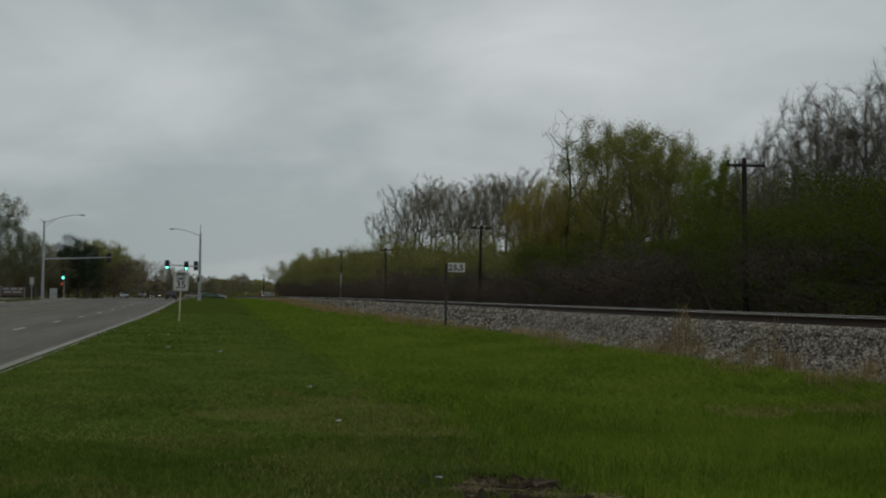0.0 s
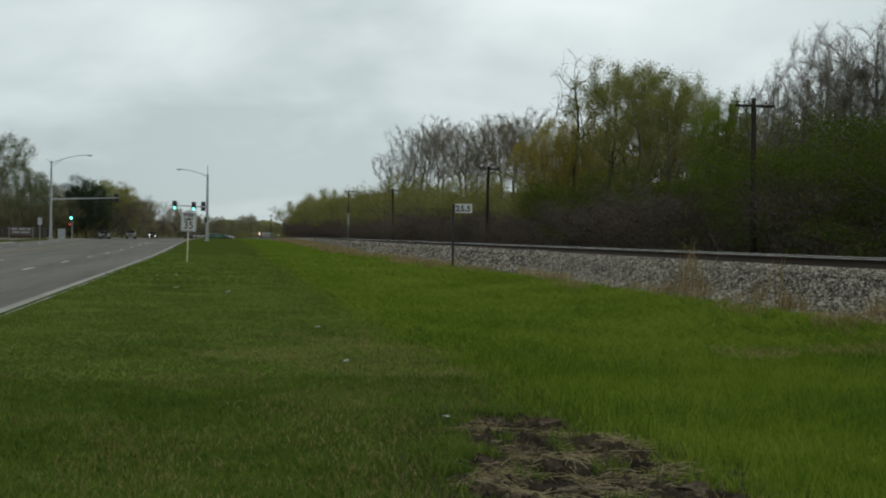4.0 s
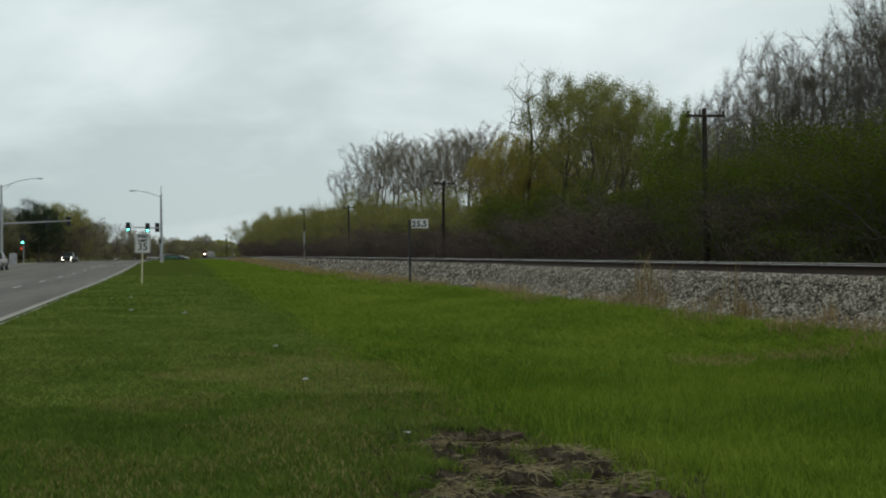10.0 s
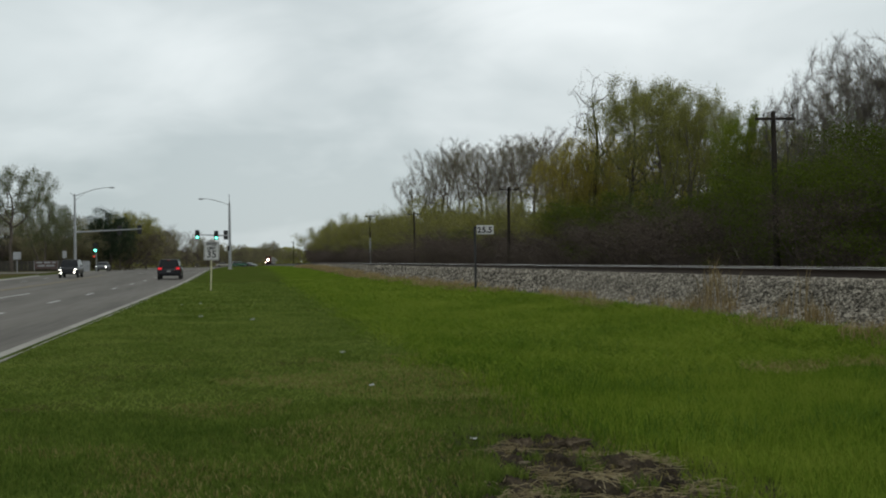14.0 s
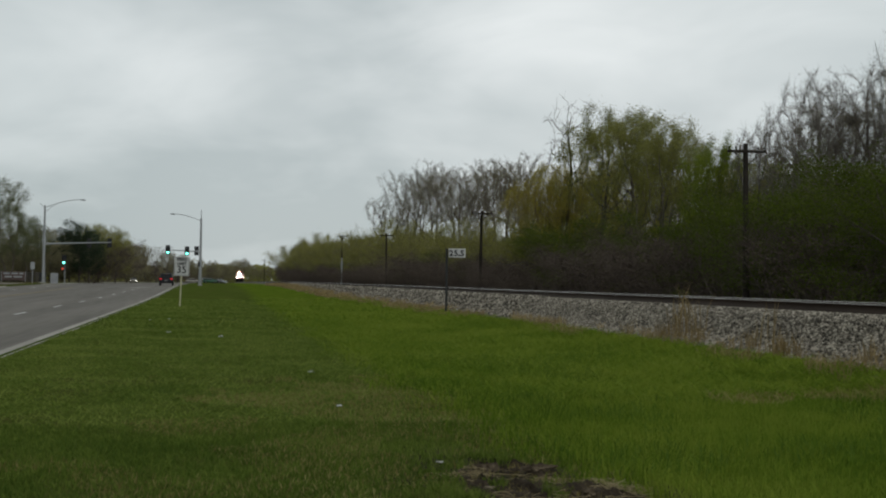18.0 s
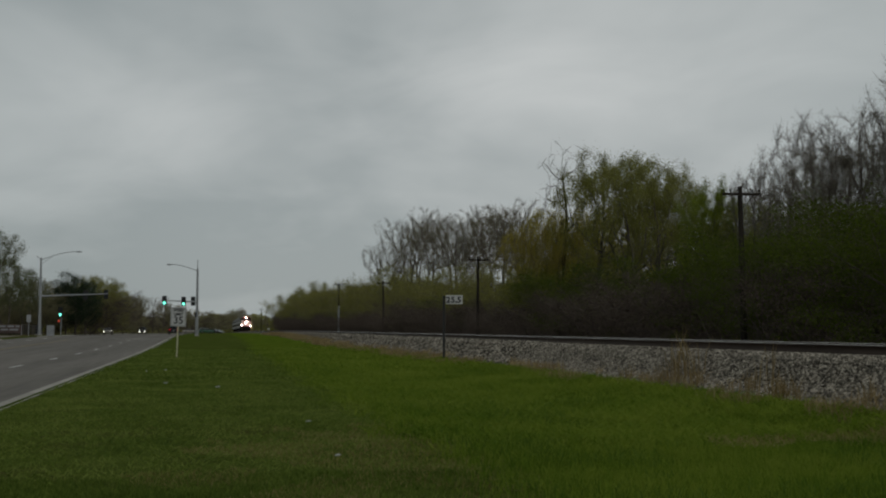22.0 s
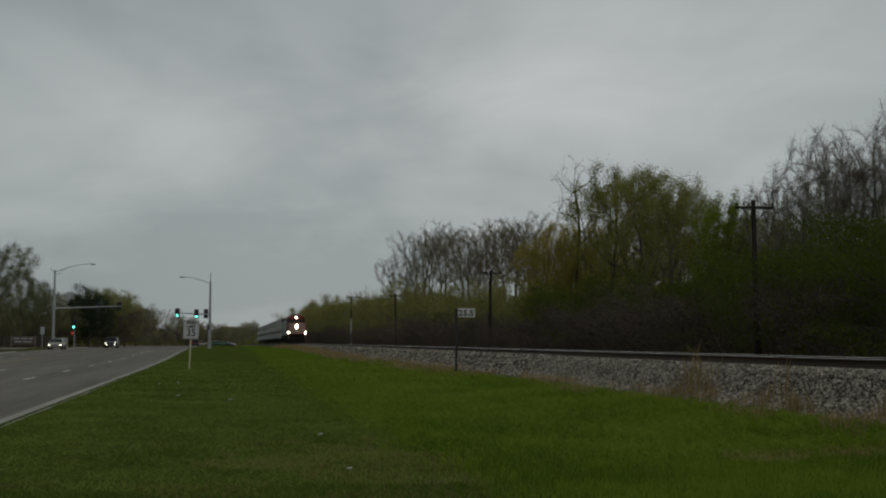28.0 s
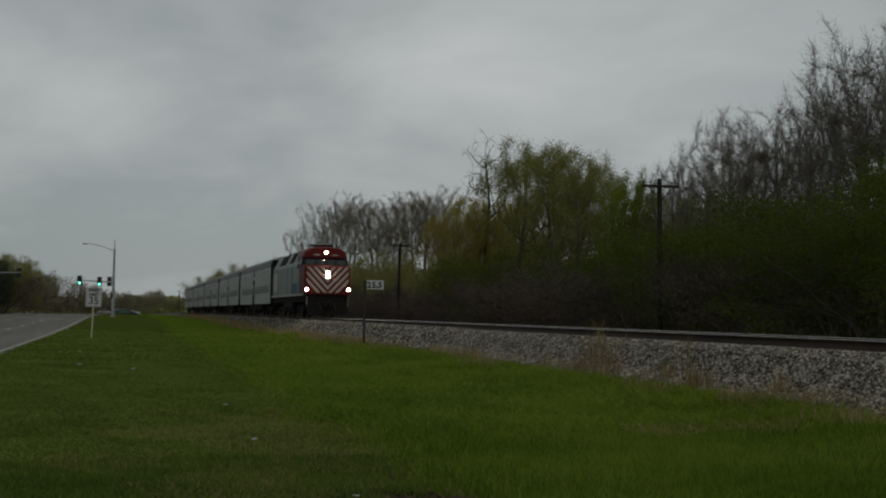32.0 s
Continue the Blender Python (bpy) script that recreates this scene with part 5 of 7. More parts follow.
# ---- cars ----
def car(name, label, paint, kind_, m, lit=True, tail=False, group="cars on the road"):
    """A car with its nose towards -y, resting on z = 0."""
    root = empty(name, m, label, "car", group)
    S = {"sedan": dict(L=4.7, W=0.89, belt=0.92, roof=1.43, hood=0.80, a=1.1, b=2.0, c=3.3, d=4.2, deck=0.96),
         "suv": dict(L=4.7, W=0.93, belt=1.08, roof=1.76, hood=1.02, a=1.05, b=1.65, c=4.35, d=4.62, deck=1.08),
         "van": dict(L=4.9, W=0.97, belt=1.06, roof=1.74, hood=0.98, a=0.75, b=1.75, c=4.45, d=4.82, deck=1.06),
         "pickup": dict(L=5.1, W=0.92, belt=1.12, roof=1.74, hood=1.06, a=1.35, b=1.95, c=3.1, d=3.4, deck=1.10)}[kind_]
    L, W, belt, roof = S["L"], S["W"], S["belt"], S["roof"]
    zb = 0.24 if kind_ == "sedan" else 0.32

    def ring(y, w, top, low):
        k = top - low
        pts = [(-w * 0.84, low), (-w * 0.96, low + 0.10), (-w, low + k * 0.38), (-w * 0.995, low + k * 0.60), (-w * 0.965, low + k * 0.84), (-w * 0.925, top - 0.025), (-w * 0.84, top)]
        pts += [(-x, z) for x, z in reversed(pts)]
        return [(x, y, z) for x, z in pts]

    hood, deck = S["hood"], S["deck"]
    rings = [ring(0.0, W * 0.80, hood - 0.24, zb + 0.06), ring(0.10, W * 0.92, hood - 0.12, zb), ring(0.45, W, hood - 0.05, zb),
             ring(S["a"], W, belt - 0.02, zb), ring(L * 0.5, W * 1.01, belt, zb), ring(S["d"], W, deck if kind_ != "sedan" else deck, zb),
             ring(L - 0.12, W * 0.95, deck - 0.04, zb), ring(L, W * 0.84, deck - 0.16, zb + 0.08)]
    bm = bmesh.new()
    loft(bm, rings)
    bmesh.ops.bevel(bm, geom=[e for e in bm.edges if e.is_boundary], offset=0.02, affect="EDGES")
    body = part("body", bm, paint, root, smooth=True)
    # glazed cabin
    wt, wb = W * 0.70, W * 0.90
    y0, y1, y2, y3 = S["a"], S["b"], S["c"], S["d"]
    bm = bmesh.new()
    mid = [(wb * 0.45 + wt * 0.55 + 0.03), y0 * 0.42 + y1 * 0.58, y3 * 0.42 + y2 * 0.58, belt * 0.38 + roof * 0.62]
    loft(bm, [[(-w * 0.86, ya, z), (w * 0.86, ya, z), (w, ya + 0.12, z), (w, yb - 0.12, z), (w * 0.86, yb, z), (-w * 0.86, yb, z), (-w, yb - 0.12, z), (-w, ya + 0.12, z)]
              for w, ya, yb, z in ((wb, y0, y3, belt - 0.03), (mid[0], mid[1], mid[2], mid[3]), (wt, y1, y2, roof - 0.05))])
    part("window_glass", bm, M_GLASS, root)
    bm = bmesh.new()
    loft(bm, [[(-wt - 0.02, y1 - 0.06, roof - 0.06), (wt + 0.02, y1 - 0.06, roof - 0.06), (wt + 0.02, y2 + 0.06, roof - 0.06), (-wt - 0.02, y2 + 0.06, roof - 0.06)],
              [(-wt * 0.98, y1, roof - 0.02), (wt * 0.98, y1, roof - 0.02), (wt * 0.98, y2, roof - 0.02), (-wt * 0.98, y2, roof - 0.02)],
              [(-wt * 0.8, y1 + 0.12, roof), (wt * 0.8, y1 + 0.12, roof), (wt * 0.8, y2 - 0.12, roof), (-wt * 0.8, y2 - 0.12, roof)]])
    part("roof", bm, paint, root, smooth=True)
    for s in (-1, 1):
        for (ya, yb) in ((y0, y1), (y0 + (y3 - y0) * 0.46, y1 + (y2 - y1) * 0.46), (y3, y2)):
            bm = bmesh.new()
            rod(bm, (s * (wb + 0.005), ya, belt - 0.04), (s * (wt + 0.008), yb, roof - 0.04), 0.04, 0.032, 6)
            part("pillar", bm, paint, root)
        bm = bmesh.new()
        box(bm, s * (W + 0.02), y0 + 0.30, belt - 0.02, s * (W + 0.20), y0 + 0.40, belt + 0.12, 0.03)
        part("mirror", bm, M_BLACK if lit or tail else paint, root)
        bm = bmesh.new()
        box(bm, s * W * 0.67, -0.01, hood - 0.27, s * W * 0.86, 0.13, hood - 0.18, 0.03)
        part("headlight", bm, M_HEADLIT if lit else M_HEADOFF, root, "glowing headlight" if lit else "")
        bm = bmesh.new()
        z = deck - 0.30 if kind_ != "van" else belt - 0.20
        box(bm, s * W * (0.56 if kind_ != "van" else 0.60), L - 0.10, z, s * W * 0.93, L + 0.012, z + (0.15 if kind_ == "sedan" else 0.17), 0.03)
        part("tail_light", bm, M_TAILLIT if tail else M_TAILOFF, root, "glowing red tail light" if tail else "")
        for yw in (0.88, L - 0.98):
            rad = 0.32 if kind_ == "sedan" else 0.36
            bm = bmesh.new()
            rod(bm, (s * (W - 0.20), yw, rad), (s * (W + 0.015), yw, rad), rad, sides=20)
            bmesh.ops.bevel(bm, geom=[e for e in bm.edges if len(e.link_faces) == 2 and e.calc_face_angle(0) > 1], offset=0.03, segments=2, affect="EDGES")
            wheel = part("wheel", bm, M_TYRE, root)
            bm = bmesh.new()
            rod(bm, (s * (W - 0.02), yw, rad), (s * (W + 0.022), yw, rad), rad * 0.62, rad * 0.55, sides=16)
            part("rim", bm, M_RIM, wheel)
            bm = bmesh.new()
            ring0 = [(s * (W + 0.004), yw + (rad + 0.05) * math.cos(a), rad + (rad + 0.05) * math.sin(a)) for a in np.linspace(-0.3, math.pi + 0.3, 14)]
            ring1 = [(s * (W + 0.004), yw + (rad - 0.02) * math.cos(a), rad + (rad - 0.02) * math.sin(a)) for a in np.linspace(-0.3, math.pi + 0.3, 14)]
            loft(bm, [ring0, ring1], caps=False, closed=False)
            part("wheel_arch", bm, M_BLACK, body)
    bm = bmesh.new()
    box(bm, -W * 0.42, -0.015, hood - 0.30, W * 0.42, 0.06, hood - 0.17, 0.01)
    part("grille", bm, M_BLACK if kind_ != "pickup" else M_DEADLAMP, root)
    bm = bmesh.new()
    box(bm, -W * 0.86, -0.06, zb + 0.10, W * 0.86, 0.08, zb + 0.30, 0.04)
    fb = part("front_bumper", bm, paint if kind_ != "pickup" else M_CHROME, root)
    bm = bmesh.new()
    box(bm, -W * 0.88, L - 0.08, zb + 0.10, W * 0.88, L + 0.07, zb + 0.32, 0.04)
    rb = part("rear_bumper", bm, paint if kind_ != "pickup" else M_CHROME, root)
    bm = bmesh.new()
    box(bm, -0.16, L + 0.07, zb + 0.34 if kind_ == "van" else zb + 0.14, 0.16, L + 0.085, zb + 0.46 if kind_ == "van" else zb + 0.26, 0.004)
    part("number_plate", bm, M_PLATE, rb)
    if kind_ == "suv" and lit:
        for s in (-1, 1):
            bm = bmesh.new()
            rod(bm, (s * W * 0.66, -0.075, zb + 0.17), (s * W * 0.66, -0.04, zb + 0.17), 0.065, sides=10)
            part("fog_light", bm, M_HEADLIT, fb, "glowing fog light")
    if kind_ == "van":
        bm = bmesh.new()
        rod(bm, (-0.12, L - 0.1, roof - 0.10), (0.12, L - 0.1, roof - 0.10), 0.02, sides=6)
        part("brake_light", bm, M_TAILOFF, root)
    if kind_ == "pickup":
        bm = bmesh.new()
        box(bm, -W * 0.8, S["d"] + 0.08, deck - 0.02, W * 0.8, L - 0.12, deck + 0.012, 0.004)
        part("load_bed", bm, M_BLACK, root)
    return root


P_WHITE = plain("car_paint_pale_blue", (0.42, 0.46, 0.49), 0.3, spec=0.6, var=0.04)
P_SILVER = plain("car_paint_silver", (0.26, 0.25, 0.24), 0.35, 0.3, var=0.04)
P_BLACK = plain("car_paint_black", (0.010, 0.010, 0.013), 0.3, spec=0.3, var=0.04)
P_GREY = plain("car_paint_grey", (0.075, 0.08, 0.085), 0.3, 0.3, var=0.04)
P_GOLD = plain("car_paint_champagne", (0.30, 0.28, 0.24), 0.3, 0.3, var=0.04)
P_GREEN = plain("car_paint_green", (0.04, 0.13, 0.08), 0.3, var=0.05)

OUT, INN, NEAR = -19.7, -16.2, -5.75
START = pose(0, 0, 0)
CARS = {
    "a": (car("car", "pale blue-white sedan driving with its lamps off", P_WHITE, "sedan", START, False), OUT),
    "b": (car("car", "silver pickup truck driving with its lamps off", P_SILVER, "pickup", START, False), INN),
    "c": (car("car", "black suv driving with headlights on", P_BLACK, "suv", START), INN),
    "d": (car("car", "grey sedan driving with headlights on", P_GREY, "sedan", START), OUT),
    "e": (car("car", "champagne sedan driving with headlights on", P_GOLD, "sedan", START), OUT),
    "f": (car("car", "dark grey suv driving with headlights on", P_GREY, "suv", START), INN),
    "v": (car("car", "black minivan driving away with red tail lights", P_BLACK, "van", START, False, True), NEAR),
    "w": (car("car", "dark sedan driving away ahead", P_BLACK, "sedan", START, False), NEAR),
}
# seconds, metres along the road (front of the car for oncoming ones, rear for those that drive away)
RUN = {
    "a": [(0, 292), (2, 258), (3.5, 229), (6, 180), (7.5, 150), (9, 121), (12, 61), (15, 1), (32, -339)],
    "b": [(0, 306), (2, 273), (3.5, 246), (6, 197), (8, 156), (10, 117), (13, 58), (17, -22), (32, -322)],
    "c": [(0, 402), (2.5, 352), (4, 318), (6, 274), (9, 216), (11, 182), (12.5, 151), (14.5, 108), (18, 36), (32, -250)],
    "d": [(0, 446), (9, 274), (12.5, 207), (14.5, 168), (16.5, 129), (19, 80), (22, 20), (32, -180)],
    "e": [(0, 630), (17, 343), (18.5, 316), (21, 269), (24, 219), (25.5, 194), (28, 152), (29, 136), (32, 85)],
    "f": [(0, 760), (21.5, 330), (24, 278), (25.5, 246), (28, 189), (30, 145), (32, 102)],
    "v": [(0, -180), (10.5, 31), (11.5, 51), (12.5, 71), (13.5, 92), (14.5, 111), (16.5, 144), (19, 186), (20.5, 208), (24, 262), (32, 390)],
    "w": [(0, 196), (3.5, 262), (32, 800)],
}

# parked cars beyond the crossing
for x, y, rz, paint, kd, lab in ((9.5, 398, 80, P_WHITE, "sedan", "white sedan parked beyond the crossing"), (6.0, 380, 100, P_GREEN, "suv", "green suv parked beyond the crossing"),
                                 (1.0, 372, 95, P_GOLD, "sedan", "pale sedan parked beyond the crossing"),
                                 (8.0, 384, 60, P_BLACK, "sedan", "black sedan parked beyond the crossing")):
    car("car", lab, paint, kd, pose(x - 3.0, y, ground_z(x - 3.0, y) - 0.02, 0, 0, rz), False, group="parked cars")


# ---- the train ----
def clip_half(poly, f):
    out = []
    for (p, q) in zip(poly, poly[1:] + poly[:1]):
        a, b = f(p), f(q)
        if a >= 0:
            out.append(p)
        if a * b < 0:
            t = a / (a - b)
            out.append((p[0] + (q[0] - p[0]) * t, p[1] + (q[1] - p[1]) * t))
    return out


def slab(bm, pts, y, thick, mat=0):
    """A flat plate in the x-z plane, its front at y."""
    a = [bm.verts.new((x, y, z)) for x, z in pts]
    b = [bm.verts.new((x, y + thick, z)) for x, z in pts]
    bm.faces.new(a); bm.faces.new(b[::-1])
    for i in range(len(pts)):
        j = (i + 1) % len(pts)
        bm.faces.new((a[i], b[i], b[j], a[j]))


def bogie(root, y, wheels=2, spacing=2.6, rad=0.46):
    for s in (-1, 1):
        bm = bmesh.new()
        half = spacing * (wheels - 1) / 2 + 0.75
        rings = [[(s * 0.98, y + u, z0), (s * 1.12, y + u, z0), (s * 1.12, y + u, z1), (s * 0.98, y + u, z1)]
                 for u, z0, z1 in ((-half, 0.55, 0.78), (-half * 0.6, 0.52, 0.80), (-0.4, 0.30, 0.74), (0.4, 0.30, 0.74), (half * 0.6, 0.52, 0.80), (half, 0.55, 0.78))]
        loft(bm, rings)
        fr = part("bogie_frame", bm, M_UNDER, root)
        for k in range(wheels):
            yw = y + (k - (wheels - 1) / 2) * spacing
            bm = bmesh.new()
            rod(bm, (s * 0.72, yw, rad), (s * 0.86, yw, rad), rad, sides=22)
            rod(bm, (s * 0.70, yw, rad), (s * 0.73, yw, rad), rad + 0.03, sides=22)
            part("wheel", bm, M_RAIL, root)
            bm = bmesh.new()
            box(bm, s * 0.95, yw - 0.16, rad - 0.16, s * 1.18, yw + 0.16, rad + 0.18, 0.03)
            part("axle_box", bm, M_UNDER, fr)


def locomotive():
    root = empty("locomotive", label="red, white and grey diesel passenger locomotive with lit headlights", category="locomotive", group="the train")
    W = 1.55

    def plan(w, front, r=0.16, back=17.0):
        p = []
        for cx, a0 in ((-w + r, math.pi), (w - r, 1.5 * math.pi)):
            p += [(cx + r * math.cos(a), front + r + r * math.sin(a)) for a in np.linspace(a0, a0 + math.pi / 2, 5)]
        return p + [(w, back), (-w, back)]

    # full-width nose below the windscreen
    bm = bmesh.new()
    loft(bm, [[(x, y, z) for x, y in plan(W, f, 0.16, 2.6)] for z, f in ((1.55, 0.02), (1.62, 0.0), (3.30, 0.0), (3.40, 0.10), (3.52, 0.85))])
    nose = part("nose", bm, M_NOSERED, root, "red nose with white chevron stripes")
    for k in range(6):
        a = 0.92 + 0.47 * k
        for s in (-1, 1):
            poly = [(0.0, a), (1.52, a + 1.52 * 1.05), (1.52, a + 0.235 + 1.52 * 1.05), (0.0, a + 0.235)]
            poly = clip_half(clip_half(poly, lambda p: p[1] - 1.66), lambda p: 3.36 - p[1])
            poly = clip_half(poly, lambda p: 1.40 - p[0])
            if len(poly) > 2:
                bm = bmesh.new()
                slab(bm, [(s * x, z) for x, z in poly], -0.008, 0.012)
                part("white_stripe", bm, M_NOSEWHITE, nose)
    # cab front with windscreens
    bm = bmesh.new()
    loft(bm, [[(x, y, z) for x, y in plan(w, f, 0.16, 3.4)] for z, w, f in ((3.36, W, 0.55), (3.46, W, 0.70), (4.02, W * 0.95, 1.10), (4.06, W * 0.95, 1.08))])
    cab = part("cab", bm, M_UNDER, root)
    for x0, x1 in ((-1.38, -0.72), (-0.62, -0.05), (0.05, 0.62), (0.72, 1.38)):
        bm = bmesh.new()
        v = [bm.verts.new(p) for p in ((x0, 0.725, 3.52), (x1, 0.725, 3.52), (x1, 1.03, 3.97), (x0, 1.03, 3.97))]
        v2 = [bm.verts.new((p.co.x, p.co.y + 0.06, p.co.z)) for p in v]
        bm.faces.new(v); bm.faces.new(v2[::-1])
        for i in range(4):
            bm.faces.new((v[i], v2[i], v2[(i + 1) % 4], v[(i + 1) % 4]))
        part("windscreen", bm, M_TRAINGLASS, cab)
    # red rounded cab roof and brow
    bm = bmesh.new()
    rings = []
    for y, s in ((0.92, 0.88), (1.12, 0.97), (1.9, 1.0), (3.4, 1.0)):
        rings.append([(x * s, y, 4.03 + (z - 4.03) * s) for x, z in ((-1.52, 4.03), (-1.52, 4.16), (-1.42, 4.44), (-1.10, 4.68), (-0.5, 4.79), (0.5, 4.79), (1.10, 4.68), (1.42, 4.44), (1.52, 4.16), (1.52, 4.03))])
    loft(bm, rings)
    brow = part("cab_roof", bm, M_NOSERED, root, "rounded red cab roof", smooth=False)
    for x in (-0.62, 0.62):
        bm = bmesh.new()
        box(bm, x - 0.3, 0.90, 4.14, x + 0.3, 0.94, 4.26, 0.01)
        part("number_box", bm, M_BLACK, brow)
        bm = bmesh.new()
        box(bm, x - 0.2, 0.89, 4.17, x + 0.2, 0.903, 4.23)
        part("number_bar", bm, M_NOSEWHITE, brow)
    bm = bmesh.new()
    box(bm, -0.55, 1.45, 4.75, 0.55, 2.1, 4.92, 0.05)
    part("roof_box", bm, M_UNDER, brow)
    for x, y in ((-0.9, 2.1), (-0.7, 2.1)):
        bm = bmesh.new()
        rod(bm, (x, y, 4.84), (x, y - 0.45, 4.86), 0.04, 0.10, 10)
        part("horn", bm, M_UNDER, brow)

    def lamp(x, y, z, r, parent, label):
        bm = bmesh.new()
        rod(bm, (x, y + 0.12, z), (x, y, z), r * 1.35, sides=18)
        h = part("lamp_housing", bm, M_UNDER, parent)
        bm = bmesh.new()
        rod(bm, (x, y + 0.01, z), (x, y - 0.015, z), r, sides=18)
        part("lens", bm, M_TRAINLAMP, h, label)

    lamp(0, 0.82, 4.36, 0.08, brow, "glowing roof headlight")
    lamp(0, -0.03, 2.99, 0.11, nose, "glowing nose headlight")
    lamp(0, -0.03, 2.74, 0.11, nose, "glowing nose headlight")
    lamp(-1.40, -0.05, 1.86, 0.085, nose, "glowing ditch light")
    lamp(1.40, -0.05, 1.86, 0.085, nose, "glowing ditch light")
    # carbody
    bm = bmesh.new()
    prof = [(-1.5, 1.5), (-1.5, 3.55), (-1.42, 3.80), (-1.0, 4.62), (-0.4, 4.76), (0.4, 4.76), (1.0, 4.62), (1.42, 3.80), (1.5, 3.55), (1.5, 1.5)]
    loft(bm, [[(x, y, z) for x, z in prof] for y in (2.4, 16.9)])
    body = part("carbody", bm, M_LOCOGREY, root, "grey carbody with blue panels")
    for s in (-1, 1):
        bm = bmesh.new()
        box(bm, s * 1.5, 0.6, 1.46, s * 1.565, 16.95, 1.60, 0.008)
        part("white_sill", bm, M_NOSEWHITE, body)
        bm = bmesh.new()
        box(bm, s * 1.5, 2.75, 1.62, s * 1.515, 5.9, 2.35, 0.004)
        part("blue_panel", bm, M_LOCOBLUE, body)
        bm = bmesh.new()
        box(bm, s * 1.49, 1.55, 3.48, s * 1.53, 2.25, 3.98, 0.01)
        part("cab_window", bm, M_TRAINGLASS, nose)
        bm = bmesh.new()
        box(bm, s * 1.49, 2.65, 3.40, s * 1.53, 3.2, 3.95, 0.01)
        part("cab_window", bm, M_TRAINGLASS, nose)
        # white flash that slants back over the edge of the cab roof
        bm = bmesh.new()
        v = [bm.verts.new(p) for p in ((s * 1.535, 1.9, 4.05), (s * 1.535, 2.3, 4.05), (s * 1.13, 3.2, 4.69), (s * 1.13, 2.7, 4.69))]
        w = [bm.verts.new((p.co.x - s * 0.03, p.co.y, p.co.z - 0.02)) for p in v]
        bm.faces.new(v); bm.faces.new(w[::-1])
        for i in range(4):
            bm.faces.new((v[i], w[i], w[(i + 1) % 4], v[(i + 1) % 4]))
        part("white_flash", bm, M_NOSEWHITE, brow)
        bm = bmesh.new()
        box(bm, s * 1.548, 2.02, 1.65, s * 1.566, 2.58, 3.6, 0.01)
        part("cab_door", bm, M_LOCOBLUE, nose)
        # screens high on the cowl
        for y0, y1 in ((3.6, 4.6), (6.2, 8.2), (10.2, 13.6)):
            bm = bmesh.new()
            v = [bm.verts.new(p) for p in ((s * 1.41, y0, 3.86), (s * 1.41, y1, 3.86), (s * 1.05, y1, 4.55), (s * 1.05, y0, 4.55))]
            w = [bm.verts.new((p.co.x - s * 0.02, p.co.y, p.co.z - 0.02)) for p in v]
            for q in v:
                q.co.x += s * 0.02; q.co.z += 0.015
            bm.faces.new(v); bm.faces.new(w[::-1])
            for i in range(4):
                bm.faces.new((v[i], w[i], w[(i + 1) % 4], v[(i + 1) % 4]))
            part("intake_screen", bm, M_UNDER, body)
        for k in range(6):
            y0 = 6.2 + 1.7 * k
            bm = bmesh.new()
            box(bm, s * 1.495, y0, 1.75, s * 1.512, y0 + 1.45, 3.3, 0.006)
            part("side_door", bm, M_LOCOGREY, body)
        bm = bmesh.new()
        rod(bm, (s * 1.62, 2.65, 1.5), (s * 1.62, 2.65, 3.2), 0.02, sides=6)
        rod(bm, (s * 1.62, 1.95, 1.5), (s * 1.62, 1.95, 3.2), 0.02, sides=6)
        part("handrail", bm, M_NOSEWHITE, root)
        for z in (0.45, 0.85, 1.2):
            bm = bmesh.new()
            box(bm, s * 1.2, 2.05, z, s * 1.55, 2.6, z + 0.05, 0.006)
            part("step", bm, M_UNDER, root)
    for y in (9.5, 12.0, 14.5):
        bm = bmesh.new()
        rod(bm, (0, y, 4.74), (0, y, 4.86), 0.62, 0.55, 20)
        part("roof_fan", bm, M_UNDER, body)
    bm = bmesh.new()
    box(bm, -1.54, 16.75, 1.2, 1.54, 17.25, 4.5, 0.04)
    part("end_gangway", bm, M_UNDER, root, "black end of the carbody")
    for s in (-1, 1):
        for y0 in (5.95, 8.4, 13.75, 16.2):
            bm = bmesh.new()
            box(bm, s * 1.5, y0, 1.62, s * 1.518, y0 + 0.09, 3.6, 0.004)
            part("side_rib", bm, M_UNDER, body)
        bm = bmesh.new()
        box(bm, s * 1.5, 13.9, 1.9, s * 1.515, 16.1, 3.3, 0.006)
        part("pale_panel", bm, M_NOSEWHITE, body)
    # underframe, tank, plow
    bm = bmesh.new()
    box(bm, -1.4, 0.3, 1.05, 1.4, 16.8, 1.5, 0.02)
    part("underframe", bm, M_UNDER, root)
    bm = bmesh.new()
    loft(bm, [[(-1.35, y, 1.1), (-1.4, y, 0.7), (-1.15, y, 0.32), (1.15, y, 0.32), (1.4, y, 0.7), (1.35, y, 1.1)] for y in (6.4, 10.8)])
    part("fuel_tank", bm, M_UNDER, root)
    bm = bmesh.new()
    loft(bm, [[(-1.42, 0.12, 1.56), (1.42, 0.12, 1.56), (1.42, 0.3, 1.56), (-1.42, 0.3, 1.56)],
              [(-1.42, 0.05, 0.75), (1.42, 0.05, 0.75), (1.42, 0.3, 0.75), (-1.42, 0.3, 0.75)],
              [(-1.32, -0.12, 0.16), (1.32, -0.12, 0.16), (1.32, 0.3, 0.16), (-1.32, 0.3, 0.16)]])
    part("pilot_plow", bm, M_UNDER, root)
    bm = bmesh.new()
    box(bm, -0.16, -0.5, 0.72, 0.16, 0.2, 1.06, 0.05)
    part("coupler", bm, M_UNDER, root)
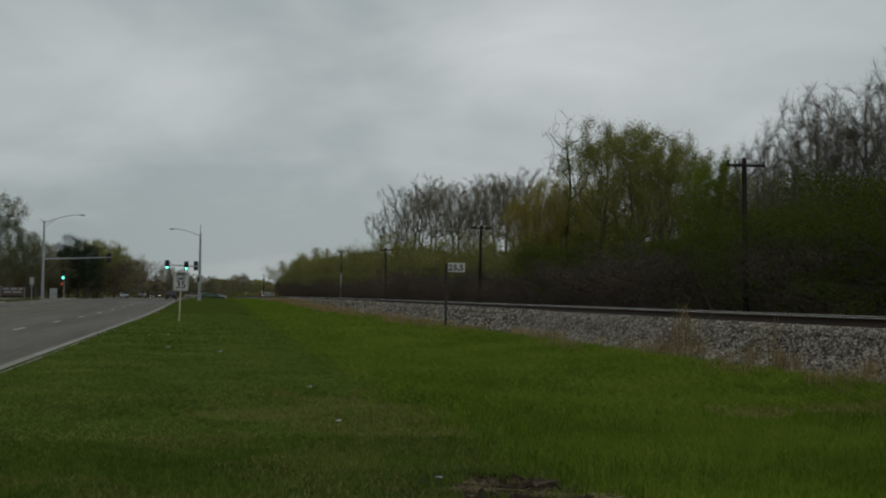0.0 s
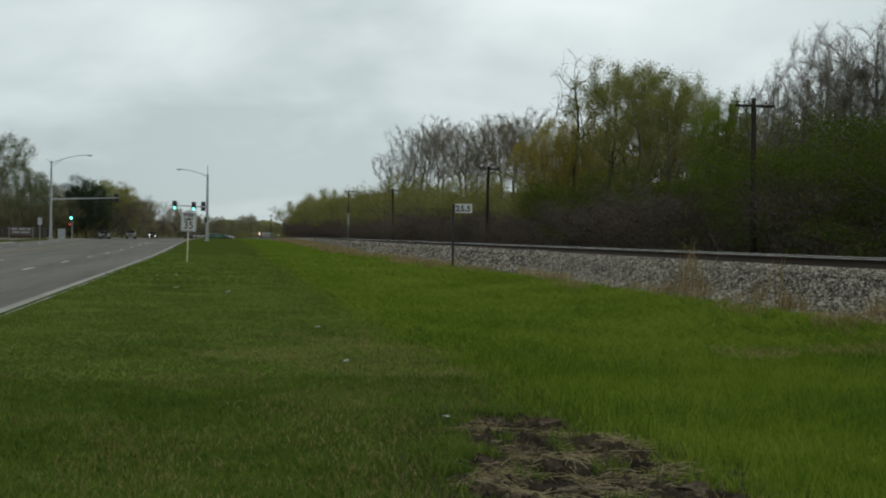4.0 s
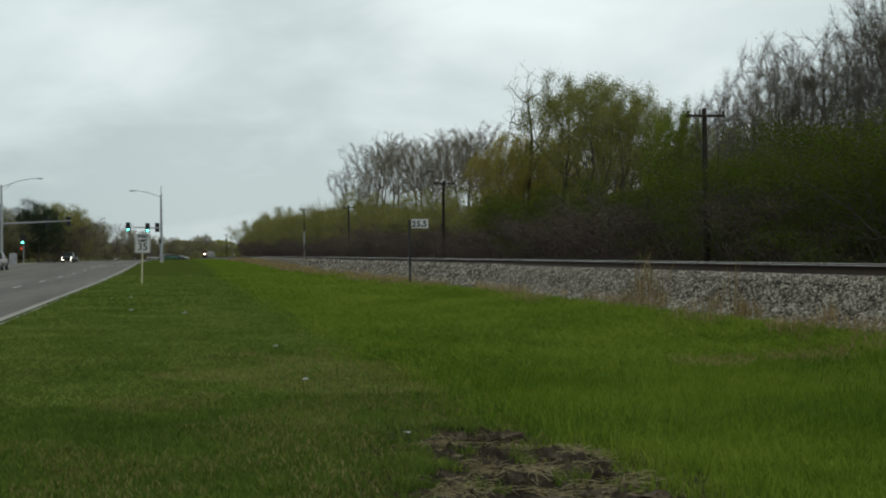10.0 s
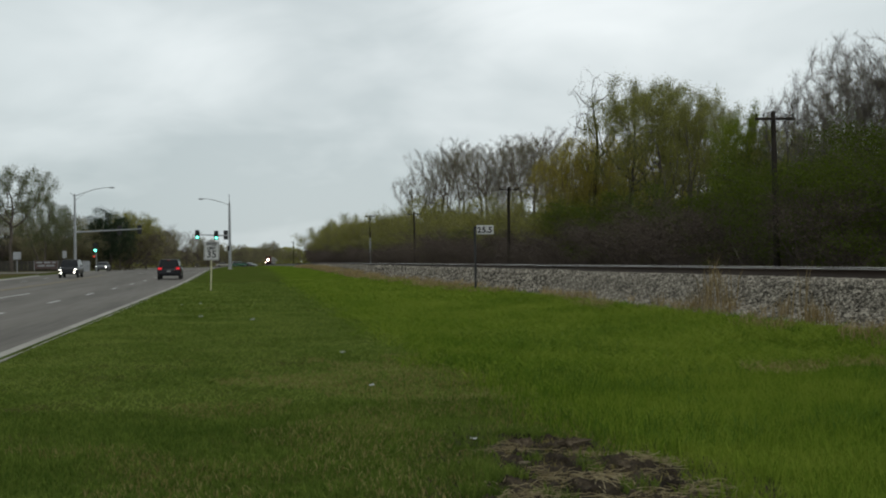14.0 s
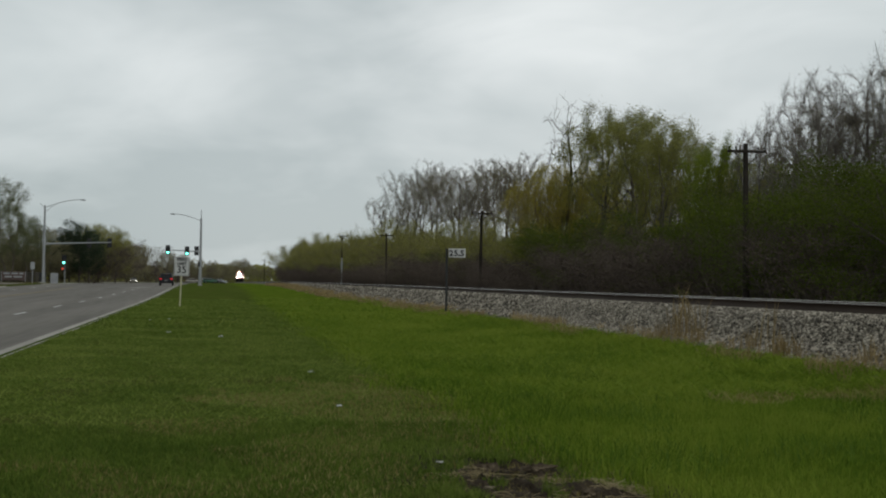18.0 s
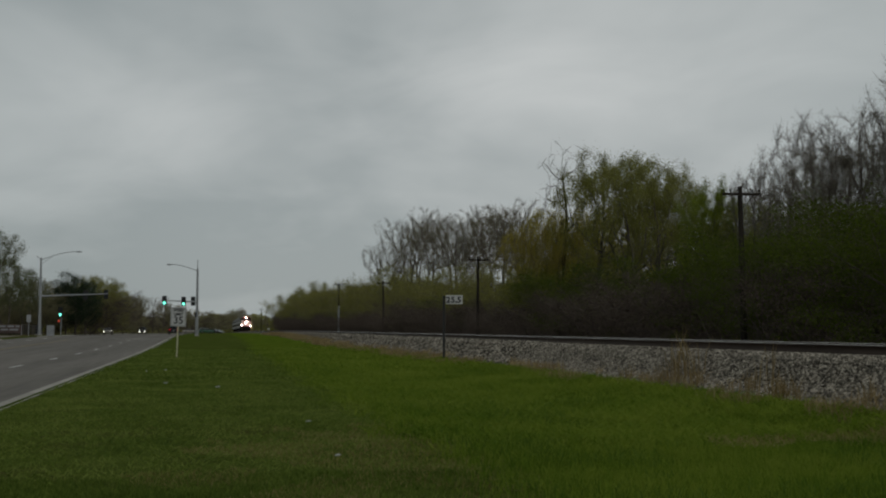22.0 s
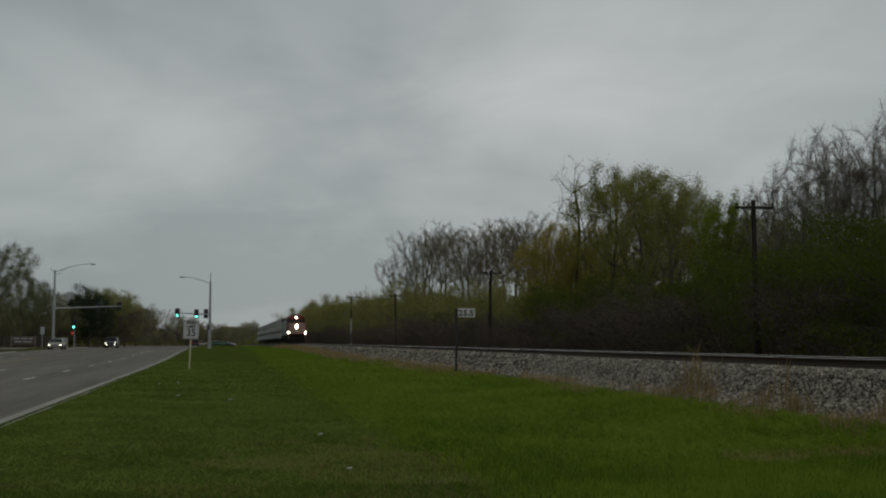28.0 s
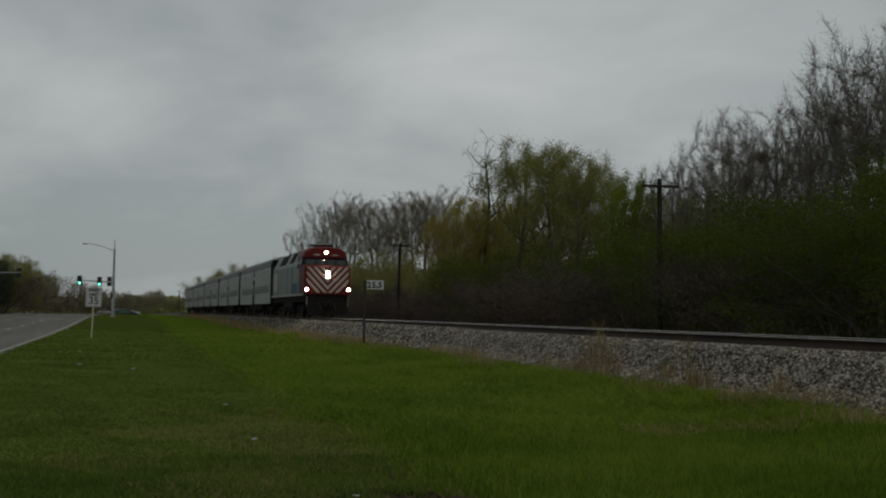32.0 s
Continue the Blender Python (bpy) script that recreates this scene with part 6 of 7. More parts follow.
    for x in (-0.55, 0.42):
        bm = bmesh.new()
        rod(bm, (x, 0.02, 1.0), (x + 0.1, -0.15, 0.55), 0.03, sides=6)
        part("air_hose", bm, M_TYRE, root)
    for s in (-1, 1):
        bm = bmesh.new()
        rod(bm, (s * 1.38, -0.04, 0.8), (s * 1.38, -0.04, 1.4), 0.02, sides=6)
        part("grab_iron", bm, M_NOSEWHITE, root)
    bogie(root, 3.9, 2, 2.74, 0.5)
    bogie(root, 13.2, 2, 2.74, 0.5)
    return root


def coach():
    root = empty("railway_coach", label="two-level stainless steel commuter coach", category="railway coach", group="the train")
    L, W = 25.4, 1.52
    bm = bmesh.new()
    prof = [(-W, 1.0), (-W, 3.95), (-1.42, 4.45), (-1.05, 4.74), (-0.45, 4.88), (0.45, 4.88), (1.05, 4.74), (1.42, 4.45), (W, 3.95), (W, 1.0)]
    loft(bm, [[(x, y, z) for x, z in prof] for y in (0.25, L - 0.25)])
    for f in bm.faces:
        c = f.calc_center_median()
        if c.z > 4.1 and 0.3 < c.y < L - 0.3:
            f.material_index = 1
    body = part("body", bm, [M_STAINLESS, M_ROOFGREY], root, "ribbed stainless steel body")
    for y in (0.0, L - 0.3):
        bm = bmesh.new()
        box(bm, -0.75, y, 1.1, 0.75, y + 0.3, 3.4, 0.05)
        part("gangway", bm, M_UNDER, root)
    for y in (0.22, L - 0.52):
        bm = bmesh.new()
        box(bm, -W - 0.015, y, 1.0, W + 0.015, y + 0.30, 4.3, 0.02)
        part("end_frame", bm, M_UNDER, root)
    win = bmesh.new()
    box(win, -0.012, 0, 0, 0.012, 1.25, 0.62, 0.006)
    wme = bpy.data.meshes.new("window_pane")
    win.to_mesh(wme); win.free()
    wme.materials.append(M_TRAINGLASS)
    up = bmesh.new()
    box(up, -0.012, 0, 0, 0.012, 0.85, 0.42, 0.006)
    ume = bpy.data.meshes.new("window_pane")
    up.to_mesh(ume); up.free()
    ume.materials.append(M_TRAINGLASS)
    rib = bmesh.new()
    box(rib, -0.014, 0.4, -0.02, 0.014, L - 0.4, 0.02, 0.005)
    rme = bpy.data.meshes.new("side_rib")
    rib.to_mesh(rme); rib.free()
    rme.materials.append(M_STAINLESS)
    for s in (-1, 1):
        for half in (0, 1):
            for k in range(7):
                y = 1.7 + 1.43 * k + half * 12.0
                piece("window_pane", wme, body, pose(s * (W + 0.004), y, 1.92))
                piece("window_pane", ume, body, pose(s * (W + 0.004), y + 0.2, 3.36))
        for z in (1.10, 1.24, 1.38, 1.52, 1.66, 2.72, 2.86, 3.0, 3.14):
            piece("side_rib", rme, body, pose(s * (W + 0.006), 0, z))
        bm = bmesh.new()
        box(bm, s * (W - 0.02), 11.85, 0.95, s * (W + 0.02), 13.5, 3.15, 0.01)
        d = part("door", bm, M_UNDER, root, "dark flush centre doorway")
        for y in (11.95, 12.72):
            bm = bmesh.new()
            box(bm, s * (W + 0.01), y, 1.75, s * (W + 0.03), y + 0.66, 2.75, 0.006)
            part("door_glass", bm, M_TRAINGLASS, d)
        bm = bmesh.new()
        box(bm, s * (W - 0.02), 12.2, 3.45, s * (W + 0.015), 12.9, 3.95, 0.01)
        part("vent", bm, M_UNDER, body)
    bm = bmesh.new()
    box(bm, -1.3, 7.6, 0.55, 1.3, 17.8, 1.02, 0.04)
    part("underframe_boxes", bm, M_UNDER, root)
    bogie(root, 3.6)
    bogie(root, L - 3.6)
    return root


LOCO = locomotive()
COACHES = [coach()]
for k in range(4):
    COACHES.append(copy_thing(COACHES[0], pose(0, 0, 0)))


# ---- moving things ----
def motions():
    for key, (ob, lane) in CARS.items():
        away = key in "vw"
        rows = []
        for t, d in RUN[key]:
            z = rise(d) - 0.066
            rows.append((t, pose(lane, d + (4.0 if away else -2.0), z, 0, 0, 180 if away else 0)))
        walk(ob, rows)
    # arc length along the track from its straight, then its curve to the right
    def at(s):
        y = s
        for _ in range(4):
            b = max(0.0, y - 440)
            y = s - b ** 3 / (6 * 5200.0 ** 2)
        b = max(0.0, y - 440)
        return track_x(y), y, math.degrees(math.atan(b / 5200.0))

    offset = 0.0
    for ob, length in [(LOCO, 17.6)] + [(c, 26.0) for c in COACHES]:
        rows = []
        for t in range(33):
            x, y, a = at(75.8 + 30.0 * (32 - t) + offset + length / 2)
            ca = radians(-a)
            rows.append((t, pose(x + math.sin(ca) * length / 2, y - math.cos(ca) * length / 2, RAIL_Z - fall(y), 0, 0, -a)))
        walk(ob, rows)
        offset += length




# ---- grass, soil and small things on the verge ----
def blades(n, x0, x1, y0, y1, h0, h1, w, seed, keep, spread=0.5, bent=True):
    """Grass blades, bent (two quads) or straight (one), scattered over a patch of ground."""
    rng = np.random.default_rng(seed)
    x, y = rng.uniform(x0, x1, n), rng.uniform(y0, y1, n)
    ok = np.array([keep(a, b) for a, b in zip(x, y)])
    x, y = x[ok], y[ok]
    n = len(x)
    z = np.array([terrain(a, b) for a, b in zip(x, y)])
    h = rng.uniform(h0, h1, n)
    a = rng.random(n) * 6.283
    lean = rng.normal(0, spread, (n, 2)) * h[:, None]
    p = np.stack([x, y, z - 0.005], 1)
    side = np.stack([np.cos(a), np.sin(a), 0 * a], 1) * w * rng.uniform(0.6, 1.3, (n, 1))
    mid = p + np.stack([lean[:, 0] * 0.35, lean[:, 1] * 0.35, h * 0.6], 1)
    tip = p + np.stack([lean[:, 0], lean[:, 1], h * rng.uniform(0.75, 1.0, n)], 1)
    if not bent:
        v = np.stack([p - side, p + side, tip + side * 0.2, tip - side * 0.2], 1).reshape(-1, 3)
        return v, np.arange(4 * n).reshape(-1, 4)
    v = np.stack([p - side, p + side, mid + side * 0.8, mid - side * 0.8, tip + side * 0.12, tip - side * 0.12], 1).reshape(-1, 3)
    o = (np.arange(n) * 6)[:, None, None]
    f = (np.array([(0, 1, 2, 3), (3, 2, 4, 5)])[None] + o).reshape(-1, 4)
    return v, f


def terrain(x, y):
    z = ground_z(x, y)
    if KERB_X + 0.2 < x < 10 and y < 80:
        z += 0.05 * noise.noise((x * 0.5, y * 0.4, 0)) + (0.03 if x > 2.6 else 0.012) * noise.noise((x * 2.2, y * 2.0, 5))
    e = soil_e(x, y)
    if e < 1:
        z -= 0.07 * (1 - e) - 0.03 * noise.noise((x * 4, y * 4, 9))
    return z


def soil_e(x, y):
    return ((x - 2.2 - 0.07 * (y - 6.2)) / 0.74) ** 2 + ((y - 6.1) / 3.2) ** 2


def not_soil(x, y):
    return soil_e(x, y) + 1.3 * noise.noise((x * 1.6, y * 1.6, 3)) > 1.0


def edge(y):
    return 2.85 + 0.009 * y + 0.55 * noise.noise((0, y * 0.45, 7)) + random.gauss(0, 0.32)


def in_view(x, y):
    return -0.48 < math.atan2(x, y) - 0.17 < 0.48


def mown(x, y):
    return in_view(x, y) and x < edge(y) and not_soil(x, y)


def lush(x, y):
    if ((x - 7.6) / 1.5) ** 2 + ((y - 14.2) / 0.8) ** 2 + 1.6 * noise.noise((x * 1.2, y * 1.2, 21)) < 0.8 and random.random() < 0.75:
        return False
    return in_view(x, y) and x >= edge(y) and not_soil(x, y)


def dry(x, y):
    return in_view(x, y) and x < edge(y) + 0.2 and noise.noise((x * 0.8, y * 0.8, 11)) + 0.35 * noise.noise((x * 3, y * 3, 2)) + 0.24 * x - 0.25 * max(0, y - 14) / 4 > (0.02 if y < 10 else 0.10)


G_MOWN = leaf_material("mown_grass_blades", [(0.062, 0.104, 0.016), (0.136, 0.188, 0.032), (0.226, 0.272, 0.064)], 0.3, (0.28, 0.72), 0.55)
G_LUSH = leaf_material("lush_grass_blades", [(0.066, 0.126, 0.012), (0.142, 0.212, 0.021), (0.235, 0.292, 0.040)], 0.3, (0.28, 0.72), 0.4)
G_DRY = leaf_material("dry_grass_blades", [(0.165, 0.138, 0.045), (0.275, 0.232, 0.086), (0.43, 0.375, 0.165)])
G_STRAW = leaf_material("pale_straw", [(0.26, 0.21, 0.115), (0.46, 0.385, 0.225), (0.66, 0.57, 0.37)])
for n, box_, hs, w, seed, keep, mat, name, lab in (
        (80000, (-4.0, 3.4, 4.6, 12), (0.025, 0.075), 0.0045, 1, mown, G_MOWN, "mown_grass", "short mown green grass on the verge"),
        (60000, (-3.5, 3.7, 12, 34), (0.03, 0.065), 0.012, 2, mown, G_MOWN, "mown_grass", "short mown green grass on the verge"),
        (60000, (-4.0, 3.4, 4.6, 18), (0.02, 0.07), 0.004, 3, dry, G_DRY, "dry_grass", "dry straw-coloured grass among the green"),
        (95000, (2.0, 10.0, 4.6, 14), (0.05, 0.135), 0.0042, 4, lush, G_LUSH, "lush_grass", "taller lush bright green grass"),
        (60000, (2.2, 10.2, 14, 40), (0.09, 0.20), 0.014, 5, lush, G_LUSH, "lush_grass", "taller lush bright green grass"),
        (26000, (2.2, 10.2, 40, 85), (0.10, 0.22), 0.034, 6, lush, G_LUSH, "lush_grass", "taller lush bright green grass"),
        (20000, (-3.5, 4.2, 34, 80), (0.05, 0.10), 0.03, 7, mown, G_MOWN, "mown_grass", "short mown green grass on the verge")):
    v, f = blades(n, *box_, *hs, w, seed, keep, 0.5 if box_[2] < 10 else 1.7, box_[2] < 10)
    tagged(new(name, np_mesh(name, v, f, [mat])), lab, "grass", kind="stuff")

# longer tufts round the bare soil and along the mown edge
def near_edge(x, y):
    return in_view(x, y) and not_soil(x, y) and abs(x - edge(y) - 0.25) < 0.3 and noise.noise((x * 2, y * 1.3, 4)) > 0.05


# taller blades with the verge's shade patches put into a darker, cooler green
G_SHADE = leaf_material("shade_green_blades", [(0.042, 0.088, 0.010), (0.088, 0.155, 0.020), (0.15, 0.225, 0.040)], 0.3, (0.28, 0.72), 0.5)


def rank(x, y):
    return in_view(x, y) and not_soil(x, y) and x > edge(y) and noise.noise((x * 0.45, y * 0.35, 31)) + 0.3 * noise.noise((x * 1.7, y * 1.5, 33)) > 0.16


v, f = blades(22000, 2.6, 9.6, 5.0, 24, 0.10, 0.20, 0.0045, 63, rank, 0.45)
tagged(new("grass_tufts", np_mesh("grass_tufts", v, f, [G_SHADE])), "ranker grass coloured darker for the shade patches of the lush verge", "grass", kind="stuff")


def hollow(x, y):
    return ((x - 7.6) / 1.5) ** 2 + ((y - 14.2) / 0.8) ** 2 + 1.6 * noise.noise((x * 1.2, y * 1.2, 21)) < 0.8


v, f = blades(5000, 5.5, 9.6, 12.6, 16, 0.04, 0.16, 0.007, 61, hollow, 0.9)
tagged(new("dry_grass", np_mesh("dry_grass", v, f, [G_DRY])), "dry brown grass lying in a hollow of the lush verge", "grass", kind="stuff")
v, f = blades(9000, 2.0, 3.8, 5, 22, 0.14, 0.28, 0.005, 9, near_edge, 0.35)
tagged(new("grass_tufts", np_mesh("grass_tufts", v, f, [G_LUSH])), "longer green grass tufts at the mown edge", "grass", kind="stuff")


# tan dead weeds along the foot of the ballast
def weedy(x, y):
    return noise.noise((x * 0.7, y * 0.45, 6)) + 0.4 * noise.noise((x * 2.5, y * 2.0, 8)) > 0.10


G_WEED = leaf_material("dead_weeds", [(0.16, 0.115, 0.052), (0.28, 0.205, 0.098), (0.42, 0.33, 0.175)])
v, f = blades(15000, 9.3, 10.7, 13, 60, 0.10, 0.36, 0.006, 21, weedy, 0.6)
v2, f2 = blades(22000, 9.0, 11.3, 50, 190, 0.14, 0.42, 0.026, 22, weedy, 0.6, False)
tagged(new("dead_weeds", np_mesh("dead_weeds", np.concatenate([v, v2]), np.concatenate([f, f2 + len(v)]), [G_WEED])), "tan dead weeds along the foot of the ballast", "weeds", kind="stuff")


def weed_clump(x, y, h, n, seed):
    rng = np.random.default_rng(seed)
    v, f = blades(n, x - 0.18, x + 0.18, y - 0.25, y + 0.25, h * 0.5, h, 0.008, seed, lambda a, b: True, 0.16)
    v = v - np.array([x, y, terrain(x, y)])
    ob = new("weed_clump", np_mesh("weed_clump", v, f, [G_WEED]))
    ob.matrix_basis = pose(x, y, terrain(x, y))
    tagged(ob, "tall clump of dry tan weed stalks by the ballast", "weeds", group="tall dry weeds", kind="stuff")


for i, (x, y, h, n) in enumerate(((10.71, 24.90, 1.56, 26), (10.75, 24.37, 1.48, 18), (10.22, 19.75, 1.49, 16), (10.75, 25.39, 1.30, 20), (10.5, 23.4, 0.6, 40), (10.35, 19.6, 0.6, 50), (10.45, 25.4, 0.7, 40), (10.4, 21.0, 0.6, 40), (10.2, 18.9, 0.6, 40), (10.4, 27.5, 0.5, 30), (10.6, 17.0, 0.6, 40), (10.3, 33.0, 0.45, 30), (10.4, 38.5, 0.45, 40))):
    weed_clump(x, y, h, n, 40 + i)


# bare soil: crumbs, dead roots and a few large clods
M_SOIL = material("dark_soil", [(0.014, 0.010, 0.006), (0.068, 0.052, 0.034), (0.17, 0.135, 0.092)], 4.5, 0.95, bump=0.8, bump_scale=30, per_island=0.4)
M_MUD = material("dried_mud", [(0.06, 0.047, 0.031), (0.14, 0.112, 0.076), (0.25, 0.21, 0.15)], 8, 0.95, bump=0.8, bump_scale=40, per_object=0.4)


def crumbs():
    rng = np.random.default_rng(31)
    n = 2600
    x, y = rng.normal(2.3, 0.6, n), rng.uniform(4.4, 9.6, n)
    ok = np.array([not not_soil(a, b) for a, b in zip(x, y)])
    x, y = x[ok], y[ok]
    n = len(x)
    base = np.array([(-1, -1, -1), (1, -1, -1), (1, 1, -1), (-1, 1, -1), (-1, -1, 1), (1, -1, 1), (1, 1, 1), (-1, 1, 1)], float)
    faces = np.array([(0, 3, 2, 1), (4, 5, 6, 7), (0, 1, 5, 4), (1, 2, 6, 5), (2, 3, 7, 6), (3, 0, 4, 7)])
    s = 0.004 + 0.014 * rng.random(n) ** 3
    p = base[None] * rng.uniform(0.4, 1.0, (n, 8, 3)) * s[:, None, None] * np.array([1.3, 1.3, 0.7])
    z = np.array([terrain(a, b) for a, b in zip(x, y)])
    p += np.stack([x, y, z + s * 0.3], 1)[:, None]
    f = faces[None] + (np.arange(n) * 8)[:, None, None]
    tagged(new("soil_crumbs", np_mesh("soil_crumbs", p.reshape(-1, 3), f.reshape(-1, 4), [M_SOIL])), "crumbled dark soil in the bare patch", "soil", kind="stuff")


crumbs()


def soil_top(x, y):
    """Height of the churned soil."""
    e = soil_e(x, y) + 0.9 * noise.noise((x * 1.6, y * 1.6, 3))
    h = 0.05 * noise.noise((x * 4, y * 2.6, 1)) + 0.055 * abs(noise.noise((x * 9, y * 6, 2))) + 0.045 * noise.noise((x * 20, y * 14, 4)) + 0.025 * noise.noise((x * 45, y * 32, 6))
    return terrain(x, y) + 0.012 + h * max(0.0, min(1.0, (1.35 - e) * 2)) - 0.06 * max(0.0, e - 1.15)


def soil_sheet():
    """The churned surface of the bare patch, in fine relief."""
    nx, ny = 130, 260
    V = []
    for j in range(ny + 1):
        for i in range(nx + 1):
            x, y = 0.9 + 2.7 * i / nx, 3.9 + 6.0 * j / ny
            V.append((x, y, soil_top(x, y)))
    F = [(j * (nx + 1) + i, j * (nx + 1) + i + 1, (j + 1) * (nx + 1) + i + 1, (j + 1) * (nx + 1) + i) for j in range(ny) for i in range(nx)]
    ob = new("bare_soil", np_mesh("bare_soil", V, F, [M_SOIL]))
    tagged(ob, "churned bare dark soil in the grass", "soil", kind="structure")


soil_sheet()


def straw_mat(x0, y0, size, seed):
    """A flattened mat of pale dry straw on the soil, its stalks fanned out."""
    rng = random.Random(seed)
    segs = []
    turn = rng.gauss(0, 0.35)
    for k in range(int(40 + 190 * size)):
        x, y = rng.gauss(0, size * 0.75), rng.gauss(0, size * 0.5)
        a = turn + rng.gauss(0, 0.42) + 1.1 * y / size * (1 if x > 0 else -1)
        p = Vector((x, y, soil_top(x0 + x, y0 + y) - soil_top(x0, y0) + 0.003 + rng.random() * 0.03))
        ln = rng.uniform(0.03, 0.07)
        for _ in range(3):
            a += rng.gauss(0, 0.22)
            q = p + Vector((math.cos(a) * ln, math.sin(a) * ln, rng.gauss(-0.003, 0.010)))
            segs.append((p, q, 0.0027, 0.0018))
            p = q
    v, f = tubes(segs, 3)
    ob = new("straw_mat", np_mesh("straw_mat", v, f, [G_STRAW]))
    ob.matrix_basis = pose(x0, y0, soil_top(x0, y0))
    tagged(ob, "flattened mat of pale dry straw on the soil", "straw", group="straw on the bare soil", kind="stuff")


for i, (x, y, size) in enumerate(((2.14, 7.70, 0.20), (2.33, 7.66, 0.24), (2.55, 7.68, 0.18), (1.83, 7.20, 0.17), (1.75, 7.00, 0.14), (2.41, 6.93, 0.20), (2.73, 7.08, 0.16),
                                  (2.84, 7.00, 0.12), (1.45, 6.73, 0.13), (1.89, 6.49, 0.18), (2.56, 8.56, 0.14), (1.96, 8.68, 0.16), (2.99, 8.10, 0.16), (2.17, 6.43, 0.22),
                                  (2.40, 6.50, 0.16), (2.86, 8.43, 0.12), (1.80, 6.42, 0.12), (2.2, 5.9, 0.2), (1.9, 5.6, 0.2), (2.5, 5.6, 0.2))):
    straw_mat(x, y, size, 60 + i)

# green tufts that stand in the bare soil
SOIL_TUFTS = ((1.64, 7.79, 0.34), (2.49, 8.03, 0.13), (1.96, 7.05, 0.16), (1.91, 6.15, 0.12), (2.29, 6.12, 0.20), (2.34, 9.42, 0.25), (1.35, 8.1, 0.35), (2.58, 7.31, 0.14), (1.5, 7.1, 0.2), (2.1, 8.3, 0.12), (1.45, 5.9, 0.2))


def in_tuft(x, y):
    return any(math.hypot(x - a, (y - b) * 0.7) < c * (0.75 + 0.6 * noise.noise((x * 9, y * 7, 13))) for a, b, c in SOIL_TUFTS)


v, f = blades(26000, 1.0, 3.2, 5.2, 9.8, 0.04, 0.12, 0.0042, 77, in_tuft, 0.5)
v[:, 2] += np.repeat([soil_top(a, b) - terrain(a, b) for a, b in v[::6, :2]], 6)
tagged(new("grass_tufts", np_mesh("grass_tufts", v, f, [G_MOWN])), "green tufts growing in the bare soil", "grass", kind="stuff")


def lump(name, x, y, dims, rz, mat, label, seed, category):
    bm = bmesh.new()
    bmesh.ops.create_icosphere(bm, subdivisions=3, radius=1)
    for q in bm.verts:
        d = q.co.normalized()
        k = 0.5 + 0.35 * noise.noise(d * 1.6 + Vector((seed, 0, 0))) + 0.3 * noise.noise(d * 4.5 + Vector((0, seed, 0)))
        q.co = Vector((d.x * dims[0] * k, d.y * dims[1] * k, max(-0.4, d.z) * dims[2] * 1.5 * k))
    ob = part(name, bm, mat)
    ob.matrix_basis = pose(x, y, soil_top(x, y) + dims[2] * 0.2, 0, 0, rz)
    tagged(ob, label, category, group="clods on the bare soil")


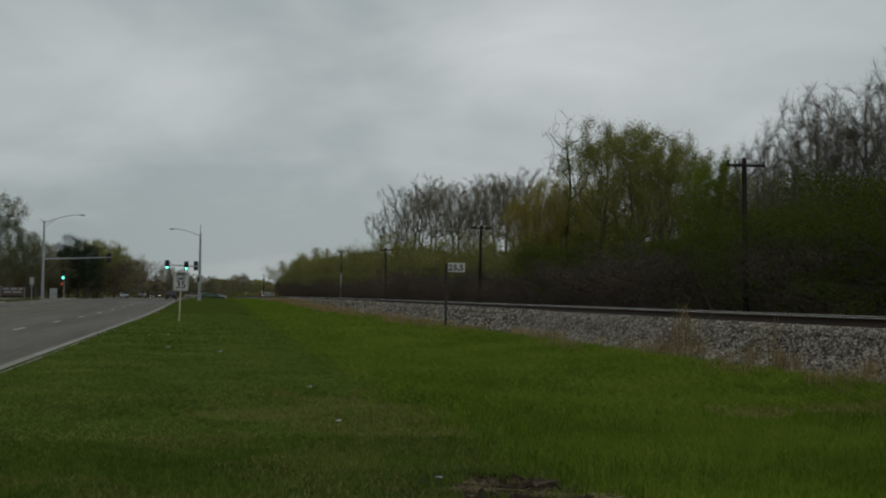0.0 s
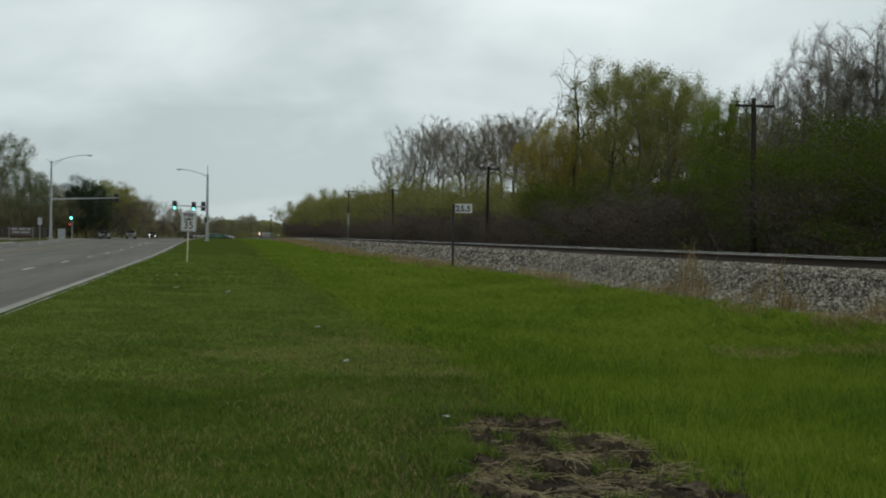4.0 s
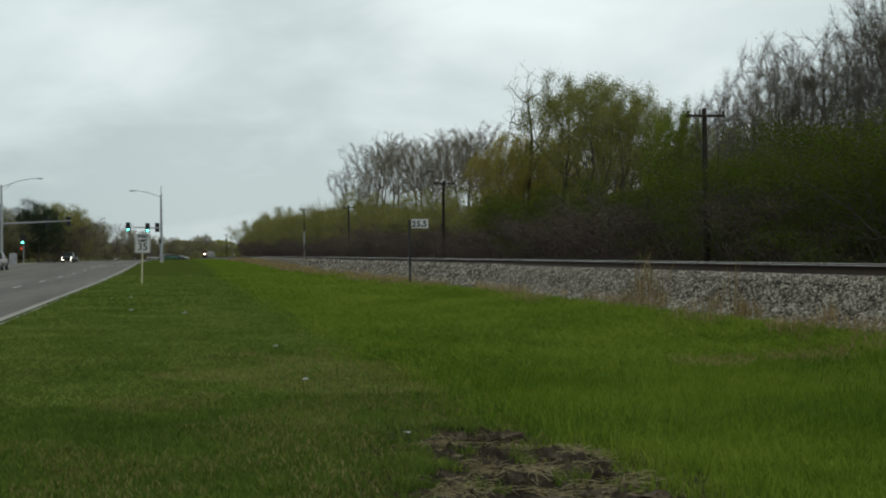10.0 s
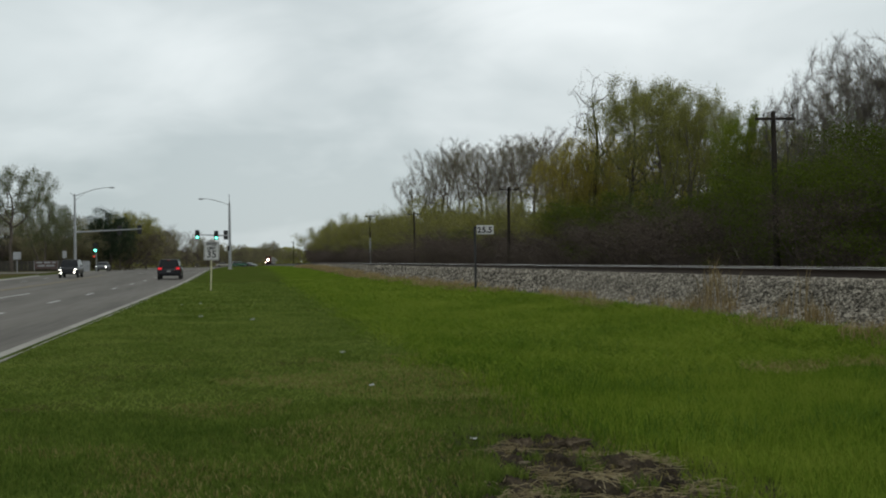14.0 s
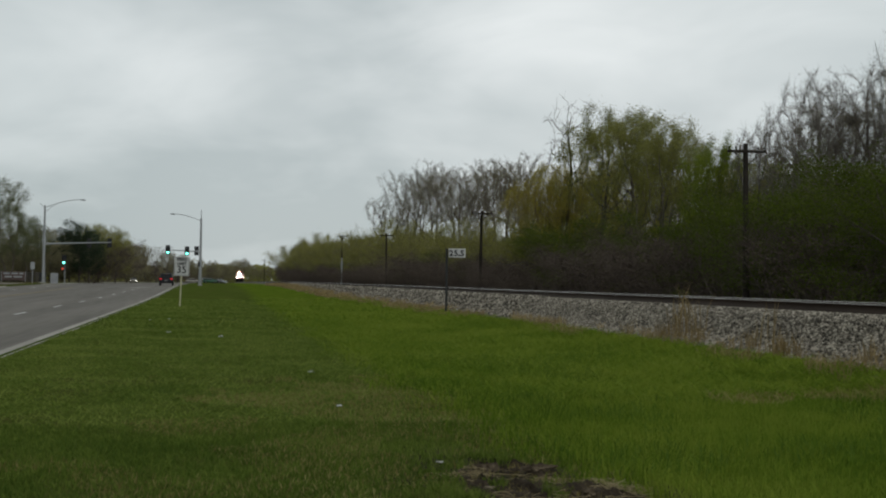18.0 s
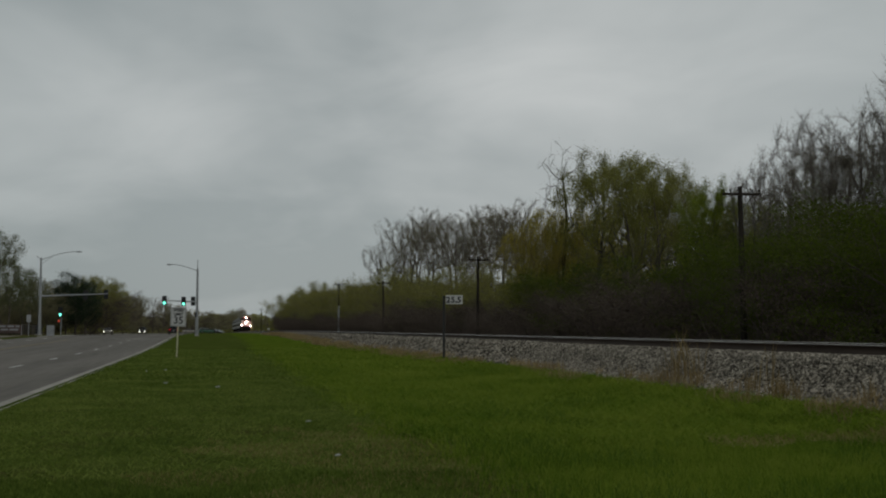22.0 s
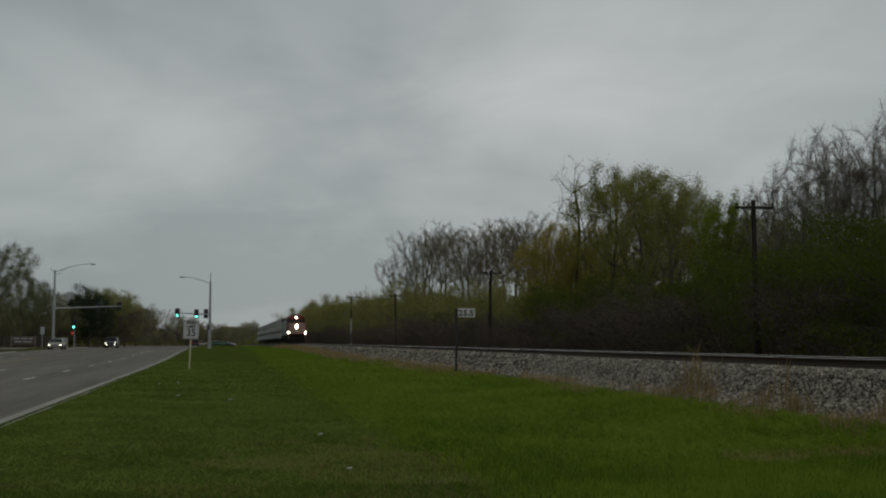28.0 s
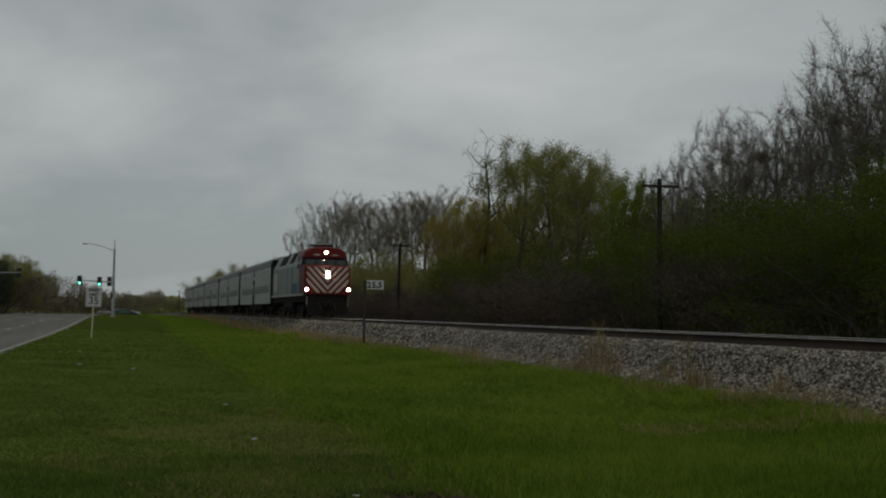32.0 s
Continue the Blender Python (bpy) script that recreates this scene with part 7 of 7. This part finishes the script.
for i, (x, y, dims, rz, label) in enumerate((
        (2.62, 6.74, (0.26, 0.09, 0.055), -14, "long dark slab of turned sod on the soil"), (2.80, 6.42, (0.24, 0.12, 0.06), -20, "dark slab of turned sod beside lush grass"),
        (2.86, 6.08, (0.22, 0.12, 0.05), -10, "dark crumbling sod lump on the soil"), (1.78, 6.30, (0.15, 0.09, 0.075), 20, "rounded pale earth clod tangled with straw"),
        (1.64, 6.18, (0.09, 0.07, 0.07), -15, "upright pale earth clod on the soil"), (1.92, 6.14, (0.13, 0.10, 0.06), 10, "dark broken earth clod on the soil"),
        (1.52, 6.40, (0.14, 0.08, 0.06), -20, "dark earth clod at the edge of the soil"), (1.61, 8.25, (0.13, 0.07, 0.045), 0, "small earth clod in the grass edge"),
        (2.20, 8.90, (0.17, 0.09, 0.065), 8, "tall dark earth clod on the soil"), (2.60, 8.84, (0.20, 0.07, 0.05), -6, "flat dark earth clod on the soil"),
        (2.13, 8.10, (0.18, 0.06, 0.04), 4, "flat dark strip of sod on the soil"), (2.71, 7.92, (0.13, 0.08, 0.045), 15, "brown earth clod beside lush grass"),
        (2.45, 6.70, (0.12, 0.07, 0.05), 25, "rounded pale dried earth clod on the soil"), (2.51, 6.29, (0.14, 0.08, 0.04), -10, "flat strip of pale dried mud on the soil"),
        (2.15, 6.46, (0.30, 0.06, 0.03), -4, "long flat strip of pale dried mud on the soil"), (1.6, 5.7, (0.2, 0.14, 0.06), 12, "large dark earth clod on the soil"))):
    lump("soil_clod", x, y, dims, rz, M_MUD if "pale" in label else M_SOIL, label, i * 3.1, "soil clod")
rc = random.Random(14)
for i in range(46):
    y = rc.uniform(5.4, 8.9)
    x = 2.2 + 0.07 * (y - 6.2) + rc.gauss(0, 0.36)
    if soil_e(x, y) < 1.0:
        s = rc.uniform(0.015, 0.045)
        pale = rc.random() < 0.35
        lump("soil_clod", x, y, (s * rc.uniform(1, 2.2), s, s * rc.uniform(0.35, 0.7)), rc.uniform(-40, 40), M_MUD if pale else M_SOIL,
             "small pale dried earth clod on the soil" if pale else "small dark earth clod on the soil", i * 1.7 + 40, "soil clod")


def scrap(x, y, s, seed):
    bm = bmesh.new()
    rng = random.Random(seed)
    n = 4
    rows = [[(s * (i / n - 0.5) + rng.gauss(0, s * 0.05), s * 0.7 * (j / n - 0.5) + rng.gauss(0, s * 0.05), 0.012 + abs(rng.gauss(0, s * 0.16))) for i in range(n + 1)] for j in range(n + 1)]
    loft(bm, rows, caps=False, closed=False)
    ob = part("paper_scrap", bm, M_SIGNWHITE)
    ob.modifiers.new("thick", "SOLIDIFY").thickness = 0.002
    ob.matrix_basis = pose(x, y, terrain(x, y) + 0.02, 0, 0, rng.uniform(0, 360))
    tagged(ob, "crumpled white paper scrap in the grass", "litter", group="litter on the verge")


LITTER = ((-1.87, 40.3), (-0.99, 32.0), (-1.3, 41.7), (1.62, 18.2), (6.63, 38.9), (1.53, 13.4), (0.35, 29.3), (1.87, 9.2))
for i, (x, y) in enumerate(LITTER):
    scrap(x, y, 0.03 + 0.0025 * min(y, 40), i)


motions()
